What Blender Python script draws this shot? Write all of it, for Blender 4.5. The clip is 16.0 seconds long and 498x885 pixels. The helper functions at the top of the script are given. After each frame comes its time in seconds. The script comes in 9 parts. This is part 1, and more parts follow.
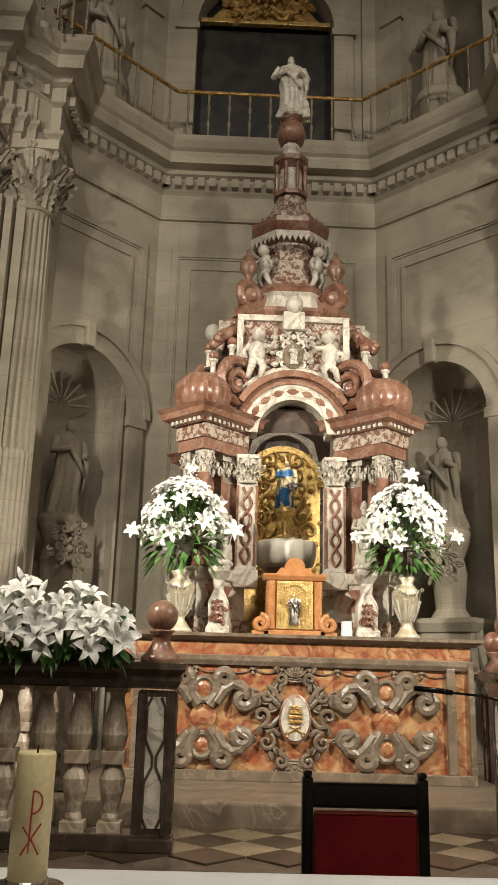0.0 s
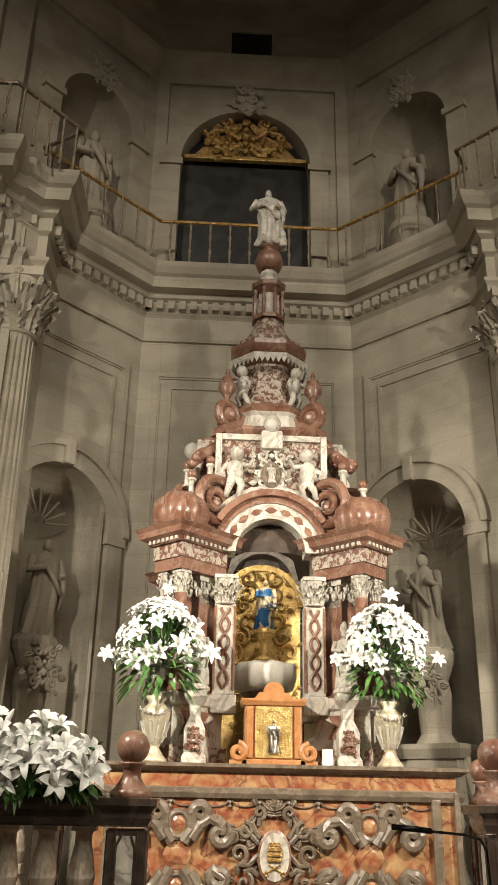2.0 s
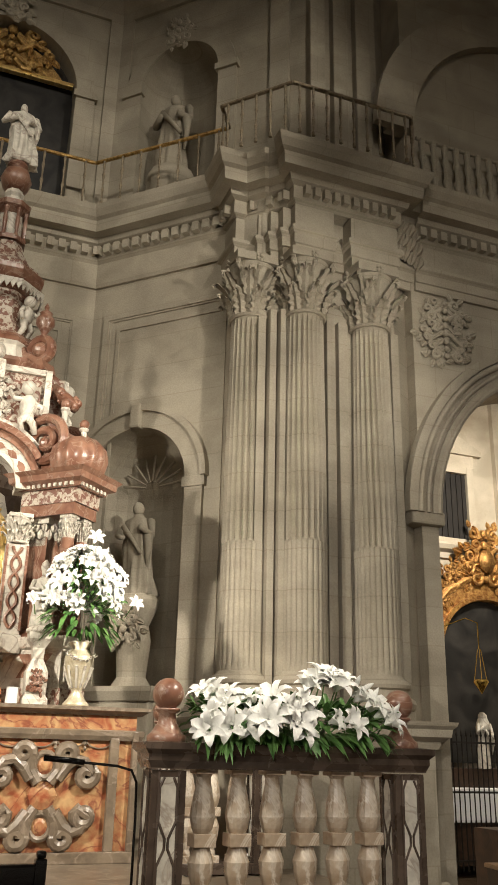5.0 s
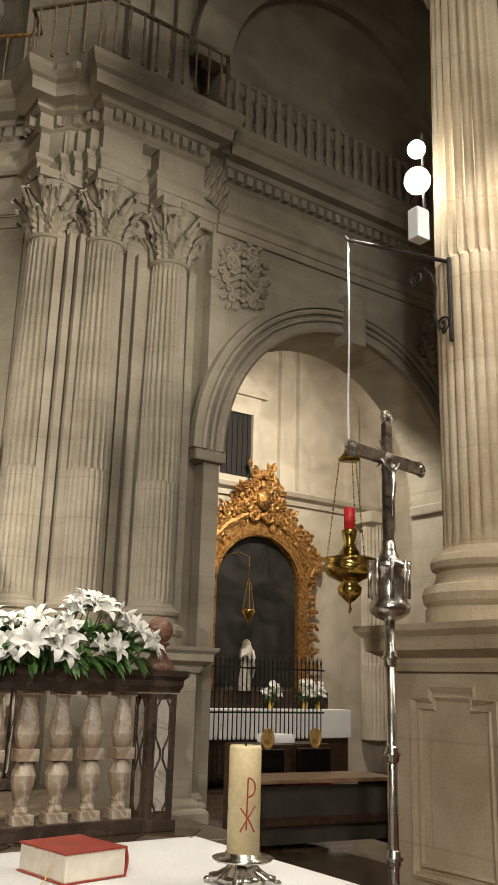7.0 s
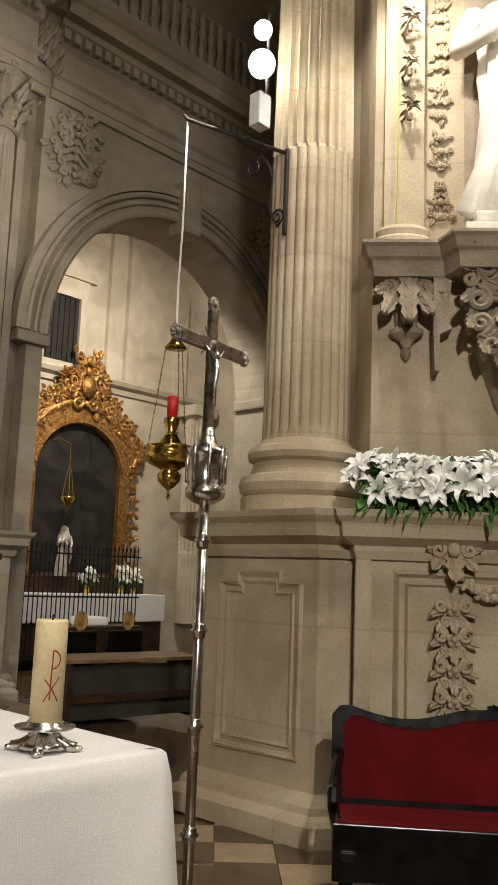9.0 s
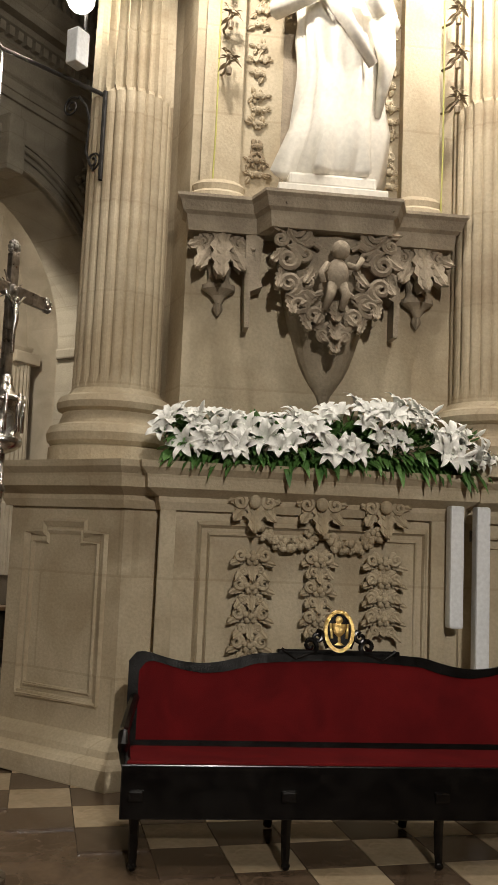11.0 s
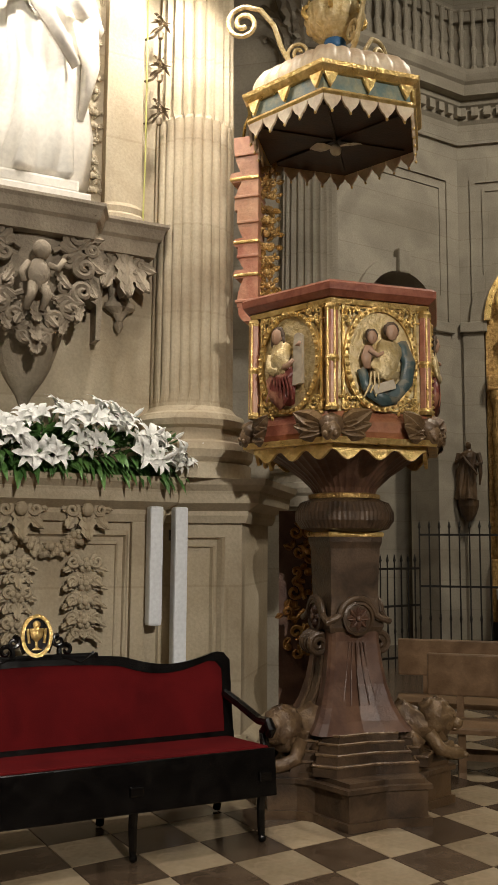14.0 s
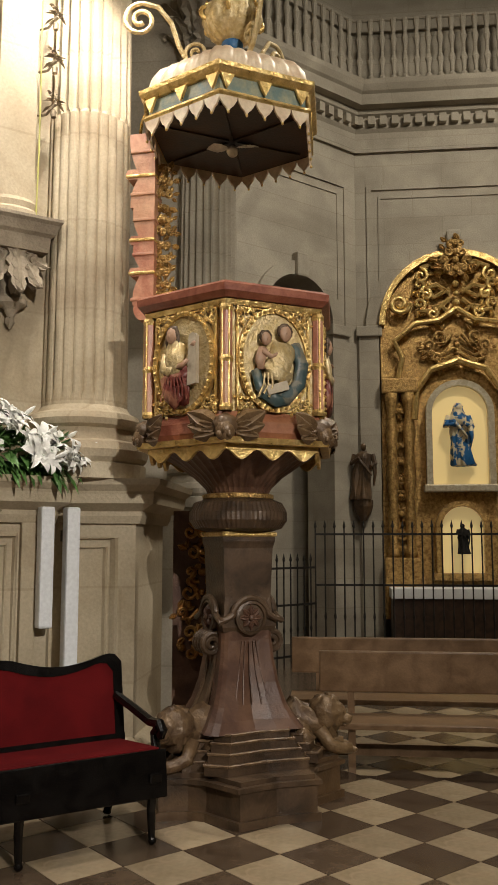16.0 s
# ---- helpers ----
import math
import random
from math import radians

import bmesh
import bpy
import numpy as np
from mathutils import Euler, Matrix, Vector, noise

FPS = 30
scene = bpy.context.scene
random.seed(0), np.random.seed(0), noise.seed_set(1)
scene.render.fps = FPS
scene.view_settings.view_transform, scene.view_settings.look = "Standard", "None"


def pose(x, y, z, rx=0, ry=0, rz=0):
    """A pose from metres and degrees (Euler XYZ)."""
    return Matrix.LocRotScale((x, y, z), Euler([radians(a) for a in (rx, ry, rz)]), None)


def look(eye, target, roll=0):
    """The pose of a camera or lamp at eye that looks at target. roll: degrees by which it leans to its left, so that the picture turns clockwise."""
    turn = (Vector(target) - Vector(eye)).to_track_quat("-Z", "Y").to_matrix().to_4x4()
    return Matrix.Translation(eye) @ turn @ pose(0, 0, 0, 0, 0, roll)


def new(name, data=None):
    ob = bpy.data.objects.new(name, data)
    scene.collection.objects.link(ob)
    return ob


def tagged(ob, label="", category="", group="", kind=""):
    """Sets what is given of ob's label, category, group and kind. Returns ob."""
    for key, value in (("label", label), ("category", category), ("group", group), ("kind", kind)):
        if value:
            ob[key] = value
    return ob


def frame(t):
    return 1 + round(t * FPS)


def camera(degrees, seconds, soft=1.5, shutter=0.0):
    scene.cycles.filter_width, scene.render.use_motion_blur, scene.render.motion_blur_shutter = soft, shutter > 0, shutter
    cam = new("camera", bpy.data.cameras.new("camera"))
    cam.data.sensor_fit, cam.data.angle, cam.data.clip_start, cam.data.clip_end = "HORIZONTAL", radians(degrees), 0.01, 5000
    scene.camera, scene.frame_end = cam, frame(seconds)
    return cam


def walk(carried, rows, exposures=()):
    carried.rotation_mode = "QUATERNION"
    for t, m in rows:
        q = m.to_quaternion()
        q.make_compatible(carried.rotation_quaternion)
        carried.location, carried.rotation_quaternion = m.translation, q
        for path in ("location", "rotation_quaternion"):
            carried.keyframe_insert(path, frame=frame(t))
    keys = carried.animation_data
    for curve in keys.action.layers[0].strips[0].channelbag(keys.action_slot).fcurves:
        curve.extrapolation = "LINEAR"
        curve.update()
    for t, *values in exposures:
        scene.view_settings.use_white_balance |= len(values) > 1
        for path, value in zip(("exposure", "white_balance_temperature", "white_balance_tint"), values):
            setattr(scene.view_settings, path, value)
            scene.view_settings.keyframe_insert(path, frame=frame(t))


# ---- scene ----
cam = camera(32.4, 16.0)
PATH = [
    (0, (-0.689, 0.234, 1.584), (-0.638, 2.164, 2.103), 1.6),
    (0.5, (-0.67, 0.218, 1.613), (-0.625, 2.13, 2.199), 1.4),
    (1, (-0.673, 0.223, 1.618), (-0.634, 2.108, 2.285), 1.5),
    (1.5, (-0.656, 0.212, 1.631), (-0.607, 2.073, 2.363), 1.3),
    (2, (-0.625, 0.218, 1.629), (-0.547, 2.061, 2.401), 1.2),
    (2.5, (-0.583, 0.222, 1.628), (-0.457, 2.052, 2.424), 1.5),
    (3, (-0.509, 0.239, 1.617), (-0.325, 2.061, 2.421), 1.8),
    (3.5, (-0.446, 0.259, 1.601), (-0.185, 2.077, 2.394), 2.0),
    (4, (-0.419, 0.271, 1.596), (-0.048, 2.082, 2.359), 1.8),
    (4.5, (-0.409, 0.291, 1.583), (0.108, 2.084, 2.303), 1.4),
    (5, (-0.384, 0.312, 1.577), (0.281, 2.071, 2.258), 1.4),
    (5.2, (-0.378, 0.305, 1.578), (0.343, 2.047, 2.245), 1.4),
    (7.3, (-0.34, 0.097, 1.551), (0.807, 1.653, 2.065), 1.6),
    (7.5, (-0.335, 0.104, 1.546), (0.84, 1.645, 2.04), 1.6),
    (8, (-0.323, 0.115, 1.532), (0.939, 1.607, 1.959), 1.8),
    (8.5, (-0.311, 0.12, 1.525), (1.043, 1.549, 1.883), 2.0),
    (9, (-0.305, 0.118, 1.523), (1.138, 1.468, 1.834), 2.2),
    (9.5, (-0.301, 0.118, 1.523), (1.22, 1.386, 1.805), 2.3),
    (11.8, (-0.237, -0.075, 1.523), (1.543, 0.814, 1.73), 1.9),
    (12, (-0.24, -0.054, 1.521), (1.562, 0.789, 1.73), 1.7),
    (12.5, (-0.242, -0.083, 1.525), (1.603, 0.66, 1.734), 1.3),
    (13, (-0.245, -0.088, 1.516), (1.638, 0.548, 1.734), 0.9),
    (13.5, (-0.26, -0.123, 1.529), (1.654, 0.411, 1.751), 0.6),
    (14, (-0.26, -0.122, 1.528), (1.678, 0.314, 1.761), 0.4),
    (14.5, (-0.258, -0.131, 1.527), (1.695, 0.229, 1.765), 0.3),
    (15, (-0.254, -0.135, 1.527), (1.709, 0.17, 1.763), 0.3),
    (15.5, (-0.252, -0.153, 1.524), (1.718, 0.1, 1.76), 0.1),
    (16, (-0.248, -0.163, 1.525), (1.727, 0.046, 1.76), 0.0),
]
walk(cam, [(row[0], look(*row[1:])) for row in PATH], [(0.0, -0.12), (2.5, 0.08), (5.0, 0.15), (7.5, 0.06), (8.5, -0.05), (9.5, -0.1), (12.0, -0.28), (13.0, -0.22), (14.5, -0.04), (16.0, 0.06)])
# ---- light ----
world = bpy.data.worlds.new("world")
world.use_nodes = True
world.node_tree.nodes["Background"].inputs[0].default_value = (1.0, 0.86, 0.66, 1)
world.node_tree.nodes["Background"].inputs[1].default_value = 0.006
scene.world = world
scene.view_settings.exposure = 0.0


def lamp(name, kind, at, aim, watts, colour, size=0.2, cone=60.0, blend=0.4):
    data = bpy.data.lights.new(name, kind)
    data.energy, data.color = watts, colour
    if kind == "SPOT":
        data.spot_size, data.spot_blend, data.shadow_soft_size = radians(cone), blend, size
    elif kind == "AREA":
        data.shape, data.size = "DISK", size
    else:
        data.shadow_soft_size = size
    ob = new(name, data)
    ob.matrix_world = look(at, aim)
    return ob


WARM = (1.0, 0.91, 0.76)
PALE = (1.0, 0.92, 0.82)
# floodlights on the front piers, aimed at the altar
lamp("flood_right", "SPOT", (3.95, 4.4, 5.2), (0.3, 9.0, 2.7), 2050, WARM, 0.15, 79, 1.0)
lamp("flood_left", "SPOT", (-3.95, 4.4, 5.2), (0.2, 9.0, 2.7), 2250, WARM, 0.15, 79, 1.0)
# the second bulb of each floodlight, turned to the far piers
for side in (-1, 1):
    lamp("pier_flood", "SPOT", (side * 3.95, 4.2, 5.4), (side * 3.9, 9.5, 6.6), 640, WARM, 0.08, 52, 0.7)
# unseen spots added high on both sides to brighten the upper apse
for side in (-1, 1):
    lamp("apse_fill_spot", "SPOT", (side * 4.6, 0.4, 12.6), (side * 1.2, 11.5, 8.6), 1500, WARM, 0.2, 56, 1.0)
# floodlights beside the marble statue
BAYM = Matrix(((0.617, 0.787, 0, 4.02), (-0.787, 0.617, 0, 3.2), (0, 0, 1, 0), (0, 0, 0, 1)))
lamp("statue_flood_a", "SPOT", BAYM @ Vector((0.1, -0.75, 5.7)), BAYM @ Vector((0.7, 0, 4.2)), 190, PALE, 0.08, 120, 0.6)
lamp("statue_flood_b", "SPOT", BAYM @ Vector((1.9, -0.75, 5.6)), BAYM @ Vector((1.5, 0, 4.2)), 190, PALE, 0.08, 120, 0.6)
# the lit shrine inside the tabernacle
lamp("shrine_lamp", "POINT", (0.0, 9.45, 4.3), (0, 10, 3), 14, WARM, 0.05)
# unseen fill lights added high up, for the floor and the altar table
lamp("crossing_fill", "AREA", (0.0, -1.5, 12.5), (0.5, 2.0, 0.0), 310, WARM, 2.5)
lamp("table_fill", "SPOT", (-0.6, -0.6, 12.6), (0.0, 3.4, 0.9), 2000, WARM, 0.2, 34, 0.7)
# unseen fill from behind, added to brighten the right pier and pulpit
lamp("back_fill", "SPOT", (-4.2, -4.6, 5.4), (4.3, 2.5, 3.1), 2450, PALE, 0.12, 62, 0.9)
# unseen fill added over the nave for the chapel wall and pews
lamp("nave_fill", "AREA", (9.0, -4.0, 11.0), (10.0, -2.0, 0.0), 480, WARM, 1.5)
# unseen fill added under the aisle vault to brighten its altarpiece
lamp("aisle_fill", "AREA", (8.6, 10.9, 7.3), (9.4, 13.6, 2.5), 310, WARM, 0.6)
# ---- materials ----
def mat(name, a, b, scale=6.0, rough=0.6, metal=0.0, bump=0.15, fine=60.0, veins=None, vein_scale=2.5, stain=None,
        island=0.0, coat=0.0, distort=0.6, spread=(0.35, 0.65), courses=0.0, streak=1.0):
    """Two colours mixed by a wide and a fine noise, with veins, stains and relief; island: brightness change from piece to piece."""
    m = bpy.data.materials.new(name)
    m.use_nodes = True
    nt = m.node_tree
    n, l = nt.nodes, nt.links
    p = n["Principled BSDF"]
    tc = n.new("ShaderNodeTexCoord")
    co = tc.outputs["Object"]
    n1 = n.new("ShaderNodeTexNoise")
    n1.inputs["Scale"].default_value, n1.inputs["Detail"].default_value = scale, 6
    n1.inputs["Distortion"].default_value = distort
    l.new(co, n1.inputs["Vector"])
    n2 = n.new("ShaderNodeTexNoise")
    n2.inputs["Scale"].default_value, n2.inputs["Detail"].default_value = fine, 3
    l.new(co, n2.inputs["Vector"])
    mr = n.new("ShaderNodeMapRange")
    mr.inputs[1].default_value, mr.inputs[2].default_value = spread
    l.new(n1.outputs[0], mr.inputs[0])
    mix = n.new("ShaderNodeMix")
    mix.data_type = "RGBA"
    mix.inputs[6].default_value, mix.inputs[7].default_value = (*a, 1), (*b, 1)
    l.new(mr.outputs[0], mix.inputs[0])
    col = mix.outputs[2]
    if veins:
        nv = n.new("ShaderNodeTexNoise")
        nv.inputs["Scale"].default_value, nv.inputs["Detail"].default_value, nv.inputs["Distortion"].default_value = vein_scale, 8, 1.6
        l.new(co, nv.inputs["Vector"])
        ab = n.new("ShaderNodeMath")
        ab.operation = "SUBTRACT"
        ab.inputs[1].default_value = 0.5
        l.new(nv.outputs[0], ab.inputs[0])
        ab2 = n.new("ShaderNodeMath")
        ab2.operation = "ABSOLUTE"
        l.new(ab.outputs[0], ab2.inputs[0])
        vr = n.new("ShaderNodeMapRange")
        vr.inputs[1].default_value, vr.inputs[2].default_value, vr.inputs[3].default_value, vr.inputs[4].default_value = 0.0, 0.035, 1.0, 0.0
        l.new(ab2.outputs[0], vr.inputs[0])
        mv = n.new("ShaderNodeMix")
        mv.data_type = "RGBA"
        mv.inputs[7].default_value = (*veins, 1)
        l.new(col, mv.inputs[6])
        l.new(vr.outputs[0], mv.inputs[0])
        col = mv.outputs[2]
    if stain:
        ns = n.new("ShaderNodeTexNoise")
        ns.inputs["Scale"].default_value, ns.inputs["Detail"].default_value = 0.9, 5
        mp = n.new("ShaderNodeMapping")
        mp.inputs["Scale"].default_value = (1 / streak, 1 / streak, streak)
        l.new(co, mp.inputs["Vector"])
        l.new(mp.outputs[0], ns.inputs["Vector"])
        sr = n.new("ShaderNodeMapRange")
        sr.inputs[1].default_value, sr.inputs[2].default_value, sr.inputs[4].default_value = 0.5, 0.75, 0.6
        l.new(ns.outputs[0], sr.inputs[0])
        ms = n.new("ShaderNodeMix")
        ms.data_type = "RGBA"
        ms.inputs[7].default_value = (*stain, 1)
        l.new(col, ms.inputs[6])
        l.new(sr.outputs[0], ms.inputs[0])
        col = ms.outputs[2]
    joint = None
    if courses:
        sx = n.new("ShaderNodeSeparateXYZ")
        l.new(co, sx.inputs[0])
        ad = n.new("ShaderNodeMath")
        l.new(sx.outputs[0], ad.inputs[0])
        l.new(sx.outputs[1], ad.inputs[1])
        cb = n.new("ShaderNodeCombineXYZ")
        l.new(ad.outputs[0], cb.inputs[0])
        l.new(sx.outputs[2], cb.inputs[1])
        br = n.new("ShaderNodeTexBrick")
        br.inputs["Color1"].default_value, br.inputs["Color2"].default_value, br.inputs["Mortar"].default_value = (1, 1, 1, 1), (0.94, 0.93, 0.915, 1), (0.86, 0.845, 0.82, 1)
        br.inputs["Scale"].default_value, br.inputs["Mortar Size"].default_value = 1.0, 0.008
        br.inputs["Brick Width"].default_value, br.inputs["Row Height"].default_value = courses * 2.1, courses
        l.new(cb.outputs[0], br.inputs["Vector"])
        mj = n.new("ShaderNodeMix")
        mj.data_type, mj.blend_type = "RGBA", "MULTIPLY"
        mj.inputs[0].default_value = 1.0
        l.new(col, mj.inputs[6])
        l.new(br.outputs["Color"], mj.inputs[7])
        col = mj.outputs[2]
    # fine grain
    hv = n.new("ShaderNodeHueSaturation")
    gr = n.new("ShaderNodeMapRange")
    gr.inputs[3].default_value, gr.inputs[4].default_value = 0.8, 1.2
    l.new(n2.outputs[0], gr.inputs[0])
    val = gr.outputs[0]
    if island:
        oi = n.new("ShaderNodeObjectInfo")
        orr = n.new("ShaderNodeMapRange")
        orr.inputs[3].default_value, orr.inputs[4].default_value = 1 - island, 1 + island
        l.new(oi.outputs["Random"], orr.inputs[0])
        mu = n.new("ShaderNodeMath")
        mu.operation = "MULTIPLY"
        l.new(val, mu.inputs[0])
        l.new(orr.outputs[0], mu.inputs[1])
        val = mu.outputs[0]
    l.new(val, hv.inputs["Value"])
    l.new(col, hv.inputs["Color"])
    l.new(hv.outputs[0], p.inputs["Base Color"])
    rr = n.new("ShaderNodeMapRange")
    rr.inputs[3].default_value, rr.inputs[4].default_value = max(0.03, rough - 0.1), min(1, rough + 0.12)
    l.new(n1.outputs[0], rr.inputs[0])
    l.new(rr.outputs[0], p.inputs["Roughness"])
    p.inputs["Metallic"].default_value = metal
    p.inputs["Coat Weight"].default_value = coat
    if bump:
        add = n.new("ShaderNodeMath")
        l.new(n1.outputs[0], add.inputs[0])
        l.new(n2.outputs[0], add.inputs[1])
        bp = n.new("ShaderNodeBump")
        bp.inputs["Strength"].default_value, bp.inputs["Distance"].default_value = bump, 0.02
        l.new(add.outputs[0], bp.inputs["Height"])
        l.new(bp.outputs[0], p.inputs["Normal"])
    return m


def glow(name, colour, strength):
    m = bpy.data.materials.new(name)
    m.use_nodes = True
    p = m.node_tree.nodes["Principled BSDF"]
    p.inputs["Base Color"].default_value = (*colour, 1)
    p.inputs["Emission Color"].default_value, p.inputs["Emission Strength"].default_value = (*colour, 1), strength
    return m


STONE = mat("limestone", (0.32, 0.285, 0.225), (0.44, 0.395, 0.315), 1.3, 0.8, 0, 0.2, 45, stain=(0.22, 0.19, 0.145), courses=0.48, streak=1.9)
STONE_WARM = mat("pier_limestone", (0.40, 0.325, 0.215), (0.54, 0.465, 0.335), 1.8, 0.75, 0, 0.16, 50, stain=(0.20, 0.135, 0.075), courses=0.62, streak=1.7)
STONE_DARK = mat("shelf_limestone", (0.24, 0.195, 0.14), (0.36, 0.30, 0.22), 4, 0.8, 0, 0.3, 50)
PLASTER = mat("white_plaster", (0.62, 0.60, 0.55), (0.72, 0.70, 0.65), 1.5, 0.85, 0, 0.15, 40, stain=(0.48, 0.44, 0.38))
WHITE_MARBLE = mat("white_marble", (0.46, 0.43, 0.37), (0.64, 0.60, 0.52), 7, 0.5, 0, 0.15, 30, veins=(0.34, 0.29, 0.24))
RED_MARBLE = mat("red_jasper", (0.15, 0.062, 0.038), (0.28, 0.15, 0.10), 5, 0.32, 0, 0.08, 25, veins=(0.30, 0.20, 0.15), vein_scale=4.0, coat=0.1)
PINK_MARBLE = mat("carved_red_white_marble", (0.17, 0.075, 0.05), (0.45, 0.39, 0.32), 19, 0.4, 0, 0.4, 60, spread=(0.46, 0.54))
BRECCIA = mat("orange_breccia", (0.29, 0.085, 0.04), (0.46, 0.29, 0.14), 9, 0.32, 0, 0.05, 30, veins=(0.20, 0.06, 0.035), coat=0.15)
GREY_MARBLE = mat("grey_brown_marble", (0.125, 0.095, 0.068), (0.20, 0.155, 0.11), 6, 0.35, 0, 0.05, 40, veins=(0.24, 0.19, 0.145))
DARK_MARBLE = mat("dark_brown_marble", (0.045, 0.032, 0.025), (0.09, 0.065, 0.05), 5, 0.25, 0, 0.05, 40, coat=0.3)
GOLD = mat("gilding", (0.58, 0.38, 0.12), (0.82, 0.60, 0.25), 14, 0.3, 0.7, 0.4, 60)
OLD_GOLD = mat("aged_gilding", (0.28, 0.16, 0.05), (0.60, 0.39, 0.14), 18, 0.36, 0.6, 0.6, 70)
BRASS = mat("polished_brass", (0.60, 0.42, 0.10), (0.72, 0.52, 0.16), 8, 0.16, 1.0, 0.02, 40)
SILVER = mat("worn_silver", (0.50, 0.47, 0.43), (0.66, 0.63, 0.58), 20, 0.22, 1.0, 0.1, 80)
DARK_SILVER = mat("tarnished_silver", (0.20, 0.18, 0.16), (0.40, 0.37, 0.33), 25, 0.3, 1.0, 0.2, 80)
IRON = mat("black_iron", (0.015, 0.013, 0.012), (0.03, 0.026, 0.022), 20, 0.5, 0.4, 0.2, 80)
BLACK_WOOD = mat("black_lacquered_wood", (0.003, 0.0025, 0.0025), (0.006, 0.005, 0.0045), 12, 0.2, 0, 0.04, 60)
DARK_WOOD = mat("dark_walnut", (0.025, 0.014, 0.009), (0.06, 0.032, 0.018), 9, 0.4, 0, 0.1, 60)
BROWN_WOOD = mat("waxed_brown_wood", (0.15, 0.088, 0.045), (0.25, 0.155, 0.085), 7, 0.35, 0, 0.1, 60)
ORANGE_WOOD = mat("orange_marquetry", (0.40, 0.17, 0.06), (0.52, 0.25, 0.10), 12, 0.35, 0, 0.05, 50)
PAINTED_WOOD = mat("worn_red_brown_polychrome", (0.075, 0.036, 0.024), (0.15, 0.08, 0.05), 7, 0.4, 0, 0.15, 60, stain=(0.30, 0.17, 0.06))
PINK_WOOD = mat("salmon_polychrome", (0.38, 0.14, 0.085), (0.52, 0.26, 0.16), 9, 0.4, 0, 0.15, 50, stain=(0.48, 0.36, 0.17))
RIM_RED = mat("brick_red_polychrome", (0.20, 0.055, 0.032), (0.34, 0.12, 0.07), 9, 0.35, 0, 0.15, 50, stain=(0.42, 0.27, 0.11))
VELVET = mat("red_velvet", (0.085, 0.005, 0.006), (0.125, 0.008, 0.009), 4, 0.85, 0, 0.1, 200)
LEATHER = mat("red_leather", (0.30, 0.035, 0.025), (0.40, 0.065, 0.04), 14, 0.42, 0, 0.12, 120)
PAPER = mat("cream_paper", (0.74, 0.69, 0.58), (0.82, 0.77, 0.66), 30, 0.9, 0, 0.15, 260)
LINEN = mat("white_linen", (0.76, 0.765, 0.765), (0.83, 0.835, 0.84), 3, 0.9, 0, 0.12, 180)
WAX = mat("cream_wax", (0.72, 0.60, 0.34), (0.80, 0.69, 0.42), 5, 0.5, 0, 0.03, 60)
RED_INK = mat("red_inlay", (0.30, 0.03, 0.02), (0.36, 0.05, 0.03), 20, 0.5, 0, 0, 60)
TILE_LIGHT = mat("cream_marble_tile", (0.28, 0.215, 0.135), (0.38, 0.305, 0.205), 3, 0.22, 0, 0.04, 30, veins=(0.34, 0.26, 0.17), island=0.15)
TILE_DARK = mat("brown_marble_tile", (0.055, 0.036, 0.023), (0.10, 0.068, 0.044), 4, 0.2, 0, 0.04, 30, veins=(0.09, 0.062, 0.042), island=0.2)
PETAL = mat("white_petal", (0.80, 0.80, 0.76), (0.86, 0.86, 0.82), 8, 0.6, 0, 0.05, 60)
LEAF = mat("green_leaf", (0.05, 0.14, 0.03), (0.14, 0.28, 0.075), 8, 0.45, 0, 0.1, 60)
CANVAS_DARK = mat("dark_oil_painting", (0.006, 0.006, 0.006), (0.032, 0.029, 0.026), 1.8, 0.5, 0, 0.05, 30, distort=1.5)
BLUE_PAINT = mat("blue_polychrome", (0.02, 0.09, 0.22), (0.05, 0.16, 0.34), 8, 0.4, 0, 0.05, 40)
SKIN_PAINT = mat("flesh_polychrome", (0.36, 0.21, 0.13), (0.46, 0.29, 0.19), 8, 0.45, 0, 0.05, 40)
VOID = mat("dark_recess", (0.012, 0.010, 0.009), (0.02, 0.017, 0.015), 4, 0.9, 0, 0, 40)
PLASTIC = mat("white_plastic", (0.74, 0.76, 0.78), (0.78, 0.80, 0.82), 4, 0.5, 0, 0, 40)
POLYCHROME = mat("blue_white_gold_polychrome", (0.02, 0.12, 0.30), (0.70, 0.60, 0.40), 7, 0.4, 0, 0.05, 40, spread=(0.48, 0.52))
PALE_GILT = mat("pale_silver_gilt", (0.50, 0.42, 0.28), (0.66, 0.60, 0.46), 16, 0.35, 0.3, 0.2, 60)
STATUE_MARBLE = mat("statue_marble", (0.66, 0.62, 0.54), (0.74, 0.70, 0.62), 3, 0.5, 0, 0.05, 30)
CABLE = mat("yellow_cable", (0.40, 0.38, 0.10), (0.45, 0.42, 0.12), 5, 0.5, 0, 0, 40)
RUBY = glow("ruby_glass", (0.40, 0.015, 0.015), 0.2)
BULB = glow("lit_bulb", (1.0, 0.95, 0.85), 30.0)
LIMEWOOD = mat("dark_bronze_polychrome", (0.05, 0.032, 0.02), (0.115, 0.072, 0.042), 8, 0.36, 0.1, 0.2, 60, stain=(0.26, 0.15, 0.06))
TEAL = mat("blue_green_polychrome", (0.13, 0.20, 0.19), (0.30, 0.30, 0.20), 14, 0.4, 0, 0.1, 60)
CREAM_GILT = mat("cream_and_gilt_ground", (0.50, 0.36, 0.15), (0.66, 0.53, 0.30), 22, 0.4, 0.3, 0.4, 60)
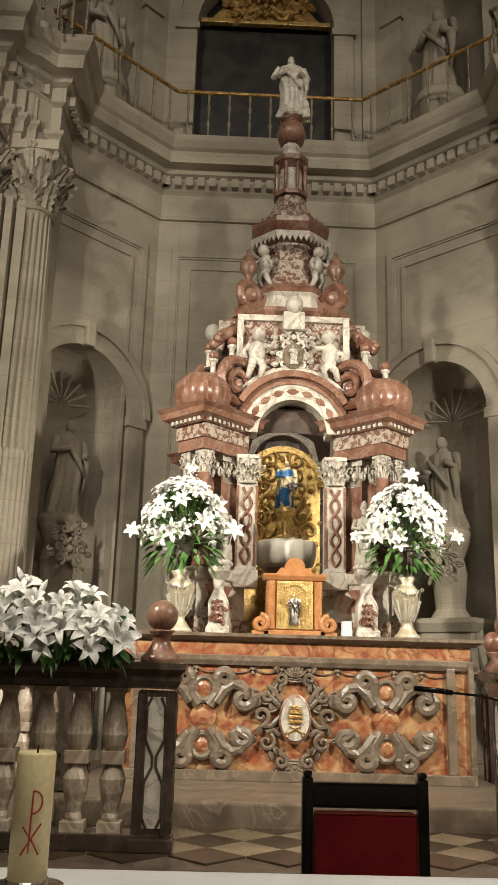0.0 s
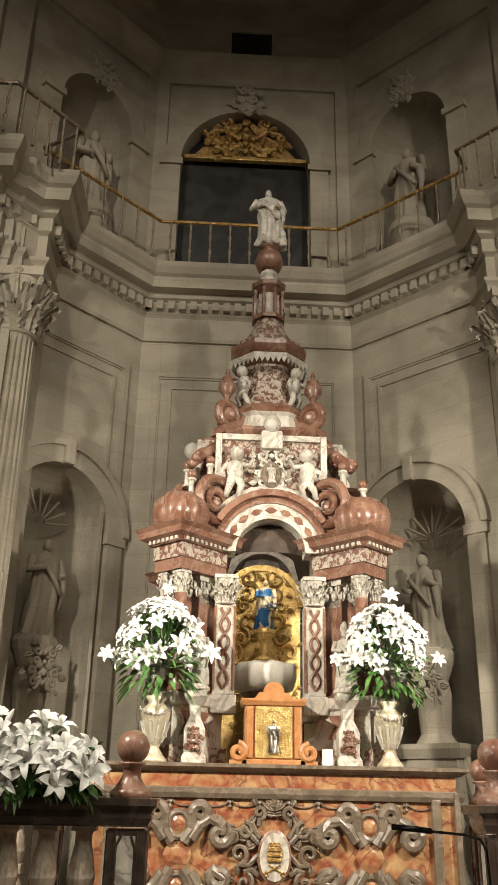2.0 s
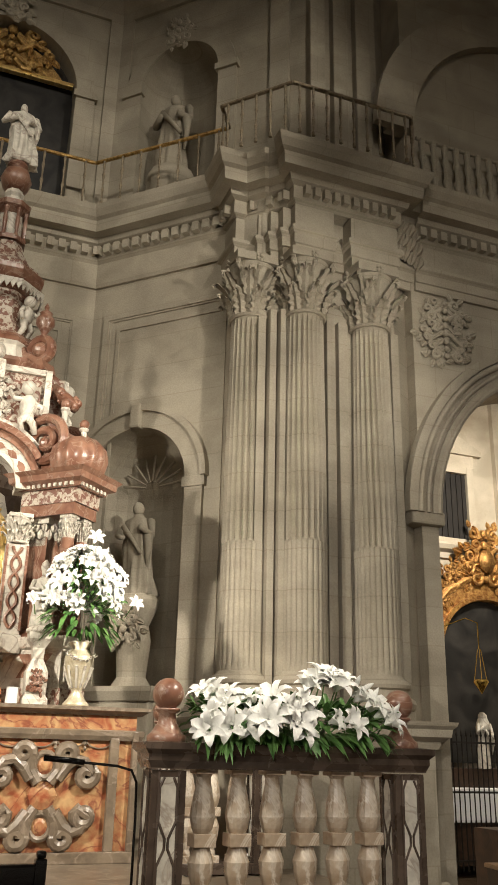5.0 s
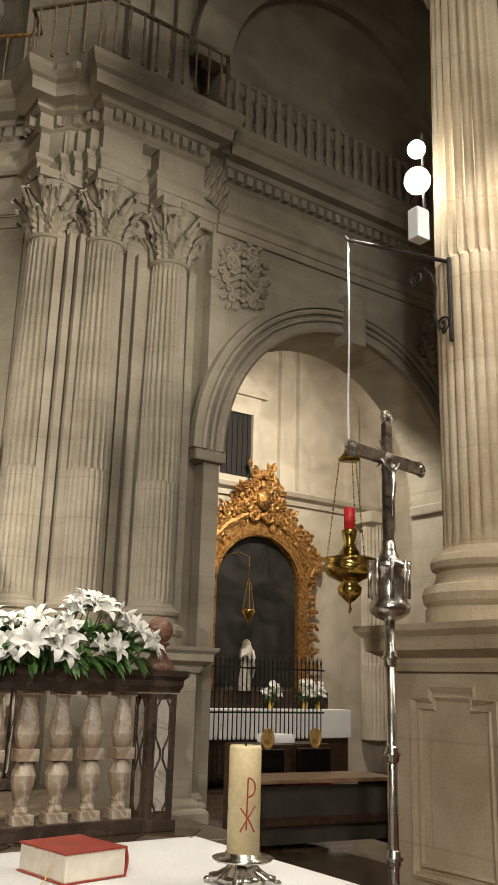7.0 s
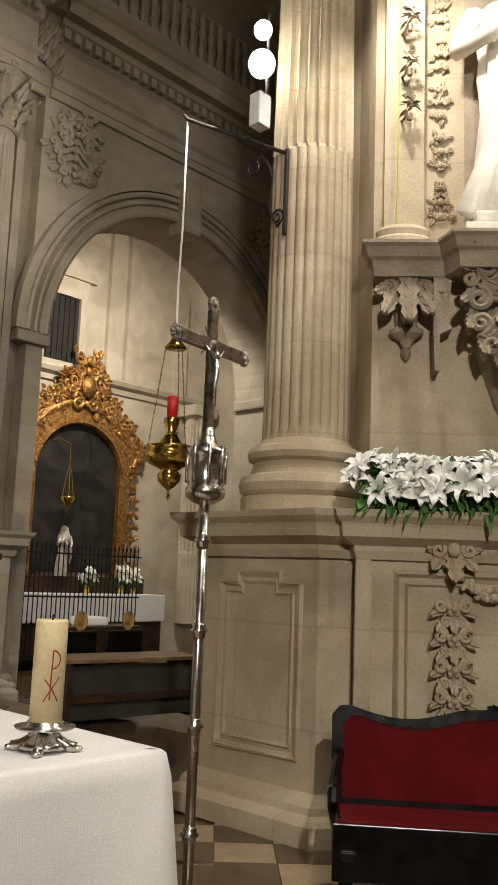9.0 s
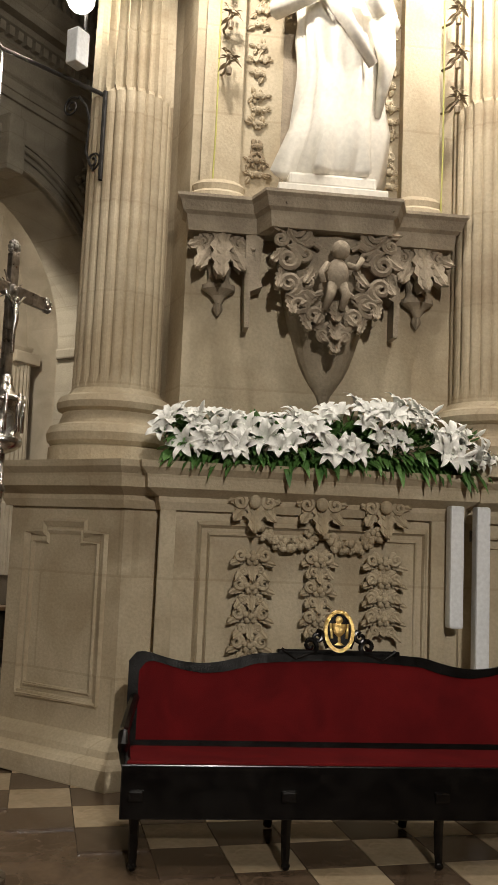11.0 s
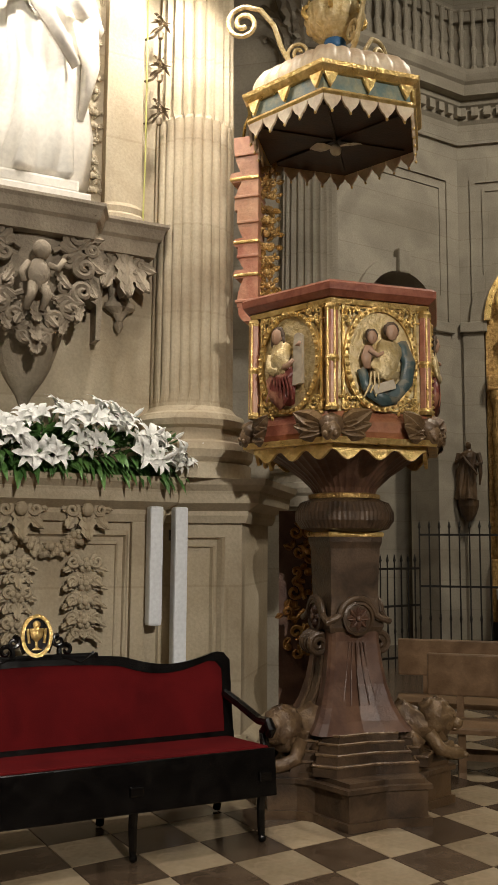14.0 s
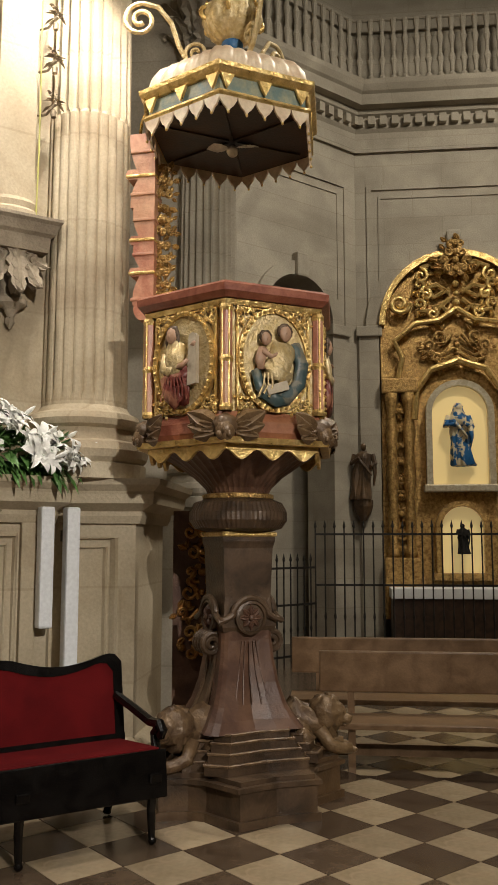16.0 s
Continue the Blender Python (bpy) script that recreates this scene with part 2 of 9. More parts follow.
OLIVE = mat("green_robe_polychrome", (0.045, 0.075, 0.075), (0.16, 0.15, 0.11), 9, 0.4, 0, 0.1, 40, spread=(0.46, 0.54))
CRIMSON = mat("crimson_robe_polychrome", (0.16, 0.035, 0.025), (0.34, 0.15, 0.09), 9, 0.4, 0, 0.1, 40, spread=(0.5, 0.58))
# gilt colour with emission, standing in for lamplight in the niches
GLOW_NICHE = glow("glowing_gilt_niche", (0.90, 0.68, 0.30), 0.3)
SKIN_FIELD = mat("pale_relief_ground", (0.40, 0.33, 0.24), (0.50, 0.43, 0.32), 8, 0.5, 0, 0.1, 40)
LION_WOOD = mat("worn_gilt_lion_wood", (0.085, 0.05, 0.028), (0.19, 0.12, 0.062), 16, 0.36, 0.15, 0.3, 60, stain=(0.34, 0.22, 0.10))
OLIVE_BOARD = mat("faded_green_board", (0.022, 0.019, 0.013), (0.045, 0.038, 0.027), 3, 0.6, 0, 0.1, 60)
SALMON_CREAM = mat("salmon_and_cream_polychrome", (0.52, 0.37, 0.24), (0.70, 0.59, 0.42), 6, 0.4, 0, 0.1, 50)
BRONZE = mat("dull_bronze", (0.20, 0.16, 0.11), (0.34, 0.275, 0.19), 18, 0.45, 0.5, 0.2, 60)
RED_GOLD = mat("red_gold_gilding", (0.24, 0.10, 0.028), (0.56, 0.33, 0.11), 16, 0.36, 0.75, 0.6, 60)
AISLE_STONE = mat("stained_aisle_stone", (0.40, 0.35, 0.27), (0.54, 0.48, 0.385), 1.6, 0.8, 0, 0.2, 40, stain=(0.26, 0.20, 0.13), streak=1.5)
for velvet, level in ((VELVET, 0.08), (BLACK_WOOD, 0.3)):
    for node in velvet.node_tree.nodes:
        if node.type == "BSDF_PRINCIPLED":
            node.inputs["Specular IOR Level"].default_value = level
# ---- shapes ----
def part(name, bm, material, parent=None, label="", smooth=False):
    """Links a bmesh as one mesh object."""
    me = bpy.data.meshes.new(name)
    bm.to_mesh(me)
    bm.free()
    if smooth:
        for f in me.polygons:
            f.use_smooth = True
    me.materials.append(material)
    ob = new(name, me)
    if parent:
        ob.parent = parent
    if label:
        ob["label"] = label
    return ob


def thing(name, at, label, category, group="", kind="", turn=0.0):
    """An Empty at a thing's base."""
    ob = new(name)
    ob.empty_display_size = 0.1
    ob.matrix_world = pose(*at, 0, 0, turn)
    return tagged(ob, label, category, group, kind)


def put(bm, verts, m):
    bmesh.ops.transform(bm, matrix=m, verts=verts)


def box(bm, x0, x1, y0, y1, z0, z1, m=None, bevel=0.0):
    r = bmesh.ops.create_cube(bm, size=1)
    v = r["verts"]
    put(bm, v, Matrix.Translation(((x0 + x1) / 2, (y0 + y1) / 2, (z0 + z1) / 2)) @ Matrix.Diagonal((x1 - x0, y1 - y0, z1 - z0, 1)))
    if bevel:
        edges = list({e for q in v for e in q.link_edges})
        r = bmesh.ops.bevel(bm, geom=edges, offset=bevel, segments=2, affect="EDGES", profile=0.6)
        v = list({q for f in r["faces"] for q in f.verts} | {q for q in v if q.is_valid})
    if m is not None:
        put(bm, v, m)
    return v


def B():
    return bmesh.new()


def boxed(*a, m=None, bevel=0.0):
    bm = B()
    box(bm, *a, m=m, bevel=bevel)
    return bm


def lathe(bm, profile, n=24, at=(0, 0, 0), m=None, squash=(1, 1), lobes=0, lobe=0.0, closed=True):
    """Turns (radius, height) pairs round z; lobes: a wavy outline."""
    rings = []
    for r, z in profile:
        ring = []
        for i in range(n):
            a = 2 * math.pi * i / n
            k = r * (1 + (lobe * abs(math.cos(a * lobes / 2)) if lobes else 0))
            ring.append(bm.verts.new((at[0] + k * math.cos(a) * squash[0], at[1] + k * math.sin(a) * squash[1], at[2] + z)))
        rings.append(ring)
    for a, b in zip(rings, rings[1:]):
        for i in range(n):
            bm.faces.new((a[i], a[(i + 1) % n], b[(i + 1) % n], b[i]))
    if closed:
        bm.faces.new(rings[0][::-1])
        bm.faces.new(rings[-1])
    v = [q for ring in rings for q in ring]
    if m is not None:
        put(bm, v, m)
    return v


def prism(bm, pts, z0, z1, m=None):
    """A polygon in plan, drawn up from z0 to z1."""
    lo = [bm.verts.new((x, y, z0)) for x, y in pts]
    hi = [bm.verts.new((x, y, z1)) for x, y in pts]
    n = len(pts)
    f = [bm.faces.new(lo[::-1]), bm.faces.new(hi)]
    for i in range(n):
        f.append(bm.faces.new((lo[i], lo[(i + 1) % n], hi[(i + 1) % n], hi[i])))
    bmesh.ops.recalc_face_normals(bm, faces=f)
    if m is not None:
        put(bm, lo + hi, m)
    return lo + hi


def slab(bm, pts, depth, m=None):
    """An outline in x and z, drawn back along y by depth."""
    a = [bm.verts.new((x, 0, z)) for x, z in pts]
    b = [bm.verts.new((x, depth, z)) for x, z in pts]
    n = len(pts)
    f = [bm.faces.new(a), bm.faces.new(b[::-1])]
    for i in range(n):
        f.append(bm.faces.new((a[i], b[i], b[(i + 1) % n], a[(i + 1) % n])))
    bmesh.ops.recalc_face_normals(bm, faces=f)
    if m is not None:
        put(bm, a + b, m)
    return a + b


def sweep(bm, path, profile, closed=False, m=None):
    """A moulding: (out, z) pairs carried along a path in plan with mitred corners; out points to the right of the path's run."""
    n = len(path)
    cols = []
    for i in range(n):
        p = Vector(path[i])
        a = Vector(path[i - 1]) if (i or closed) else None
        b = Vector(path[(i + 1) % n]) if (i < n - 1 or closed) else None
        d1 = (p - a).normalized() if a is not None else (b - p).normalized()
        d2 = (b - p).normalized() if b is not None else d1
        n1, n2 = Vector((d1.y, -d1.x)), Vector((d2.y, -d2.x))
        o = n1 + n2
        o = o / max(0.5, (1 + n1.dot(n2)))
        cols.append([bm.verts.new((p.x + o.x * u, p.y + o.y * u, z)) for u, z in profile])
    k = len(profile)
    for i in range(n if closed else n - 1):
        a, b = cols[i], cols[(i + 1) % n]
        for j in range(k - 1):
            bm.faces.new((a[j], a[j + 1], b[j + 1], b[j]))
    if not closed:
        for c in (cols[0], cols[-1]):
            if len(c) > 2:
                bm.faces.new(c)
    v = [q for c in cols for q in c]
    bmesh.ops.recalc_face_normals(bm, faces=list({f for q in v for f in q.link_faces}))
    if m is not None:
        put(bm, v, m)
    return v


def tube(bm, pts, r, n=8, m=None, taper=None):
    """A round bar along points in space."""
    pts = [Vector(p) for p in pts]
    rings = []
    side = None
    for i, p in enumerate(pts):
        d = (pts[min(i + 1, len(pts) - 1)] - pts[max(i - 1, 0)]).normalized()
        if side is None:
            side = d.orthogonal().normalized()
        side = (side - d * side.dot(d)).normalized()
        up = d.cross(side)
        k = r if taper is None else r + (taper - r) * i / (len(pts) - 1)
        rings.append([bm.verts.new(p + (side * math.cos(2 * math.pi * j / n) + up * math.sin(2 * math.pi * j / n)) * k) for j in range(n)])
    for a, b in zip(rings, rings[1:]):
        for j in range(n):
            bm.faces.new((a[j], a[(j + 1) % n], b[(j + 1) % n], b[j]))
    bm.faces.new(rings[0][::-1])
    bm.faces.new(rings[-1])
    v = [q for ring in rings for q in ring]
    if m is not None:
        put(bm, v, m)
    return v


def ball(bm, at, r, s=(1, 1, 1), u=12, w=8, m=None):
    v = bmesh.ops.create_uvsphere(bm, u_segments=u, v_segments=w, radius=r)["verts"]
    put(bm, v, Matrix.Translation(at) @ Matrix.Diagonal((*s, 1)))
    if m is not None:
        put(bm, v, m)
    return v


def spiral(cx, cz, r0, r1, turns, start=0.0, n=28, y=0.0):
    """Points of a scroll in x and z."""
    return [(cx + (r0 + (r1 - r0) * i / n) * math.cos(start + turns * 2 * math.pi * i / n), y,
             cz + (r0 + (r1 - r0) * i / n) * math.sin(start + turns * 2 * math.pi * i / n)) for i in range(n + 1)]


def arc(cx, cz, r, a0, a1, n=20):
    return [(cx + r * math.cos(radians(a0 + (a1 - a0) * i / n)), cz + r * math.sin(radians(a0 + (a1 - a0) * i / n))) for i in range(n + 1)]


def ring_slab(bm, outer, inner, depth, m=None):
    """A flat band between two outlines in x and z with as many points, drawn back along y."""
    rows = []
    for pts, y in ((outer, 0), (inner, 0), (inner, depth), (outer, depth)):
        rows.append([bm.verts.new((x, y, z)) for x, z in pts])
    n = len(outer)
    f = []
    for a, b in zip(rows, rows[1:] + rows[:1]):
        for i in range(n - 1):
            f.append(bm.faces.new((a[i], a[i + 1], b[i + 1], b[i])))
    f.append(bm.faces.new([r[0] for r in rows]))
    f.append(bm.faces.new([r[-1] for r in rows]))
    bmesh.ops.recalc_face_normals(bm, faces=f)
    v = [q for r in rows for q in r]
    if m is not None:
        put(bm, v, m)
    return v


def rough_up(verts, amount, scale, seed=0.0):
    """Uneven carved relief."""
    for v in verts:
        v.co += Vector(noise.noise_vector(v.co * scale + Vector((seed, seed, seed)))) * amount


def at_wall(p, q, z=0.0):
    """A frame whose x runs from p to q in plan, with y going into the wall and z up; p seen on the left."""
    d = (Vector(q) - Vector(p)).normalized()
    return Matrix(((d.x, -d.y, 0, p[0]), (d.y, d.x, 0, p[1]), (0, 0, 1, z), (0, 0, 0, 1)))
# ---- structure ----
Z_PED, Z_CAPB, Z_CAPT, Z_ENT = 1.95, 6.95, 7.86, 9.4
ENTAB = [(0, 7.86), (0.06, 7.86), (0.06, 7.98), (0.09, 7.99), (0.09, 8.13), (0.15, 8.18), (0.15, 8.23), (0.07, 8.25), (0.07, 8.6), (0.13, 8.66),
         (0.13, 8.86), (0.22, 8.9), (0.25, 8.98), (0.42, 9.0), (0.44, 9.18), (0.5, 9.22), (0.56, 9.32), (0.58, 9.4), (0, 9.4)]
PED_TOP = [(0, 1.66), (0.03, 1.66), (0.05, 1.71), (0.05, 1.74), (0.14, 1.79), (0.15, 1.87), (0.19, 1.91), (0.2, 1.95), (0, 1.95)]
PED_FOOT = [(0, 0.0), (0.15, 0.0), (0.15, 0.12), (0.13, 0.15), (0.09, 0.17), (0.08, 0.21), (0.04, 0.25), (0, 0.27)]


def into(ob_root, bm):
    put(bm, bm.verts, ob_root.matrix_world.inverted())
    return bm


def moulding(name, path, profile, material, parent=None, closed=False):
    bm = B()
    sweep(bm, path, profile, closed)
    return part(name, bm, material, parent)


def flip(path):
    return [(-x, y) for x, y in path][::-1]


def arch_wall(bm, w, z0, z1, cx, half, sill, spring, depth, m, n=20):
    """A wall of width w in local x with one round-headed opening."""
    if cx - half > 0:
        box(bm, 0, cx - half, 0, depth, z0, z1, m)
    if cx + half < w:
        box(bm, cx + half, w, 0, depth, z0, z1, m)
    if sill > z0:
        box(bm, cx - half, cx + half, 0, depth, z0, sill, m)
    pts = [(cx - half, z1)] + arc(cx, spring, half, 180, 0, n) + [(cx + half, z1)]
    slab(bm, pts, depth, m)


def niche(bm, cx, half, sill, spring, m, n=14, k=8):
    """A half-round recess with a quarter-sphere head, behind an opening."""
    rows = []
    for z in (sill, spring):
        rows.append([bm.verts.new((cx - half * math.cos(math.pi * i / n), half * 0.8 * math.sin(math.pi * i / n), z)) for i in range(n + 1)])
    for j in range(1, k + 1):
        e = math.pi / 2 * j / k
        rows.append([bm.verts.new((cx - half * math.cos(e) * math.cos(math.pi * i / n), half * 0.8 * math.cos(e) * math.sin(math.pi * i / n),
                                   spring + half * math.sin(e))) for i in range(n + 1)])
    f = []
    for a, b in zip(rows, rows[1:]):
        for i in range(n):
            f.append(bm.faces.new((a[i], a[i + 1], b[i + 1], b[i])))
    f.append(bm.faces.new(rows[0][::-1]))
    put(bm, [v for r in rows for v in r], m)


def fluted(bm, x, y, r, z0, z1, flutes=20, plain=0.33):
    """A tapered column shaft; its lowest third has filled flutes."""
    per = 6
    n = flutes * per
    hs = [0, 0.02, plain, plain + 0.01, 0.6, 0.97, 1.0]
    deep = [0, -1, -1, 1, 1, 1, 0]
    rings = []
    for h, d in zip(hs, deep):
        k = r * (1 - 0.14 * h * h)
        ring = []
        for i in range(n):
            a = 2 * math.pi * i / n
            u = (i % per) / per
            wave = max(0.0, math.sin(math.pi * u))
            q = k - (d * 0.16 * r * wave ** 0.6 * (1 if u > 0.01 else 0) if d >= 0 else 0.07 * r * (1 - wave) ** 1.5)
            ring.append(bm.verts.new((x + q * math.cos(a), y + q * math.sin(a), z0 + (z1 - z0) * h)))
        rings.append(ring)
    for a, b in zip(rings, rings[1:]):
        for i in range(n):
            bm.faces.new((a[i], a[(i + 1) % n], b[(i + 1) % n], b[i]))


ATTIC = [(0.46, 0), (0.46, 0.1), (0.44, 0.11), (0.47, 0.14), (0.48, 0.19), (0.46, 0.24), (0.40, 0.26), (0.38, 0.31), (0.37, 0.34), (0.41, 0.36),
         (0.42, 0.40), (0.40, 0.44), (0.35, 0.46), (0.32, 0.5)]


def capital(bm, x, y, r, z0, z1):
    """A Corinthian capital: bell, two rows of curled leaves, corner scrolls and abacus."""
    h = z1 - z0
    lathe(bm, [(r * 0.98, 0), (r * 1.06, 0.03 * h), (r * 0.9, 0.07 * h), (r * 0.92, 0.5 * h), (r * 1.2, 0.86 * h)], 20, (x, y, z0))
    for row, (zb, zt, out, cnt) in enumerate(((0.04, 0.40, 0.34, 8), (0.20, 0.68, 0.46, 8))):
        for i in range(cnt):
            a = 2 * math.pi * (i + 0.5 * row) / cnt
            m = Matrix.Translation((x, y, z0)) @ Matrix.Rotation(a, 4, "Z")
            rows = []
            for t, o, w in ((0, 0.93, 0.28), (0.2, 0.97, 0.38), (0.3, 0.99, 0.26), (0.46, 1.03, 0.42), (0.56, 1.05, 0.28), (0.72, 1.04 + out * 0.45, 0.40),
                            (0.82, 1.04 + out * 0.7, 0.24), (0.95, 1.04 + out * 1.15, 0.28), (1.0, 1.04 + out * 1.4, 0.2), (0.93, 1.04 + out * 1.75, 0.13), (0.84, 1.04 + out * 1.6, 0.05)):
                z = (zb + (zt - zb) * t) * h
                rows.append([bm.verts.new(m @ Vector((o * r + e * r, s * w * r, z - abs(s) * 0.03 * h))) for s, e in ((-1, 0.02), (-0.5, -0.07), (0, 0.09), (0.5, -0.07), (1, 0.02))])
            for p, q in zip(rows, rows[1:]):
                for j in range(4):
                    bm.faces.new((p[j], p[j + 1], q[j + 1], q[j]))
    for i in range(4):
        a = math.pi / 2 * i
        leaf = Matrix.Translation((x, y, z0)) @ Matrix.Rotation(a, 4, "Z")
        for k in range(5):
            b = 2 * math.pi * k / 5
            ball(bm, (r * 1.2, r * 0.13 * math.cos(b), 0.92 * h + r * 0.13 * math.sin(b)), r * 0.1, (1, 1, 1), 6, 5, leaf)
    for i in range(8):
        a = math.pi / 4 * i
        o = 1.5 if i % 2 else 1.22
        m = Matrix.Translation((x, y, z0)) @ Matrix.Rotation(a, 4, "Z")
        tube(bm, [(r * 0.95, 0, 0.5 * h), (r * 1.12, 0, 0.7 * h), (r * o, 0, 0.84 * h), (r * (o + 0.06), 0, 0.76 * h), (r * (o - 0.06), 0, 0.73 * h)], r * 0.13, 6, m, r * 0.1)
    e = r * 1.55
    pts = []
    for i in range(4):
        a = math.pi / 4 + math.pi / 2 * i
        pts.append((x + e * math.cos(a) * 1.02, y + e * math.sin(a) * 1.02))
        a += math.pi / 4
        pts.append((x + r * 1.2 * math.cos(a), y + r * 1.2 * math.sin(a)))
    prism(bm, pts, z0 + 0.87 * h, z1)


def column(x, y, r, z0, parent, material, plain=0.33):
    bm = B()
    lathe(bm, [(a * r / 0.32, b) for a, b in ATTIC], 32, (x, y, z0))
    part("column_base", into(parent, bm), material, parent)
    bm = B()
    fluted(bm, x, y, r, z0 + 0.5, Z_CAPB, 24, plain)
    part("shaft", into(parent, bm), material, parent, "fluted stone shaft")
    bm = B()
    capital(bm, x, y, r * 0.98, Z_CAPB, Z_CAPT)
    part("capital", into(parent, bm), material, parent, "carved acanthus capital")


def dentils(name, path, z0, z1, out, step, parent, material, depth=0.12):
    """A row of small blocks under a cornice."""
    bm = B()
    for a, b in zip(path, path[1:]):
        a, b = Vector(a), Vector(b)
        d = b - a
        k = max(1, int(d.length / step))
        m = at_wall(a, b)
        for i in range(k):
            u = d.length * (i + 0.5) / k
            box(bm, u - step * 0.3, u + step * 0.3, -out - depth, -out + 0.01, z0, z1, m)
    return tagged(part(name, bm, material, parent), kind="stuff")


def leaf_blob(bm, p, d, size, m=None):
    """A pointed curled leaf of carved foliage in the x-z plane, bulging towards -y."""
    a = math.atan2(d[1], d[0])
    r = Matrix.Translation((p[0], 0, p[1])) @ Matrix.Rotation(-a, 4, "Y")
    prof = [(0, 0.10), (0.25, 0.30), (0.55, 0.34), (0.8, 0.2), (1.0, 0.03)]
    rows = []
    for u, w in prof:
        lift = -0.28 * math.sin(math.pi * min(1, u * 0.9 + 0.1)) * size
        rows.append([bm.verts.new(r @ Vector((u * size, 0.02 * size, -w * size))), bm.verts.new(r @ Vector((u * size, lift, -0.45 * w * size))),
                     bm.verts.new(r @ Vector((u * size, lift * 0.55, 0))), bm.verts.new(r @ Vector((u * size, lift, 0.45 * w * size))),
                     bm.verts.new(r @ Vector((u * size, 0.02 * size, w * size)))])
    for a, b in zip(rows, rows[1:]):
        for j in range(4):
            bm.faces.new((a[j], a[j + 1], b[j + 1], b[j]))
    v = [q for k in rows for q in k]
    if m is not None:
        put(bm, v, m)
    return v


# floor sheets
ground = tagged(part("floor", boxed(-40, 40, -40, 40, -0.5, -0.17), TILE_DARK), "brown and cream checkered marble church floor", "floor", kind="structure")
dais = tagged(part("floor_crossing", boxed(-6.4, 5.75, -8, 12.6, -0.3, -0.012), TILE_DARK), "raised marble crossing floor", "floor", kind="structure")
presbytery = tagged(part("floor_presbytery", boxed(-3.6, 3.6, 5.55, 12.4, -0.1, 0.488), GREY_MARBLE), "raised marble presbytery floor", "floor", kind="structure")
for i in range(3):
    tagged(part("step", boxed(-3.6, 3.6, 5.55 - 0.32 * (3 - i) + 0.32, 5.6, -0.05, 0.165 * (i + 1), bevel=0.01), GREY_MARBLE), "dark marble step up to the presbytery", "step", "presbytery steps", "structure")

# apse
APSE = [(-3.73, 10.05), (-1.83, 12.0), (1.47, 12.0), (3.37, 10.05)]
NICHE_AT = {0: 0.565, 1: 0.5, 2: 0.35}
apse = thing("wall_apse", (0, 12, 0), "grey limestone apse wall with panels and niches", "wall", kind="structure")


WCL = -0.1
for k in range(3):
    p, q = APSE[k], APSE[k + 1]
    m = at_wall(p, q)
    w = (Vector(q) - Vector(p)).length
    bm = B()
    if k == 1:
        box(bm, 0, w, 0, 0.5, 0, Z_ENT, m)
    else:
        c = w * NICHE_AT[k]
        arch_wall(bm, w, 0, Z_ENT, c, 0.8, 0.6, 4.98, 0.9, m)
        niche(bm, c, 0.8, 0.6, 4.98, m @ Matrix.Translation((0, 0.12, 0)))
    part("wall_face", into(apse, bm), STONE, apse)
    # archivolt, pilaster strips and panel frames
    bm = B()
    c = w * NICHE_AT[k]
    for r0, r1, d in ((1.06, 0.8, 0.07), (1.13, 1.04, 0.11)):
        ring_slab(bm, arc(c, 4.98, r0, 180, 0), arc(c, 4.98, r1, 180, 0), d, m @ Matrix.Translation((0, -d, 0)))
    for s in (-1, 1):
        box(bm, c + s * 0.93 - 0.13, c + s * 0.93 + 0.13, -0.06, 0, 0.4, 4.85, m)
        box(bm, c + s * 0.93 - 0.17, c + s * 0.93 + 0.17, -0.085, 0, 4.84, 4.98, m, 0.01)
    if k != 1:
        box(bm, c - 0.08, c + 0.08, -0.15, 0, 5.76, 6.12, m, 0.03)
    part("archivolt", into(apse, bm), STONE, apse)
    bm = B()
    x0, x1, zt = 0.22, w - 0.22, 7.68
    for o, t, d in ((0, 0.09, 0.035), (0.09, 0.03, 0.018), (0.24, 0.05, 0.022)):
        for a, b, c0, c1 in ((x0 + o, x0 + o + t, 0.4, zt - o), (x1 - o - t, x1 - o, 0.4, zt - o), (x0 + o + t, x1 - o - t, zt - o - t, zt - o)):
            box(bm, a, b, -d, 0.01, c0, c1, m)
    part("panel_frame", into(apse, bm), STONE, apse)
bm = B()
sweep(bm, APSE, [(0, 8.2), (0.04, 8.2), (0.06, 8.25), (0.06, 8.3), (0, 8.32)])
part("string_course", into(apse, bm), STONE, apse)
bm = B()
sweep(bm, APSE, [(a * 0.8, b) for a, b in ENTAB[7:]])
part("cornice", into(apse, bm), STONE, apse)

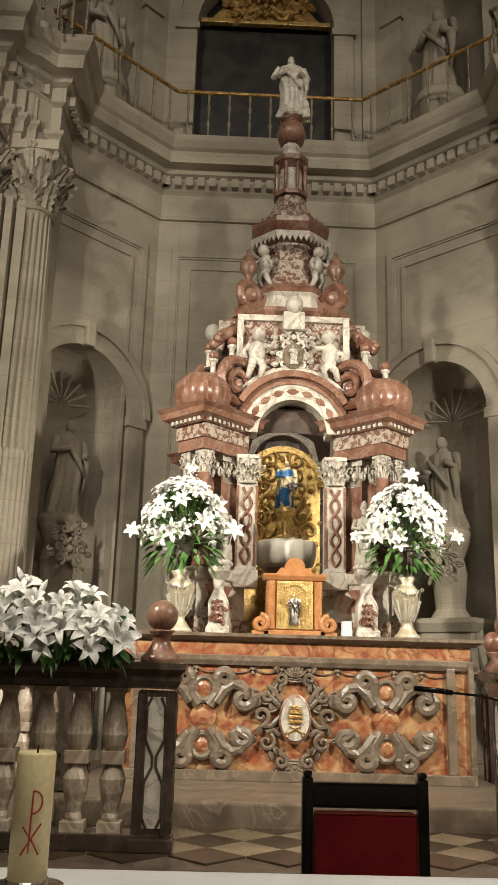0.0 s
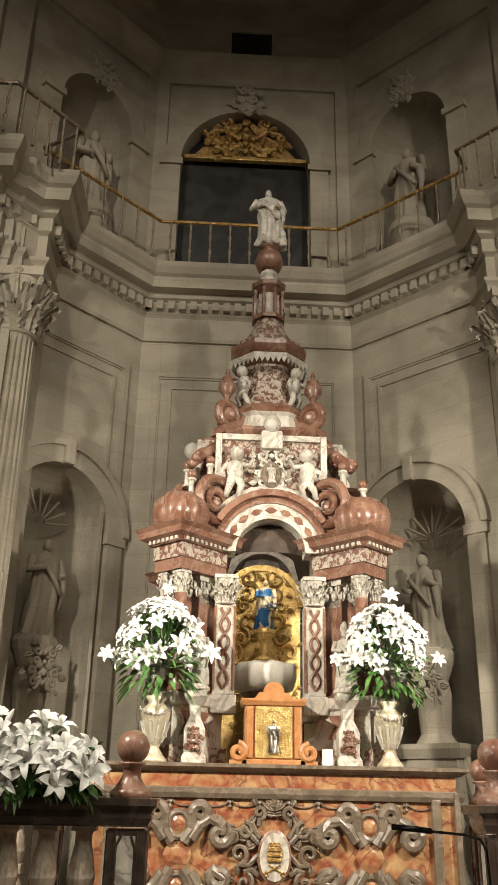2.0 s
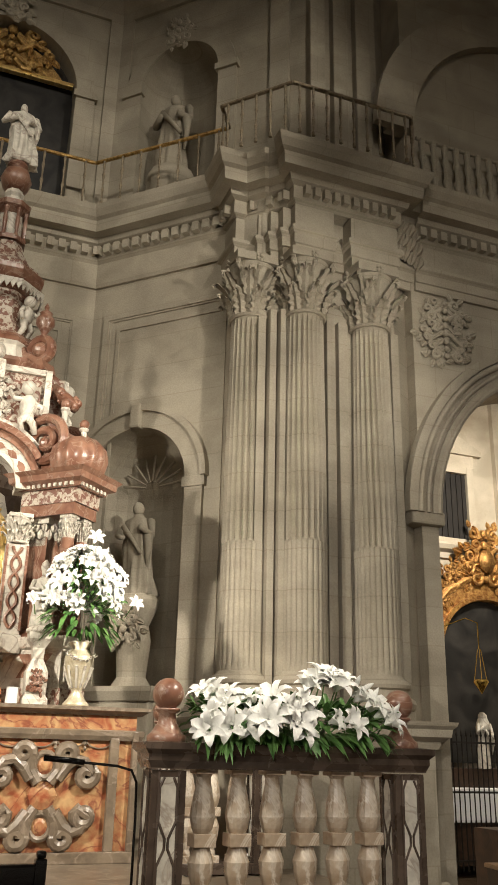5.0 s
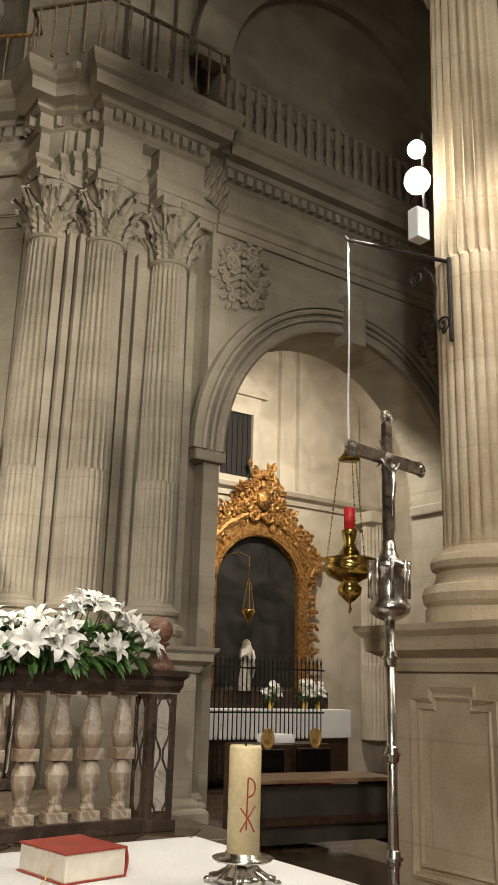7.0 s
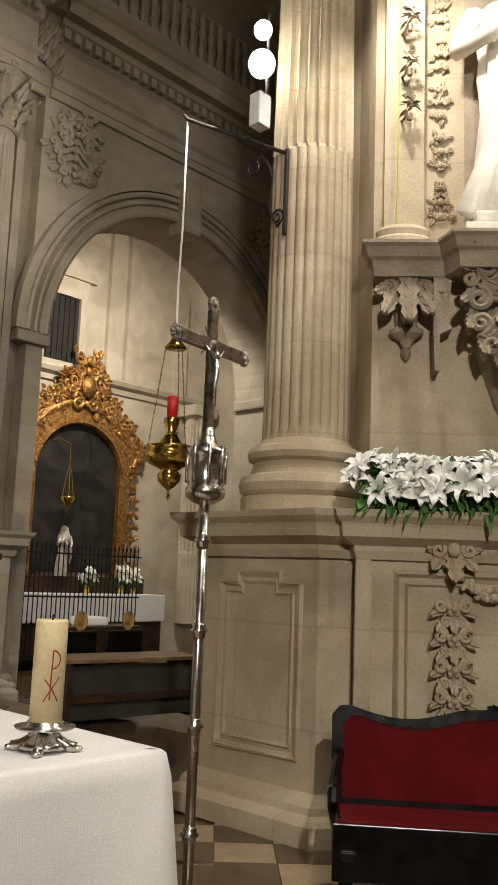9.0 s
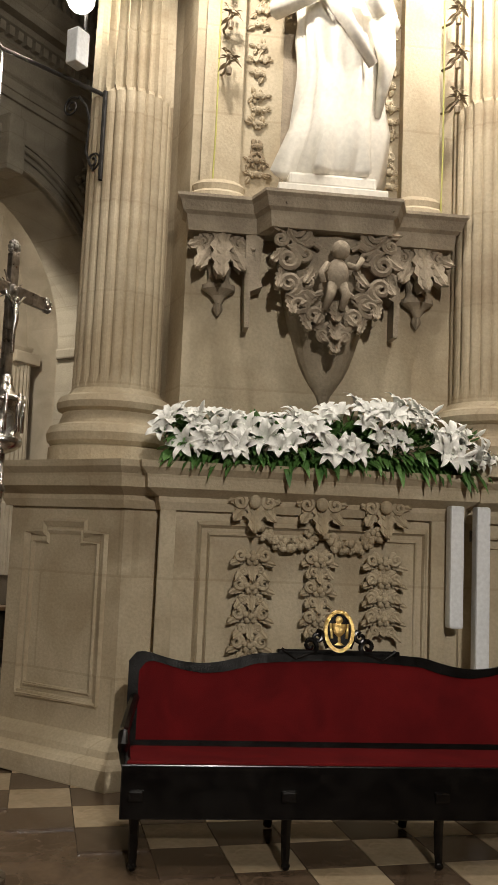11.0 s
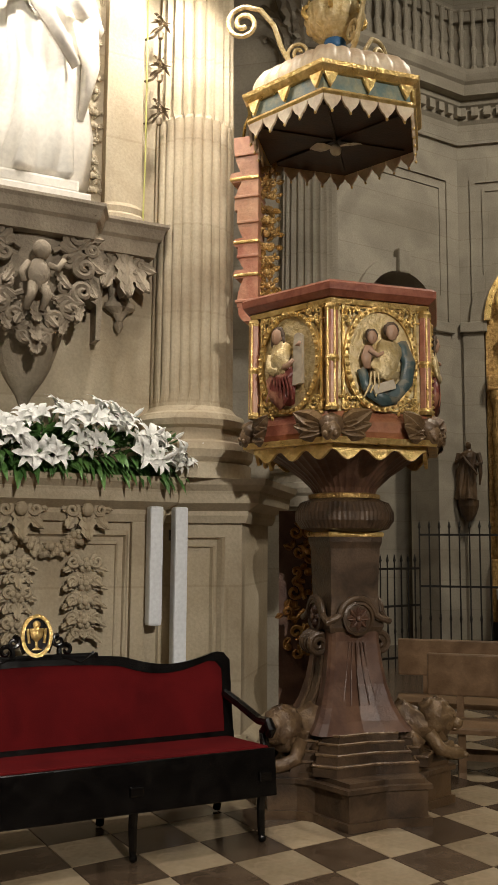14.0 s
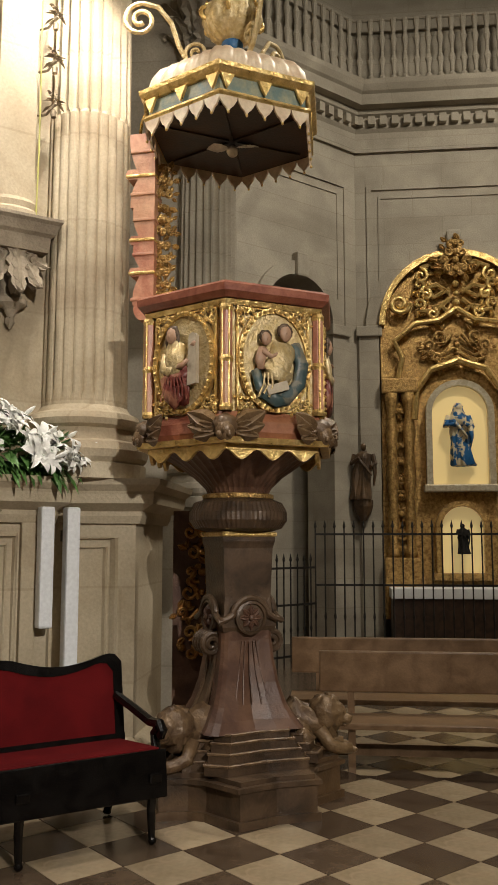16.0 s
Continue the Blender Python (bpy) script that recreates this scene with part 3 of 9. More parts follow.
# upper storey of the apse
UP = [(-4.13, 10.1), (-1.93, 12.3), (1.57, 12.3), (3.77, 10.1)]
upper = thing("wall_apse_upper", (0, 12.3, 9.4), "grey limestone upper apse wall with arched niches", "wall", kind="structure")
for k in range(3):
    p, q = UP[k], UP[k + 1]
    m = at_wall(p, q)
    w = (Vector(q) - Vector(p)).length
    bm = B()
    half, spring = (1.14, 12.0) if k == 1 else (0.72, 12.1)
    c = w / 2 + WCL if k == 1 else (w * 0.4 if k == 2 else w * 0.6)
    arch_wall(bm, w, 9.35, 16.5, c, half, 9.6, spring, 0.7, m)
    if k != 1:
        niche(bm, c, half, 9.6, spring, m @ Matrix.Translation((0, 0.1, 0)))
    part("wall_face", into(upper, bm), STONE, upper)
    bm = B()
    ring_slab(bm, arc(c, spring, half + 0.3, 180, 0), arc(c, spring, half, 180, 0), 0.08, m @ Matrix.Translation((0, -0.08, 0)))
    for s in (-1, 1):
        box(bm, c + s * (half + 0.16) - 0.16, c + s * (half + 0.16) + 0.16, -0.07, 0, 9.4, spring, m)
        box(bm, c + s * (half + 0.16) - 0.2, c + s * (half + 0.16) + 0.2, -0.12, 0, spring - 0.12, spring, m)
    for u in (0.08, w - 0.08):
        box(bm, u - 0.16, u + 0.16, -0.06, 0, 9.4, 14.0, m)
    part("archivolt", into(upper, bm), STONE, upper)
bm = B()
sweep(bm, UP, [(0, 13.75), (0.06, 13.75), (0.08, 13.9), (0.2, 14.05), (0.28, 14.2), (0.3, 14.3), (0, 14.3)])
part("cornice", into(upper, bm), STONE, upper)
tagged(part("floor_balcony", (lambda b: (prism(b, [(-4.08, 10.0), (-3.38, 10.0), (-1.63, 11.7), (1.27, 11.7), (3.02, 10.0), (3.72, 10.0), (4.02, 10.3), (1.72, 12.6), (-2.08, 12.6), (-4.38, 10.3)], 9.36, 9.43), b)[1])(B()), STONE), "stone balcony floor", "floor", kind="structure")

# far piers, with two engaged columns each
PIER = [(3.05, 11.0), (3.05, 10.0), (3.3, 9.72), (3.62, 9.6), (5.25, 9.6), (5.55, 9.8)]
for side in (1, -1):
    fx = (lambda pts: pts) if side == 1 else flip
    pier = thing("pier_far", (4.2 * side, 9.6, 0), "limestone pier with engaged fluted Corinthian columns", "pier", "presbytery piers", "structure")
    bm = B()
    prism(bm, fx(PIER + [(5.55, 11.4), (4.2, 11.4)]), 0, Z_ENT - 0.05)
    part("pier_core", into(pier, bm), STONE, pier)
    # narrow pilaster edges stepping between the columns
    for x0, x1, y in ((3.22, 3.33, 9.6), (3.36, 3.45, 9.53), (3.48, 3.56, 9.47), (4.16, 4.28, 9.5), (4.33, 4.46, 9.5), (5.14, 5.26, 9.52)):
        bm = B()
        box(bm, min(x0 * side, x1 * side), max(x0 * side, x1 * side), y, 9.9, Z_PED, Z_CAPB + 0.1, None, 0.008)
        part("pilaster_edge", into(pier, bm), STONE, pier)
    step_out = [(2.85, 10.9), (2.85, 9.7), (3.2, 9.4), (3.4, 9.08), (5.25, 9.08), (5.25, 9.4), (5.6, 9.5)]
    bm = B()
    prism(bm, fx(step_out + [(5.55, 10.7), (3.5, 11.2)]), 0, Z_PED)
    part("pedestal", into(pier, bm), STONE, pier)
    for prof, nm in ((PED_TOP, "pedestal_cornice"), (PED_FOOT, "pedestal_foot")):
        bm = B()
        sweep(bm, fx(step_out), prof)
        part(nm, into(pier, bm), STONE, pier)
    # the frieze breaks forward over each column, the cornice runs on above
    left_steps = [(3.035, 10.9), (3.035, 9.99), (3.3, 9.99), (3.3, 9.8), (3.42, 9.8), (3.42, 9.65), (3.54, 9.65), (3.54, 9.5), (3.66, 9.5), (3.66, 9.36)]
    ent_path = left_steps + [(4.13, 9.36), (4.13, 9.6), (4.5, 9.6), (4.5, 9.36), (5.12, 9.36), (5.12, 9.62), (5.6, 9.66)]
    bm = B()
    sweep(bm, fx(ent_path), [(u * 0.8, z) for u, z in ENTAB[:9]] + [(0, 8.6)])
    part("entablature", into(pier, bm), STONE, pier)
    bm = B()
    sweep(bm, fx([(3.035, 10.9), (3.035, 9.99), (3.18, 9.99), (3.36, 9.78), (3.42, 9.78), (3.6, 9.57), (3.66, 9.57), (3.66, 9.36), (5.12, 9.36), (5.12, 9.62), (5.6, 9.66)]), [(0.03, 8.61)] + [(u * 0.8, z) for u, z in ENTAB[9:-1]] + [(0.0, 9.4)])
    prism(bm, fx([(3.035, 10.9), (3.035, 9.99), (3.3, 9.9), (3.66, 9.5), (3.66, 9.362), (5.12, 9.362), (5.12, 9.62), (5.5, 9.66), (5.5, 10.9)]), 8.63, 9.39)
    part("cornice", into(pier, bm), STONE, pier)
    for cx, cy in ((3.83, 9.5), (4.80, 9.5), (3.2, 9.87)):
        column(cx * side, cy, 0.285, Z_PED, pier, STONE)
    d = dentils("dentil_row", fx([(3.035, 10.9), (3.035, 9.99), (3.3, 9.99), (3.42, 9.8), (3.54, 9.65), (3.66, 9.5), (3.66, 9.36), (5.12, 9.36)]), 8.7, 8.84, 0.1, 0.14, None, STONE, 0.1)
    d.data.transform(pier.matrix_world.inverted())
    d.parent = pier
    # carved corner piece where the cornice returns to the side arch
    bm = B()
    for k in range(5):
        for j in range(3):
            leaf_blob(bm, (0.02 + 0.11 * k, 8.35 + 0.24 * j - 0.05 * k), (0.3, 1), 0.26, Matrix.Translation((5.14 * side, 9.5, 0)) @ Matrix.Rotation(radians(0 if side > 0 else 180), 4, "Z"))
    part("corner_carving", into(pier, bm), STONE, pier, "carved leaf corner")
d = dentils("dentil_row", APSE, 8.7, 8.84, 0.1, 0.17, None, STONE, 0.1)
d.data.transform(apse.matrix_world.inverted())
d.parent = apse

# side walls beyond the far piers, with a great arch
for side in (1, -1):
    m = at_wall((5.55, 9.6), (12.0, 9.6)) if side == 1 else at_wall((-12.0, 9.6), (-5.55, 9.6))
    cx = 2.55 if side == 1 else 6.45 - 2.55
    wall = thing("wall_arch", (7.9 * side, 9.6, 0), "limestone wall with a great round arch to the side aisle", "wall", kind="structure")
    bm = B()
    arch_wall(bm, 6.45, 0, 16.5, cx, 2.3, 0, 4.55, 0.9, m, 32)
    part("wall_face", into(wall, bm), STONE, wall)
    bm = B()
    for r0, r1, d in ((2.72, 2.3, 0.08), (2.8, 2.68, 0.14), (2.44, 2.3, 0.12)):
        ring_slab(bm, arc(cx, 4.55, r0, 180, 0, 32), arc(cx, 4.55, r1, 180, 0, 32), d, m @ Matrix.Translation((0, -d, 0)))
    for r0, th in ((2.34, 0.035), (2.5, 0.028), (2.62, 0.045), (2.76, 0.03)):
        tube(bm, [(x, -0.09 - th * 0.5, z) for x, z in arc(cx, 4.55, r0, 180, 0, 40)], th, 8, m)
    box(bm, cx - 0.17, cx + 0.17, -0.3, 0.1, 6.65, 7.5, m, 0.05)
    for s in (-1, 1):
        box(bm, cx + s * 2.5 - 0.25, cx + s * 2.5 + 0.25, -0.1, 0.9, 4.4, 4.58, m, 0.03)
    part("archivolt", into(wall, bm), STONE, wall)
    bm = B()
    a, b = ((5.6, 9.6), (12, 9.6)) if side == 1 else ((-12, 9.6), (-5.6, 9.6))
    sweep(bm, [a, b], [(u * 0.8, z) for u, z in ENTAB])
    part("entablature", into(wall, bm), STONE, wall)
    d = dentils("dentil_row", [a, b], 8.7, 8.84, 0.1, 0.17, None, STONE, 0.1)
    d.data.transform(wall.matrix_world.inverted())
    d.parent = wall

# near piers: a splayed bay between two columns
BAY = [(4.6, 4.4), (3.9, 4.4), (3.9, 3.42), (4.1, 3.3), (4.02, 3.2), (5.18, 1.72), (5.32, 1.75), (5.42, 1.2), (6.3, 1.2), (6.3, 1.6)]
for side in (1, -1):
    fx = (lambda pts: pts) if side == 1 else flip
    pier = thing("pier_near", (4.8 * side, 3.2, 0), "warm limestone crossing pier with a splayed bay between columns", "pier", "crossing piers", "structure")
    bm = B()
    prism(bm, fx(BAY + [(6.3, 4.4)]), 0, Z_PED - 0.02)
    part("pedestal", into(pier, bm), STONE_WARM, pier)
    for prof, nm in ((PED_TOP, "pedestal_cornice"), (PED_FOOT, "pedestal_foot")):
        bm = B()
        sweep(bm, fx(BAY), prof)
        part(nm, into(pier, bm), STONE_WARM, pier)
    bm = B()
    prism(bm, fx([(4.7, 4.1), (4.42, 3.55), (4.22, 3.28), (5.38, 1.8), (5.8, 1.62), (6.3, 1.62), (6.3, 4.1)]), Z_PED - 0.03, 12.0)
    part("pier_core", into(pier, bm), STONE_WARM, pier)
    for cx, cy in ((4.22, 3.82), (5.5, 1.6)):
        column(cx * side, cy, 0.30, Z_PED, pier, STONE_WARM, 0.455)
    bm = B()
    sweep(bm, fx([(4.6, 4.2), (4.0, 4.2), (4.0, 3.5), (5.2, 1.6), (6.3, 1.35)]), ENTAB)
    part("entablature", into(pier, bm), STONE_WARM, pier)

# the walls that close the church
def closing(name, a, b, z1, t=0.4, material=STONE):
    m = at_wall(a, b)
    return tagged(part(name, boxed(0, (Vector(b) - Vector(a)).length, 0, t, -0.5, z1, m=m), material), "plain grey limestone church wall", "wall", kind="structure")


closing("wall_aisle_right", (4.6, 14.2), (13.4, 14.2), 16.5, material=AISLE_STONE)
closing("wall_aisle_right_end", (13.2, 14.4), (13.2, 9.9), 16.5, material=AISLE_STONE)
closing("wall_aisle_left", (-13.0, 14.2), (-4.6, 14.2), 16.5)
closing("wall_side_right", (12.0, 10.5), (12.0, 4.8), 16.5)
closing("wall_back", (14.4, -14), (-14.4, -14), 16.5)
closing("wall_left", (-14.4, -14), (-14.4, 14.6), 16.5)
tagged(part("ceiling", boxed(-15, 15, -14.5, 15, 16.4, 16.8), STONE), "plain grey stone vault", "ceiling", kind="structure")
# ---- makers of shapes that recur ----
def figure(bm, h, seed=0, at=(0, 0, 0), turn=0.0, mitre=False, arms=True, veil=False, wide=1.0, m=None):
    """A plain draped standing figure, one skin of folds with a head and two bent arms."""
    n = 56
    made = []
    prof = [(0.0, 0.17), (0.02, 0.19), (0.2, 0.165), (0.4, 0.15), (0.55, 0.155), (0.62, 0.145), (0.72, 0.155), (0.8, 0.14), (0.84, 0.07), (0.87, 0.05)]
    rings = []
    for t, r in prof:
        ring = []
        for i in range(n):
            a = 2 * math.pi * i / n
            fold = 1 + (0.17 * (1.05 - t) * (1 - 2 * abs(math.sin(a * 3.5 + seed + 2 * t)) ** 0.7) + 0.09 * (1.1 - t) * math.sin(a * 13 + 2 * seed - 6 * t) + 0.06 * math.sin(a * 2 + 9 * t + seed)) * (1 if t < 0.8 else 0.2)
            sway = 0.03 * h * math.sin(3.0 * t + seed)
            ring.append(bm.verts.new((r * wide * h * fold * math.cos(a) + sway, r * 0.72 * wide * h * fold * math.sin(a), t * h)))
        rings.append(ring)
    for a, b in zip(rings, rings[1:]):
        for i in range(n):
            bm.faces.new((a[i], a[(i + 1) % n], b[(i + 1) % n], b[i]))
    bm.faces.new(rings[0][::-1])
    bm.faces.new(rings[-1])
    made += [q for r in rings for q in r]
    sx = 0.03 * h * math.sin(2.6 + seed)
    made += ball(bm, (sx, -0.01 * h, 0.925 * h), 0.062 * h, (0.85, 0.95, 1.15), 12, 8)
    if veil:
        made += lathe(bm, [(0.15 * h, 0.62 * h), (0.13 * h, 0.8 * h), (0.085 * h, 0.9 * h), (0.08 * h, 0.95 * h), (0.04 * h, 1.0 * h)], 14, (sx, 0.025 * h, 0))
    if mitre:
        made += lathe(bm, [(0.055 * h, 0.95 * h), (0.075 * h, 1.02 * h), (0.06 * h, 1.1 * h), (0.01 * h, 1.16 * h)], 12, (sx, 0, 0), squash=(1, 0.6))
    if arms:
        s = math.sin(seed * 7)
        made += tube(bm, [(sx + 0.15 * h * wide, 0, 0.79 * h), (sx + 0.2 * h * wide, -0.04 * h, 0.62 * h), (sx + 0.1 * h, -0.15 * h, (0.62 + 0.08 * s) * h)], 0.052 * h, 8, None, 0.03 * h)
        made += tube(bm, [(sx - 0.15 * h * wide, 0, 0.79 * h), (sx - 0.21 * h * wide, -0.04 * h, 0.64 * h), (sx - 0.08 * h, -0.15 * h, (0.68 - 0.08 * s) * h)], 0.052 * h, 8, None, 0.03 * h)
        # a cloak edge falling from one arm
        made += tube(bm, [(sx + 0.17 * h * wide, -0.06 * h, 0.62 * h), (sx + 0.19 * h * wide, -0.07 * h, 0.45 * h), (sx + 0.16 * h * wide, -0.05 * h, 0.25 * h)], 0.05 * h, 8, None, 0.012 * h)
        made += tube(bm, [(sx - 0.1 * h, -0.12 * h, 0.72 * h), (sx + 0.03 * h, -0.14 * h, 0.56 * h), (sx + 0.13 * h, -0.12 * h, 0.42 * h)], 0.03 * h, 8, None, 0.02 * h)
    rough_up(made, 0.012 * h, 9 / h, seed)
    put(bm, made, (m if m is not None else Matrix()) @ Matrix.Translation(at) @ Matrix.Rotation(radians(turn), 4, "Z"))
    return made


def cherub(bm, h, at, side=1, m=None):
    """A small plump figure with bent limbs."""
    v = ball(bm, (0, 0, 0.5 * h), 0.16 * h, (1, 0.8, 1.4), 10, 8)
    v += ball(bm, (0.03 * h * side, -0.02 * h, 0.84 * h), 0.13 * h, (1, 1, 1.05), 10, 8)
    v += tube(bm, [(0.06 * h, 0, 0.36 * h), (0.12 * h * side, -0.05 * h, 0.2 * h), (0.06 * h * side, 0, 0.0)], 0.085 * h, 8, None, 0.045 * h)
    v += tube(bm, [(-0.06 * h, 0, 0.36 * h), (-0.1 * h * side, -0.04 * h, 0.18 * h), (-0.16 * h * side, 0.02 * h, 0.0)], 0.085 * h, 8, None, 0.045 * h)
    v += tube(bm, [(0.13 * h, 0, 0.64 * h), (0.26 * h * side, -0.04 * h, 0.6 * h), (0.34 * h * side, -0.02 * h, 0.74 * h)], 0.055 * h, 8, None, 0.04 * h)
    v += tube(bm, [(-0.13 * h, 0, 0.64 * h), (-0.24 * h * side, -0.04 * h, 0.5 * h), (-0.2 * h * side, -0.06 * h, 0.36 * h)], 0.055 * h, 8, None, 0.04 * h)
    put(bm, v, (m if m is not None else Matrix()) @ Matrix.Translation(at))
    return v


def scroll(bm, cx, cz, r, side, thick, m=None, up=1, turns=1.4, lead=None):
    """A carved volute; lead: a point where its stem begins."""
    pts = spiral(cx, cz, r, r * 0.15, side * turns, math.pi / 2 * up, 20)
    if lead is not None:
        q = Vector(pts[0])
        p = Vector((lead[0], 0, lead[1]))
        mid = (p + q) / 2 + Vector((0, 0, 0.25 * up * (q - p).length))
        pts = [p[:], ((p + mid) / 2)[:], mid[:]] + pts
    pts = [(x, -thick * (0.4 + 0.6 * i / len(pts)), z) for i, (x, y, z) in enumerate(pts)]
    return tube(bm, pts, thick, 6, m, thick * 0.6)


def foliage(bm, w, h, seed, thick, m, count=9, dense=1.0):
    """Symmetric carved scrollwork filling w by h round the origin in x and z."""
    rnd = random.Random(seed)
    for i in range(count):
        z = h * (i + 0.5) / count - h / 2
        room = w / 2 * (0.55 + 0.45 * math.sin(math.pi * (i + 0.7) / count))
        x = room * rnd.uniform(0.45, 0.85)
        r = rnd.uniform(0.5, 0.9) * min(w / 5, h / count * 0.9)
        up = rnd.choice((-1, 1))
        lz = z + rnd.uniform(-0.5, 0.5) * h / count
        for s in (-1, 1):
            scroll(bm, s * x, z, r, s * up, thick, m, up, 1.3, (s * 0.06 * w, lz))
            for k in range(int(3 * dense)):
                a = rnd.uniform(0, 2 * math.pi)
                leaf_blob(bm, (s * (x + r * math.cos(a)), z + r * math.sin(a)), (s * math.cos(a), math.sin(a)), thick * rnd.uniform(2.5, 4.5), m)
    for i in range(count):
        z = h * (i + 0.5) / count - h / 2
        ball(bm, (0, -thick, z), thick * rnd.uniform(1.0, 1.8), (1, 0.8, 1), 8, 6, m)


def acanthus(bm, x, z, ang, length, width, m, curl=0.35, lift=0.0):
    """A lobed carved leaf lying on the plane y = 0, its tip curling towards -y; ang from +x in degrees."""
    c, s = math.cos(radians(ang)), math.sin(radians(ang))
    rows = []
    for t, w in ((0, 0.5), (0.14, 0.85), (0.24, 0.6), (0.38, 1.0), (0.48, 0.66), (0.62, 0.92), (0.72, 0.58), (0.84, 0.7), (0.93, 0.5), (1.0, 0.34), (0.97, 0.2)):
        i = len(rows)
        out = lift + curl * length * t * t + (0.1 * length if i == 10 else 0.0)
        row = []
        for e, d in ((-1, None), (-1, 0.0), (-0.5, -0.04), (0, 0.1), (0.5, -0.04), (1, 0.0), (1, None)):
            u, v = length * t - abs(e) * 0.1 * length, e * w * width / 2 * (0.9 if d is None else 1.0)
            y = 0.012 if d is None else -(out * (1 - 0.25 * abs(e)) + d * width + 0.02 * length + 0.004)
            row.append(bm.verts.new(m @ Vector((x + u * c - v * s, y, z + u * s + v * c))))
        rows.append(row)
    for p, q in zip(rows, rows[1:]):
        for j in range(6):
            bm.faces.new((p[j], p[j + 1], q[j + 1], q[j]))
    bm.faces.new(rows[-1])


def garland(bm, x0, x1, z, sag, thick, m, n=26, seed=0):
    rnd = random.Random(seed)
    for i in range(n + 1):
        u = i / n
        x = x0 + (x1 - x0) * u
        zz = z - sag * (1 - (2 * u - 1) ** 2)
        for k in range(3):
            ball(bm, (x + rnd.uniform(-1, 1) * thick, -thick * rnd.uniform(0.3, 1.4), zz + rnd.uniform(-1, 1) * thick * 0.9), thick * rnd.uniform(0.4, 0.75), (1, 1, 1), 7, 5, m)


# lilies: one flower, one bud and one leaf mesh, shared by all bunches
def lily_mesh(name, open_to, seed):
    bm = B()
    rnd = random.Random(seed)
    for i in range(6):
        a = 2 * math.pi * i / 6 + rnd.uniform(-0.1, 0.1)
        wide = 0.021 if i % 2 else 0.028
        rot = Matrix.Rotation(a, 4, "Z")
        rows = []
        for u, w in ((0, 0.25), (0.25, 0.75), (0.5, 1.0), (0.75, 0.8), (0.92, 0.4), (1.0, 0.05)):
            out = 0.008 + open_to * 0.095 * u ** 1.3
            up = 0.085 * math.sin(1.75 * u) - open_to * 0.045 * max(0, u - 0.55) ** 1.2
            rows.append([bm.verts.new(rot @ Vector((out - 0.006 * abs(s), s * w * wide, up + 0.01 * abs(s) * w))) for s in (-1, 0, 1)])
        for p, q in zip(rows, rows[1:]):
            for j in range(2):
                bm.faces.new((p[j], p[j + 1], q[j + 1], q[j]))
    me = bpy.data.meshes.new(name)
    bm.to_mesh(me)
    bm.free()
    for f in me.polygons:
        f.use_smooth = True
    me.materials.append(PETAL)
    return me


LILIES = [lily_mesh("lily", 1.0, 1), lily_mesh("lily", 0.8, 2), lily_mesh("lily", 1.2, 3)]
bm = B()
lathe(bm, [(0.004, -0.01), (0.010, 0.01), (0.016, 0.045), (0.014, 0.075), (0.003, 0.105)], 8)
BUD = bpy.data.meshes.new("bud")
bm.to_mesh(BUD)
bm.free()
BUD.materials.append(PETAL)


def leaf(bm, at, d, length, width, droop, rnd):
    """One pointed leaf blade."""
    d = Vector(d).normalized()
    side = d.cross(Vector((0, 0, 1)))
    if side.length < 0.1:
        side = Vector((1, 0, 0))
    side = (Matrix.Rotation(rnd.uniform(-0.6, 0.6), 3, d) @ side.normalized())
    rows = []
    for u, w in ((0, 0.1), (0.3, 0.8), (0.6, 1.0), (0.85, 0.5), (1.0, 0.03)):
        p = Vector(at) + d * length * u + Vector((0, 0, -droop * u * u * length))
        rows.append([bm.verts.new(p + side * s * w * width + Vector((0, 0, 0.15 * width * abs(s)))) for s in (-1, 0, 1)])
    for p, q in zip(rows, rows[1:]):
        for j in range(2):
            bm.faces.new((p[j], p[j + 1], q[j + 1], q[j]))


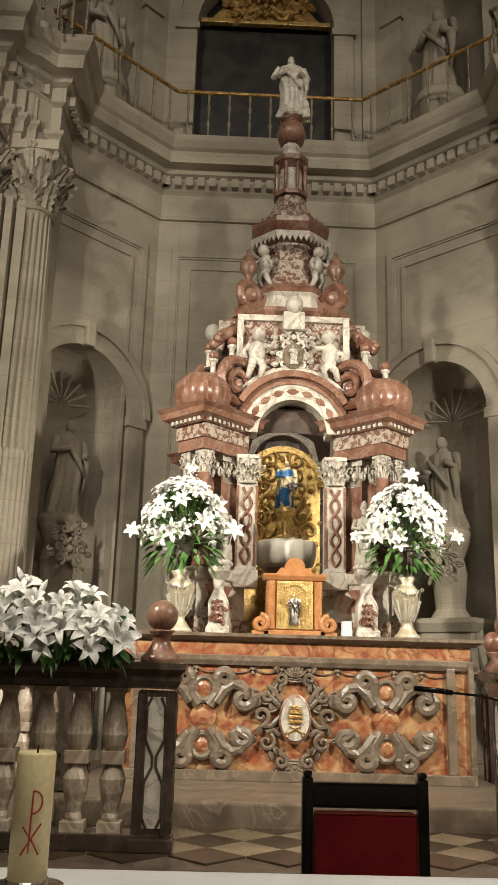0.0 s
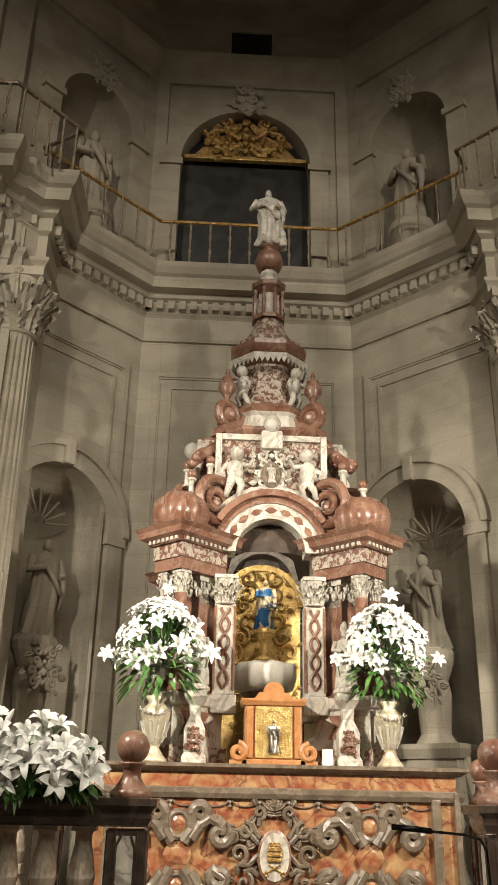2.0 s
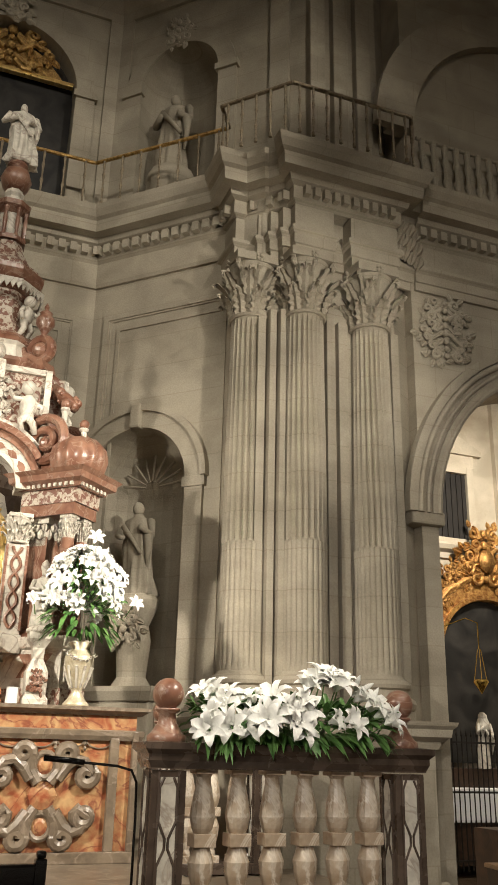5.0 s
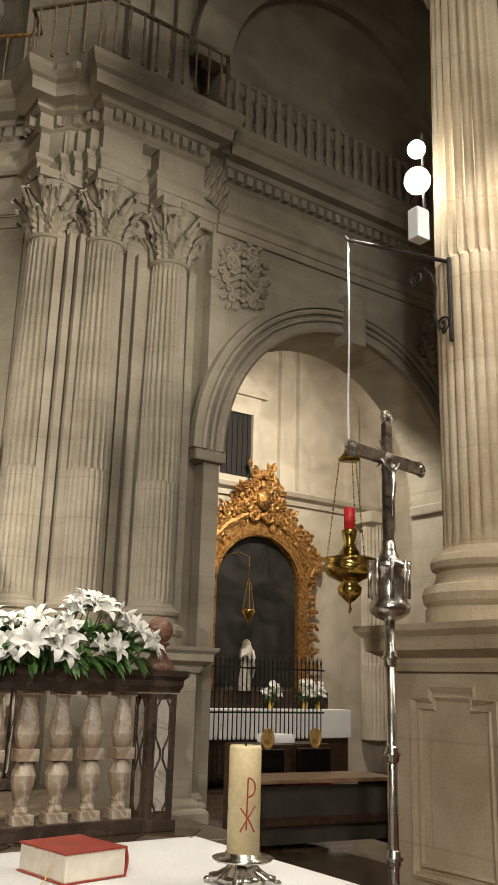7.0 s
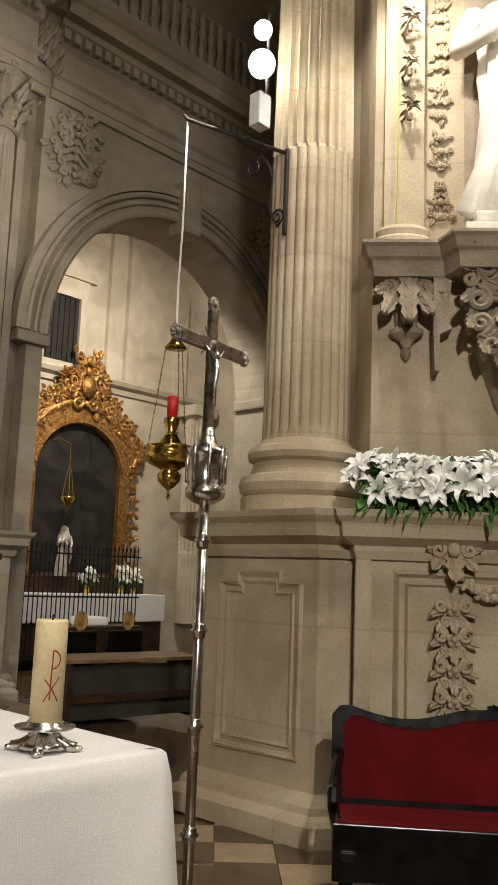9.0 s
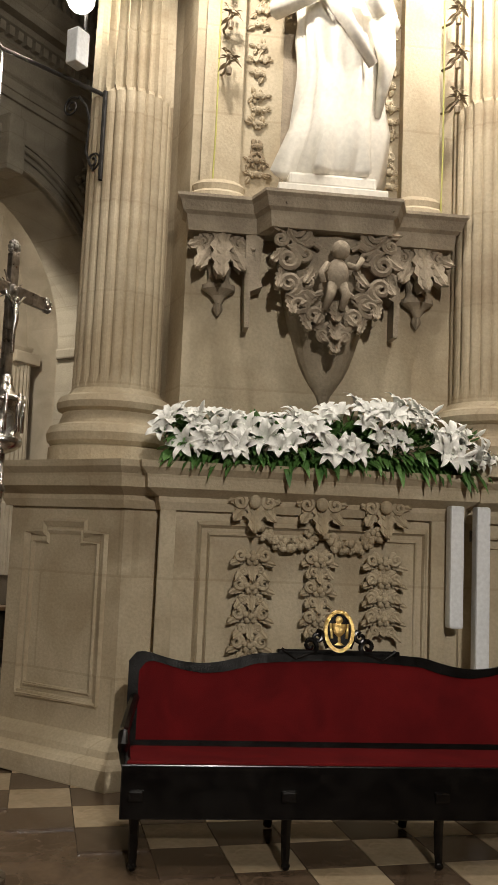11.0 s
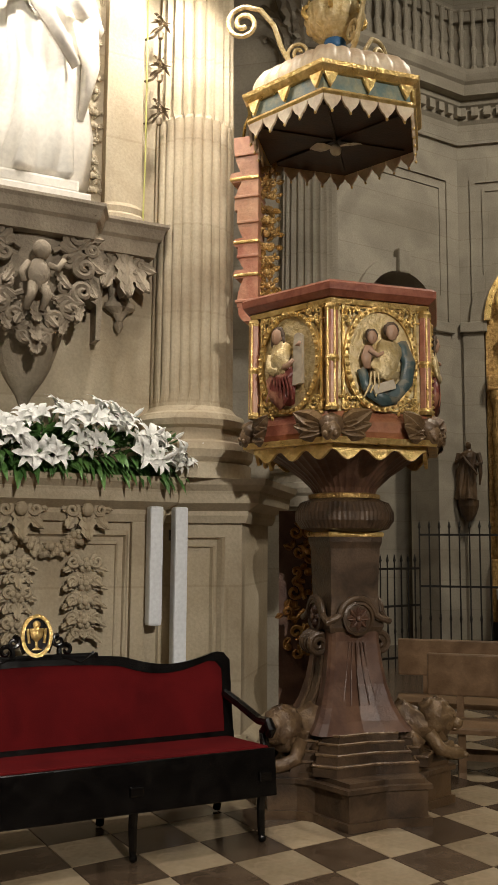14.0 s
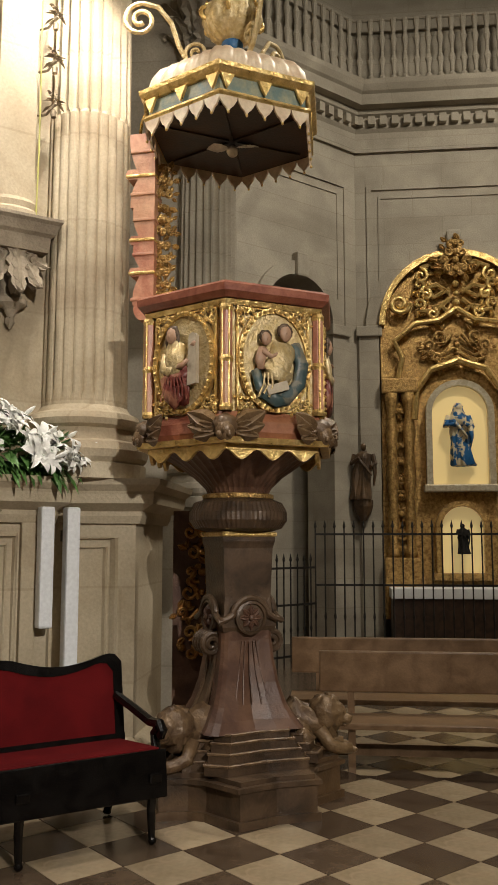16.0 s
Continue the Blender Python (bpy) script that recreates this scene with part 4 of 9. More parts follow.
def bunch(parent, spots, size, greens, rnd, buds=0, fronds=0):
    """Lilies as parts at (place, direction), with their leaves as one part."""
    for p, d in spots:
        up = Vector(d).normalized()
        q = up.to_track_quat("Z", "Y").to_matrix().to_4x4() @ Matrix.Rotation(rnd.uniform(0, 6.28), 4, "Z")
        ob = new("lily", rnd.choice(LILIES))
        ob.parent = parent
        s = size * rnd.uniform(0.82, 1.15)
        ob.matrix_local = Matrix.Translation(p) @ q @ Matrix.Diagonal((s, s, s, 1))
    for i in range(buds):
        p, d = rnd.choice(spots)
        ob = new("bud", BUD)
        ob.parent = parent
        dd = (Vector(d) + Vector((rnd.uniform(-1, 1), rnd.uniform(-1, 1), rnd.uniform(-0.5, 0.8)))).normalized()
        ob.matrix_local = Matrix.Translation(Vector(p) + dd * 0.06) @ dd.to_track_quat("Z", "Y").to_matrix().to_4x4() @ Matrix.Diagonal((size, size, size, 1))
    bm = B()
    for p, d, ln, w, droop in greens:
        leaf(bm, p, d, ln, w, droop, rnd)
    for p, d in spots:
        tube(bm, [p, Vector(p) - Vector(d).normalized() * 0.16 - Vector((0, 0, 0.05))], 0.005, 5)
    tagged(part("leaves", bm, LEAF, parent, "dark green leaves and stems"), kind="stuff")
    if fronds:
        bm = B()
        for i in range(fronds):
            p, d = rnd.choice(spots)
            for k in range(9):
                c = Vector(p) + Vector((rnd.uniform(-1, 1), rnd.uniform(-1, 1), rnd.uniform(-0.6, 1))) * 0.07
                ball(bm, c, 0.007, (1, 1, 1), 5, 4)
        tagged(part("small_blossoms", bm, PETAL, parent, "tiny white filler blossoms"), kind="stuff")
# ---- high altar ----
AX0, AX1, AY, AZ0, AZ1 = -1.62, 1.62, 8.2, 0.67, 1.93
predella = tagged(part("altar_step", boxed(-1.85, 1.85, 6.94, 9.6, 0.45, AZ0, bevel=0.02), GREY_MARBLE), "polished brown marble altar step", "step", kind="structure")
altar = thing("altar", (0, AY, AZ0), "orange breccia altar with carved grey scrollwork front", "altar")
part("body", boxed(AX0 + 0.04, AX1 - 0.04, 0.06, 0.95, 0, 1.1), BRECCIA, altar)
bm = B()
for a in ((AX0, AX1, 0, 0.98, 0, 0.09), (AX0 + 0.0, AX0 + 0.05, 0.005, 0.1, 0.09, 1.06), (AX1 - 0.05, AX1, 0.005, 0.1, 0.09, 1.06),
          (AX0 + 0.17, AX0 + 0.25, 0.005, 0.1, 0.09, 1.0), (AX1 - 0.25, AX1 - 0.17, 0.005, 0.1, 0.09, 1.0)):
    box(bm, *a, bevel=0.008)
part("frame", bm, GREY_MARBLE, altar, "grey-brown marble frame")
bm = B()
sweep(bm, [(AX0, 0.98), (AX0, 0.06), (AX1, 0.06), (AX1, 0.98)], [(-0.02, 0.98), (0.03, 0.98), (0.05, 1.02), (0.05, 1.06), (0.02, 1.07), (-0.02, 1.07)])
part("architrave", bm, GREY_MARBLE, altar, "grey-brown marble moulding")
part("frieze", boxed(AX0 + 0.02, AX1 - 0.02, 0.04, 0.95, 1.07, 1.19), BRECCIA, altar)
bm = B()
sweep(bm, [(AX0, 0.98), (AX0, 0.06), (AX1, 0.06), (AX1, 0.98)], [(-0.05, 1.19), (0.03, 1.19), (0.05, 1.21), (0.09, 1.23), (0.09, 1.26), (-0.05, 1.26)])
box(bm, AX0 + 0.03, AX1 - 0.03, 0.09, 0.95, 1.19, 1.255)
part("mensa", bm, GREY_MARBLE, altar, "grey-brown marble altar slab")
for s in (-1, 1):
    # a knot of four scrolls with a breccia boss in each eye
    m = Matrix.Translation((s * 0.82, 0.06, 0.53))
    bm = B()
    for a in (-1, 1):
        for b in (-1, 1):
            tube(bm, [(a * 0.11 + a * 0.30 * t, -0.03, b * (0.13 + 0.16 * math.sin(math.pi * t * 0.9))) for t in (0, 0.25, 0.5, 0.75, 1)] +
                 [(x, -0.035, z) for x, y, z in spiral(a * 0.36, b * 0.16, 0.085, 0.03, -a * b * 1.1, radians(40) if a * b > 0 else radians(140), 16)], 0.055, 8, m, 0.045)
            tube(bm, [(a * 0.05, -0.03, b * 0.1), (a * 0.12, -0.03, b * 0.2), (a * 0.12, -0.03, b * 0.31)] +
                 [(x, -0.035, z) for x, y, z in spiral(a * 0.19, b * 0.33, 0.075, 0.03, -a * b * 1.0, math.pi if a > 0 else 0, 14)], 0.052, 8, m, 0.042)
    for b in (-1, 1):
        tube(bm, [(0.09 * math.cos(2 * math.pi * i / 16), -0.03, b * 0.24 + 0.1 * math.sin(2 * math.pi * i / 16)) for i in range(17)], 0.028, 7, m)
    part("scrollwork", bm, GREY_MARBLE, altar, "carved grey scrollwork in relief")
    for b, nm in ((0.24, 1), (-0.24, 1), (0, 1.5)):
        bm = B()
        lathe(bm, [(0.085 * nm, 0), (0.08 * nm, 0.03), (0.04 * nm, 0.05), (0.0, 0.055)], 10 if nm == 1 else 8, m=m @ Matrix.Translation((0, 0, b)) @ Matrix.Rotation(radians(90), 4, "X"), closed=False)
        part("boss", bm, BRECCIA, altar, "polished breccia boss")
# lambrequin with small tassels
for i in range(11):
    x = -1.28 + 0.256 * i
    bm = B()
    ring_slab(bm, arc(x, 0.985, 0.128, 180, 360, 12), arc(x, 0.985, 0.112, 180, 360, 12), 0.02, Matrix.Translation((0, 0.045, 0)) @ Matrix.Diagonal((1, 1, 0.6, 1)) @ Matrix.Translation((0, 0, 0.66)))
    lathe(bm, [(0.006, 0.0), (0.016, -0.02), (0.008, -0.035), (0.018, -0.055), (0.004, -0.075)], 8, (x + 0.128, 0.045, 0.965))
    part("lambrequin", bm, GREY_MARBLE, altar)
# coat of arms
bm = B()
m = Matrix.Translation((0, 0.045, 0.53))
for s in (-1, 1):
    for cx, cz, r, up in ((0.25, 0.2, 0.07, 1), (0.3, 0.02, 0.08, -1), (0.25, -0.2, 0.08, 1), (0.13, 0.34, 0.055, -1), (0.12, -0.36, 0.06, 1), (0.36, 0.14, 0.05, 1)):
        scroll(bm, s * cx, cz, r, s * up, 0.024, m, up, 1.3, (s * 0.13, cz * 0.7))
        for k in range(3):
            a = k * 2.1 + cx * 9
            leaf_blob(bm, (s * (cx + r * math.cos(a)), cz + r * math.sin(a)), (s * math.cos(a), math.sin(a)), 0.09, m)
for k in range(7):
    leaf_blob(bm, (0, 0.36), (math.cos(0.5 + k * 0.36), math.sin(0.5 + k * 0.36)), 0.11, m)
    leaf_blob(bm, (0, -0.38), (math.cos(3.6 + k * 0.36), math.sin(3.6 + k * 0.36)), 0.12, m)
crest = part("coat_of_arms", bm, GREY_MARBLE, altar, "carved grey scroll cartouche with a white oval")
bm = B()
lathe(bm, [(0.17, 0), (0.17, 0.05), (0.15, 0.06)], 28, m=m @ Matrix.Rotation(radians(90), 4, "X") @ Matrix.Diagonal((0.85, 1.25, 1, 1)))
part("oval_rim", bm, RED_MARBLE, crest, "red marble rim")
bm = B()
lathe(bm, [(0.148, 0), (0.148, 0.066)], 28, m=m @ Matrix.Rotation(radians(90), 4, "X") @ Matrix.Diagonal((0.85, 1.25, 1, 1)))
part("oval_field", bm, WHITE_MARBLE, crest, "white marble oval")
bm = B()
for i, (w, z) in enumerate(((0.06, -0.02), (0.066, 0.02), (0.06, 0.06), (0.045, 0.095))):
    box(bm, -w, w, -0.085, -0.05, z - 0.017, z + 0.017, m, 0.006)
for s in (-1, 1):
    tube(bm, [(s * 0.07, -0.072, -0.12), (-s * 0.05, -0.072, -0.06)], 0.008, 6, m)
    tube(bm, [(s * 0.07 + 0.018 * math.cos(a), -0.072, -0.13 + 0.018 * math.sin(a)) for a in [i * 0.7 for i in range(10)]], 0.006, 5, m)
part("emblem", bm, OLD_GOLD, crest, "gilt emblem")

# ---- marble tabernacle behind the altar ----
TC = Vector((0.0, 9.85, AZ1))
tab = thing("tabernacle", TC, "carved red and white marble tabernacle with scrolls and spire", "tabernacle")


def T(bm):
    put(bm, bm.verts, Matrix.Translation(-TC))
    return bm


ARMS = [(-1, -1), (1, -1), (-1, 1), (1, 1)]


def arm_frame(sx, sy):
    """x runs outwards along a diagonal arm, y across it."""
    d = Vector((sx, sy, 0)).normalized()
    s = Vector((-d.y, d.x, 0))
    return Matrix(((d.x, s.x, 0, TC.x), (d.y, s.y, 0, TC.y), (0, 0, 1, 0), (0, 0, 0, 1)))


def outline(lo, hi, half):
    return [(lo, -half), (hi, -half), (hi, half), (lo, half)]


ENT_S = [(0, 3.78), (0.03, 3.78), (0.04, 3.88), (0.02, 3.9), (0.02, 4.03), (0.05, 4.06), (0.07, 4.1), (0.12, 4.13), (0.13, 4.2), (0.16, 4.24), (0, 4.24)]
for sx, sy in ARMS:
    m = arm_frame(sx, sy)
    bm = B()
    prism(bm, outline(0.78, 1.54, 0.2), AZ1, 2.1, m)
    part("plinth", T(bm), PINK_MARBLE, tab, "white and red marble plinth")
    bm = B()
    prism(bm, outline(0.82, 1.5, 0.17), 2.1, 2.5, m)
    box(bm, 1.48, 1.52, -0.12, 0.12, 2.16, 2.44, m, 0.01)
    sweep(bm, [(0.82, -0.17), (1.5, -0.17), (1.5, 0.17), (0.82, 0.17)], [(0, 2.46), (0.03, 2.48), (0.05, 2.54), (0.05, 2.58), (-0.1, 2.58)], True, m)
    part("pedestal", T(bm), WHITE_MARBLE, tab, "white marble pedestal with red inlay")
    bm = B()
    for w0, w1, z0, z1 in ((-0.07, 0.07, 2.2, 2.4),):
        slab(bm, [(-0.06, 2.2), (0.06, 2.2), (0.03, 2.3), (0.06, 2.4), (-0.06, 2.4), (-0.03, 2.3)], 0.01, m @ Matrix.Translation((1.535, 0, 0)) @ Matrix.Rotation(radians(90), 4, "Z"))
        for s in (-1, 1):
            slab(bm, [(-0.2, 2.2), (0.2, 2.2), (0.12, 2.32), (0.2, 2.42), (-0.2, 2.42), (-0.12, 2.32)], 0.01, m @ Matrix.Translation((1.2, s * 0.176, 0)))
    part("inlay", T(bm), RED_MARBLE, tab, "red marble inlay")
    # outer pair of round columns, inner panelled pier
    for cy in (-0.11, 0.11):
        bm = B()
        lathe(bm, [(0.095, 2.58), (0.095, 2.62), (0.08, 2.64), (0.088, 2.68), (0.07, 2.71), (0.07, 3.0), (0.064, 3.55)], 20, (1.4, cy, 0), m=m)
        part("column", T(bm), RED_MARBLE, tab, "red marble column", True)
        bm = B()
        capital(bm, 1.4, cy, 0.062, 3.54, 3.78)
        put(bm, bm.verts, m)
        part("capital", T(bm), WHITE_MARBLE, tab, "white Corinthian capital")
    bm = B()
    prism(bm, outline(0.9, 1.14, 0.1), AZ1, 3.6, m)
    sweep(bm, outline(0.9, 1.14, 0.1), [(0, 2.48), (0.04, 2.5), (0.05, 2.6), (0.02, 2.64), (0, 2.66)], True, m)
    part("inner_pier", T(bm), RED_MARBLE, tab, "red marble pier")
    bm = B()
    prism(bm, [(0.87, -0.14), (1.17, -0.14), (1.17, 0.14), (0.87, 0.14)], 3.72, 3.78, m)
    for row, (zz, w) in enumerate(((3.56, 0.12), (3.64, 0.135))):
        for i in range(10):
            a = 2 * math.pi * (i + row * 0.5) / 10
            leaf_blob(bm, (0, zz), (0.0, 1), 0.11, m @ Matrix.Translation((1.02 + 0.15 * math.cos(a), 0.13 * math.sin(a), 0)) @ Matrix.Rotation(a + math.pi / 2, 4, "Z"))
    prism(bm, outline(0.92, 1.12, 0.1), 3.5, 3.74, m)
    part("capital", T(bm), WHITE_MARBLE, tab, "white Corinthian capital")
    # entablature of the arm
    for lo, hi, z0, z1, mt, nm in ((0.85, 1.5, 3.78, 3.9, RED_MARBLE, "architrave"), (0.85, 1.52, 3.9, 4.05, PINK_MARBLE, "frieze")):
        bm = B()
        prism(bm, outline(lo, hi, 0.2 if nm == "architrave" else 0.21), z0, z1, m)
        part(nm, T(bm), mt, tab, "red marble band" if mt is RED_MARBLE else "red and white inlaid frieze")
    bm = B()
    sweep(bm, outline(0.85, 1.54, 0.22), [(-0.2, 4.05), (0.02, 4.05), (0.04, 4.09), (0.1, 4.12), (0.11, 4.18), (0.15, 4.22), (-0.2, 4.24)], True, m)
    prism(bm, outline(0.85, 1.54, 0.2), 4.06, 4.24, m)
    part("cornice", T(bm), RED_MARBLE, tab, "red marble cornice")
    bm = B()
    for i in range(10):
        u = 0.88 + i * 0.066
        for s in (-1, 1):
            box(bm, u, u + 0.036, s * 0.25 - 0.02, s * 0.25 + 0.02, 4.06, 4.1, m)
    for i in range(7):
        box(bm, 1.54, 1.59, -0.22 + i * 0.066, -0.184 + i * 0.066, 4.06, 4.1, m)
    part("bead_row", T(bm), WHITE_MARBLE, tab)
    # great scroll and gadrooned cushion on top
    bm = B()
    lathe(bm, [(0.2, 0), (0.25, 0.03), (0.28, 0.15), (0.26, 0.27), (0.18, 0.37), (0.08, 0.4)], 48, (1.36, 0, 4.24), m=m, lobes=14, lobe=0.12)
    part("cushion", T(bm), RED_MARBLE, tab, "gadrooned red marble cushion", True)
    bm = B()
    prof = [(0.75, 4.24), (1.2, 4.24), (1.3, 4.4)] + [(x, z) for x, z in arc(1.1, 4.52, 0.24, -20, 90, 8)] + [(0.98, 4.78), (0.86, 4.95), (0.8, 5.2), (0.9, 5.42), (0.6, 5.46)]
    slab(bm, prof, 0.34, m @ Matrix.Translation((0, -0.17, 0)))
    part("buttress", T(bm), RED_MARBLE, tab, "red marble scroll buttress")
    for s in (-1, 1):
        bm = B()
        tube(bm, [(x, s * 0.2, z) for x, y, z in spiral(1.06, 4.58, 0.29, 0.05, -1.8, radians(150), 40)], 0.058, 8, m, 0.04)
        tube(bm, [(0.9, s * 0.18, 4.62), (0.83, s * 0.18, 4.85), (0.78, s * 0.18, 5.1), (0.82, s * 0.18, 5.35)], 0.03, 8, m)
        ball(bm, (1.06, s * 0.2, 4.57), 0.065, (1, 1, 1), 10, 8, m)
        part("volute", T(bm), RED_MARBLE, tab, "red marble volute")
    for k, (u, z) in enumerate(((1.05, 4.84), (1.2, 4.78), (1.32, 4.6))):
        bm = B()
        lathe(bm, [(0.05, 0), (0.05, 0.02), (0.03, 0.03), (0.03, 0.16), (0.05, 0.18), (0.05, 0.2)], 10, (u, 0.1 * (-1) ** k, z), m=m)
        part("finial_base", T(bm), WHITE_MARBLE, tab)
    for k, (u, z) in enumerate(((1.05, 4.84), (1.2, 4.78), (1.32, 4.6))):
        bm = B()
        ball(bm, (u, 0.1 * (-1) ** k, z + 0.25), 0.055, (1, 1, 1), 12, 8, m)
        part("ball_finial", T(bm), RED_MARBLE, tab, "red marble ball", True)
    bm = B()
    rnd = random.Random(5)
    tube(bm, [(0.78, 0, 5.2), (0.95, 0.02, 5.28), (1.15, 0, 5.12), (1.25, 0, 5.0)], 0.09, 10, m, 0.05)
    for i in range(12):
        ball(bm, (0.85 + 0.035 * i, rnd.uniform(-0.06, 0.06), 5.27 - 0.018 * i + rnd.uniform(-0.05, 0.07)), rnd.uniform(0.03, 0.06), (1, 1, 1), 8, 6, m)
    part("festoon", T(bm), RED_MARBLE, tab, "carved red marble festoon", True)
    # second tier scroll and urn
    bm = B()
    tube(bm, [(x, 0, z) for x, y, z in spiral(0.72, 5.78, 0.17, 0.04, -1.5, radians(200), 30)], 0.07, 10, m, 0.045)
    ball(bm, (0.72, 0, 5.78), 0.1, (1, 1.3, 1), 12, 8, m)
    slab(bm, [(0.4, 5.5), (0.86, 5.5), (0.82, 5.62), (0.58, 5.75), (0.46, 6.0), (0.4, 6.0)], 0.22, m @ Matrix.Translation((0, -0.11, 0)))
    part("upper_scroll", T(bm), RED_MARBLE, tab, "red marble scroll")
    bm = B()
    lathe(bm, [(0.06, 0), (0.03, 0.05), (0.05, 0.1), (0.10, 0.17), (0.10, 0.24), (0.06, 0.29), (0.07, 0.32), (0.02, 0.36), (0.03, 0.40), (0.0, 0.46)], 20, (0.72, 0, 5.94), m=m, lobes=8, lobe=0.08, closed=False)
    part("urn", T(bm), RED_MARBLE, tab, "small red marble urn", True)

for k in range(4):
    # arched face between each two arms
    rot = Matrix.Translation((TC.x, TC.y, 0)) @ Matrix.Rotation(math.pi / 2 * k, 4, "Z")
    m = rot @ Matrix.Translation((0, -0.78, 0))
    bm = B()
    ring_slab(bm, arc(0, 4.06, 0.62, 180, 0, 28), arc(0, 4.06, 0.54, 180, 0, 28), 0.34, m @ Matrix.Translation((0, -0.1, 0)))
    ring_slab(bm, arc(0, 4.06, 0.68, 150, 30, 28), arc(0, 4.06, 0.61, 150, 30, 28), 0.3, m @ Matrix.Translation((0, -0.16, 0)))
    part("arch_moulding", T(bm), RED_MARBLE, tab, "red marble arch moulding")
    bm = B()
    ring_slab(bm, arc(0, 4.06, 0.545, 180, 0, 28), arc(0, 4.06, 0.37, 180, 0, 28), 0.3, m @ Matrix.Translation((0, -0.08, 0)))
    part("arch", T(bm), WHITE_MARBLE, tab, "white marble arch with red inlay")
    for i in range(9):
        bm = B()
        a = math.pi * (i + 0.5) / 9
        mm = m @ Matrix.Translation((0.46 * math.cos(a), -0.085, 4.06 + 0.46 * math.sin(a))) @ Matrix.Rotation(-(a - math.pi / 2), 4, "Y")
        slab(bm, [(-0.07, 0), (-0.02, 0.035), (0.02, 0.035), (0.07, 0), (0.02, -0.035), (-0.02, -0.035)], 0.02, mm)
        part("arch_lozenge", T(bm), RED_MARBLE, tab)
    bm = B()
    pts = [(-0.62, 5.42), (-0.62, 4.2)] + [(x, z) for x, z in arc(0, 4.06, 0.66, 153, 27, 24)] + [(0.62, 4.2), (0.62, 5.42)]
    slab(bm, pts, 0.2, m)
    part("attic_panel", T(bm), PINK_MARBLE, tab, "red and white inlaid marble panel")
    bm = B()
    for a in ((-0.62, -0.55, 4.3, 5.42), (0.55, 0.62, 4.3, 5.42), (-0.55, 0.55, 5.35, 5.42)):
        box(bm, a[0], a[1], -0.05, 0.0, a[2], a[3], m, 0.008)
    ring_slab(bm, arc(0, 4.06, 0.75, 142, 38, 24), arc(0, 4.06, 0.67, 142, 38, 24), 0.06, m @ Matrix.Translation((0, -0.06, 0)))
    part("panel_frame", T(bm), WHITE_MARBLE, tab, "white marble frame")
    bm = B()
    for s in (-1, 1):
        cherub(bm, 0.6, (s * 0.4, -0.08, 4.66), -s, m)
        part("cherub", T(bm), WHITE_MARBLE, tab, "white marble cherub relief", True)
        bm = B()
    ball(bm, (0, -0.12, 5.52), 0.1, (1, 1, 1.1), 12, 8, m)
    part("carved_head", T(bm), WHITE_MARBLE, tab, "small carved marble head", True)
    bm = B()
    box(bm, -0.12, 0.12, -0.14, 0.05, 5.22, 5.44, m, 0.03)
    part("head_block", T(bm), WHITE_MARBLE, tab)
    bm = B()
    foliage(bm, 0.4, 0.62, 11, 0.022, m @ Matrix.Translation((0, -0.04, 4.9)), 6)
    part("cartouche", T(bm), WHITE_MARBLE, tab, "carved marble cartouche")
    bm = B()
    lathe(bm, [(0.11, 0), (0.11, 0.06), (0.09, 0.08)], 20, m=m @ Matrix.Translation((0, -0.03, 4.93)) @ Matrix.Rotation(radians(90), 4, "X") @ Matrix.Diagonal((1, 1.35, 1, 1)))
    part("medallion", T(bm), GREY_MARBLE, tab, "oval grey medallion")
    bm = B()
    figure(bm, 0.22, 2, (0, -0.12, 4.82), arms=True, m=m)
    part("medallion_relief", T(bm), WHITE_MARBLE, tab, "small white relief")
    # inner face piers with twisted ornament
    for s in (-1, 1):
        bm = B()
        box(bm, s * 0.46 - 0.11, s * 0.46 + 0.11, -0.06, 0.1, 2.6, 3.5, m, 0.01)
        box(bm, s * 0.46 - 0.13, s * 0.46 + 0.13, -0.09, 0.12, 2.42, 2.6, m, 0.02)
        part("face_pilaster", T(bm), WHITE_MARBLE, tab, "white marble pilaster")
        bm = B()
        capital(bm, s * 0.46, 0.0, 0.105, 3.5, 3.8)
        put(bm, bm.verts, m)
        part("pilaster_capital", T(bm), WHITE_MARBLE, tab, "white Corinthian capital")
        bm = B()
        for ph in (0, math.pi):
            tube(bm, [(s * 0.46 + 0.045 * math.sin(ph + 14 * t), -0.068, 2.66 + 0.8 * t) for t in [i / 40 for i in range(41)]], 0.016, 6, m)
        for u in (-0.1, 0.1):
            box(bm, s * 0.46 + u - 0.012, s * 0.46 + u + 0.012, -0.075, -0.05, 2.64, 3.48, m)
        part("twisted_inlay", T(bm), RED_MARBLE, tab, "red marble interlace")
# attic cap, drum, roof, lantern
OCT = lambda r: [(TC.x + r * math.cos(math.pi / 8 + math.pi / 4 * i), TC.y + r * math.sin(math.pi / 8 + math.pi / 4 * i)) for i in range(8)]


def octa(name, rows, material, label, thick=None):
    bm = B()
    lathe(bm, rows, 8, (TC.x, TC.y, 0), m=Matrix.Translation((TC.x, TC.y, 0)) @ Matrix.Rotation(math.pi / 8, 4, "Z") @ Matrix.Translation((-TC.x, -TC.y, 0)))
    return part(name, T(bm), material, tab, label)


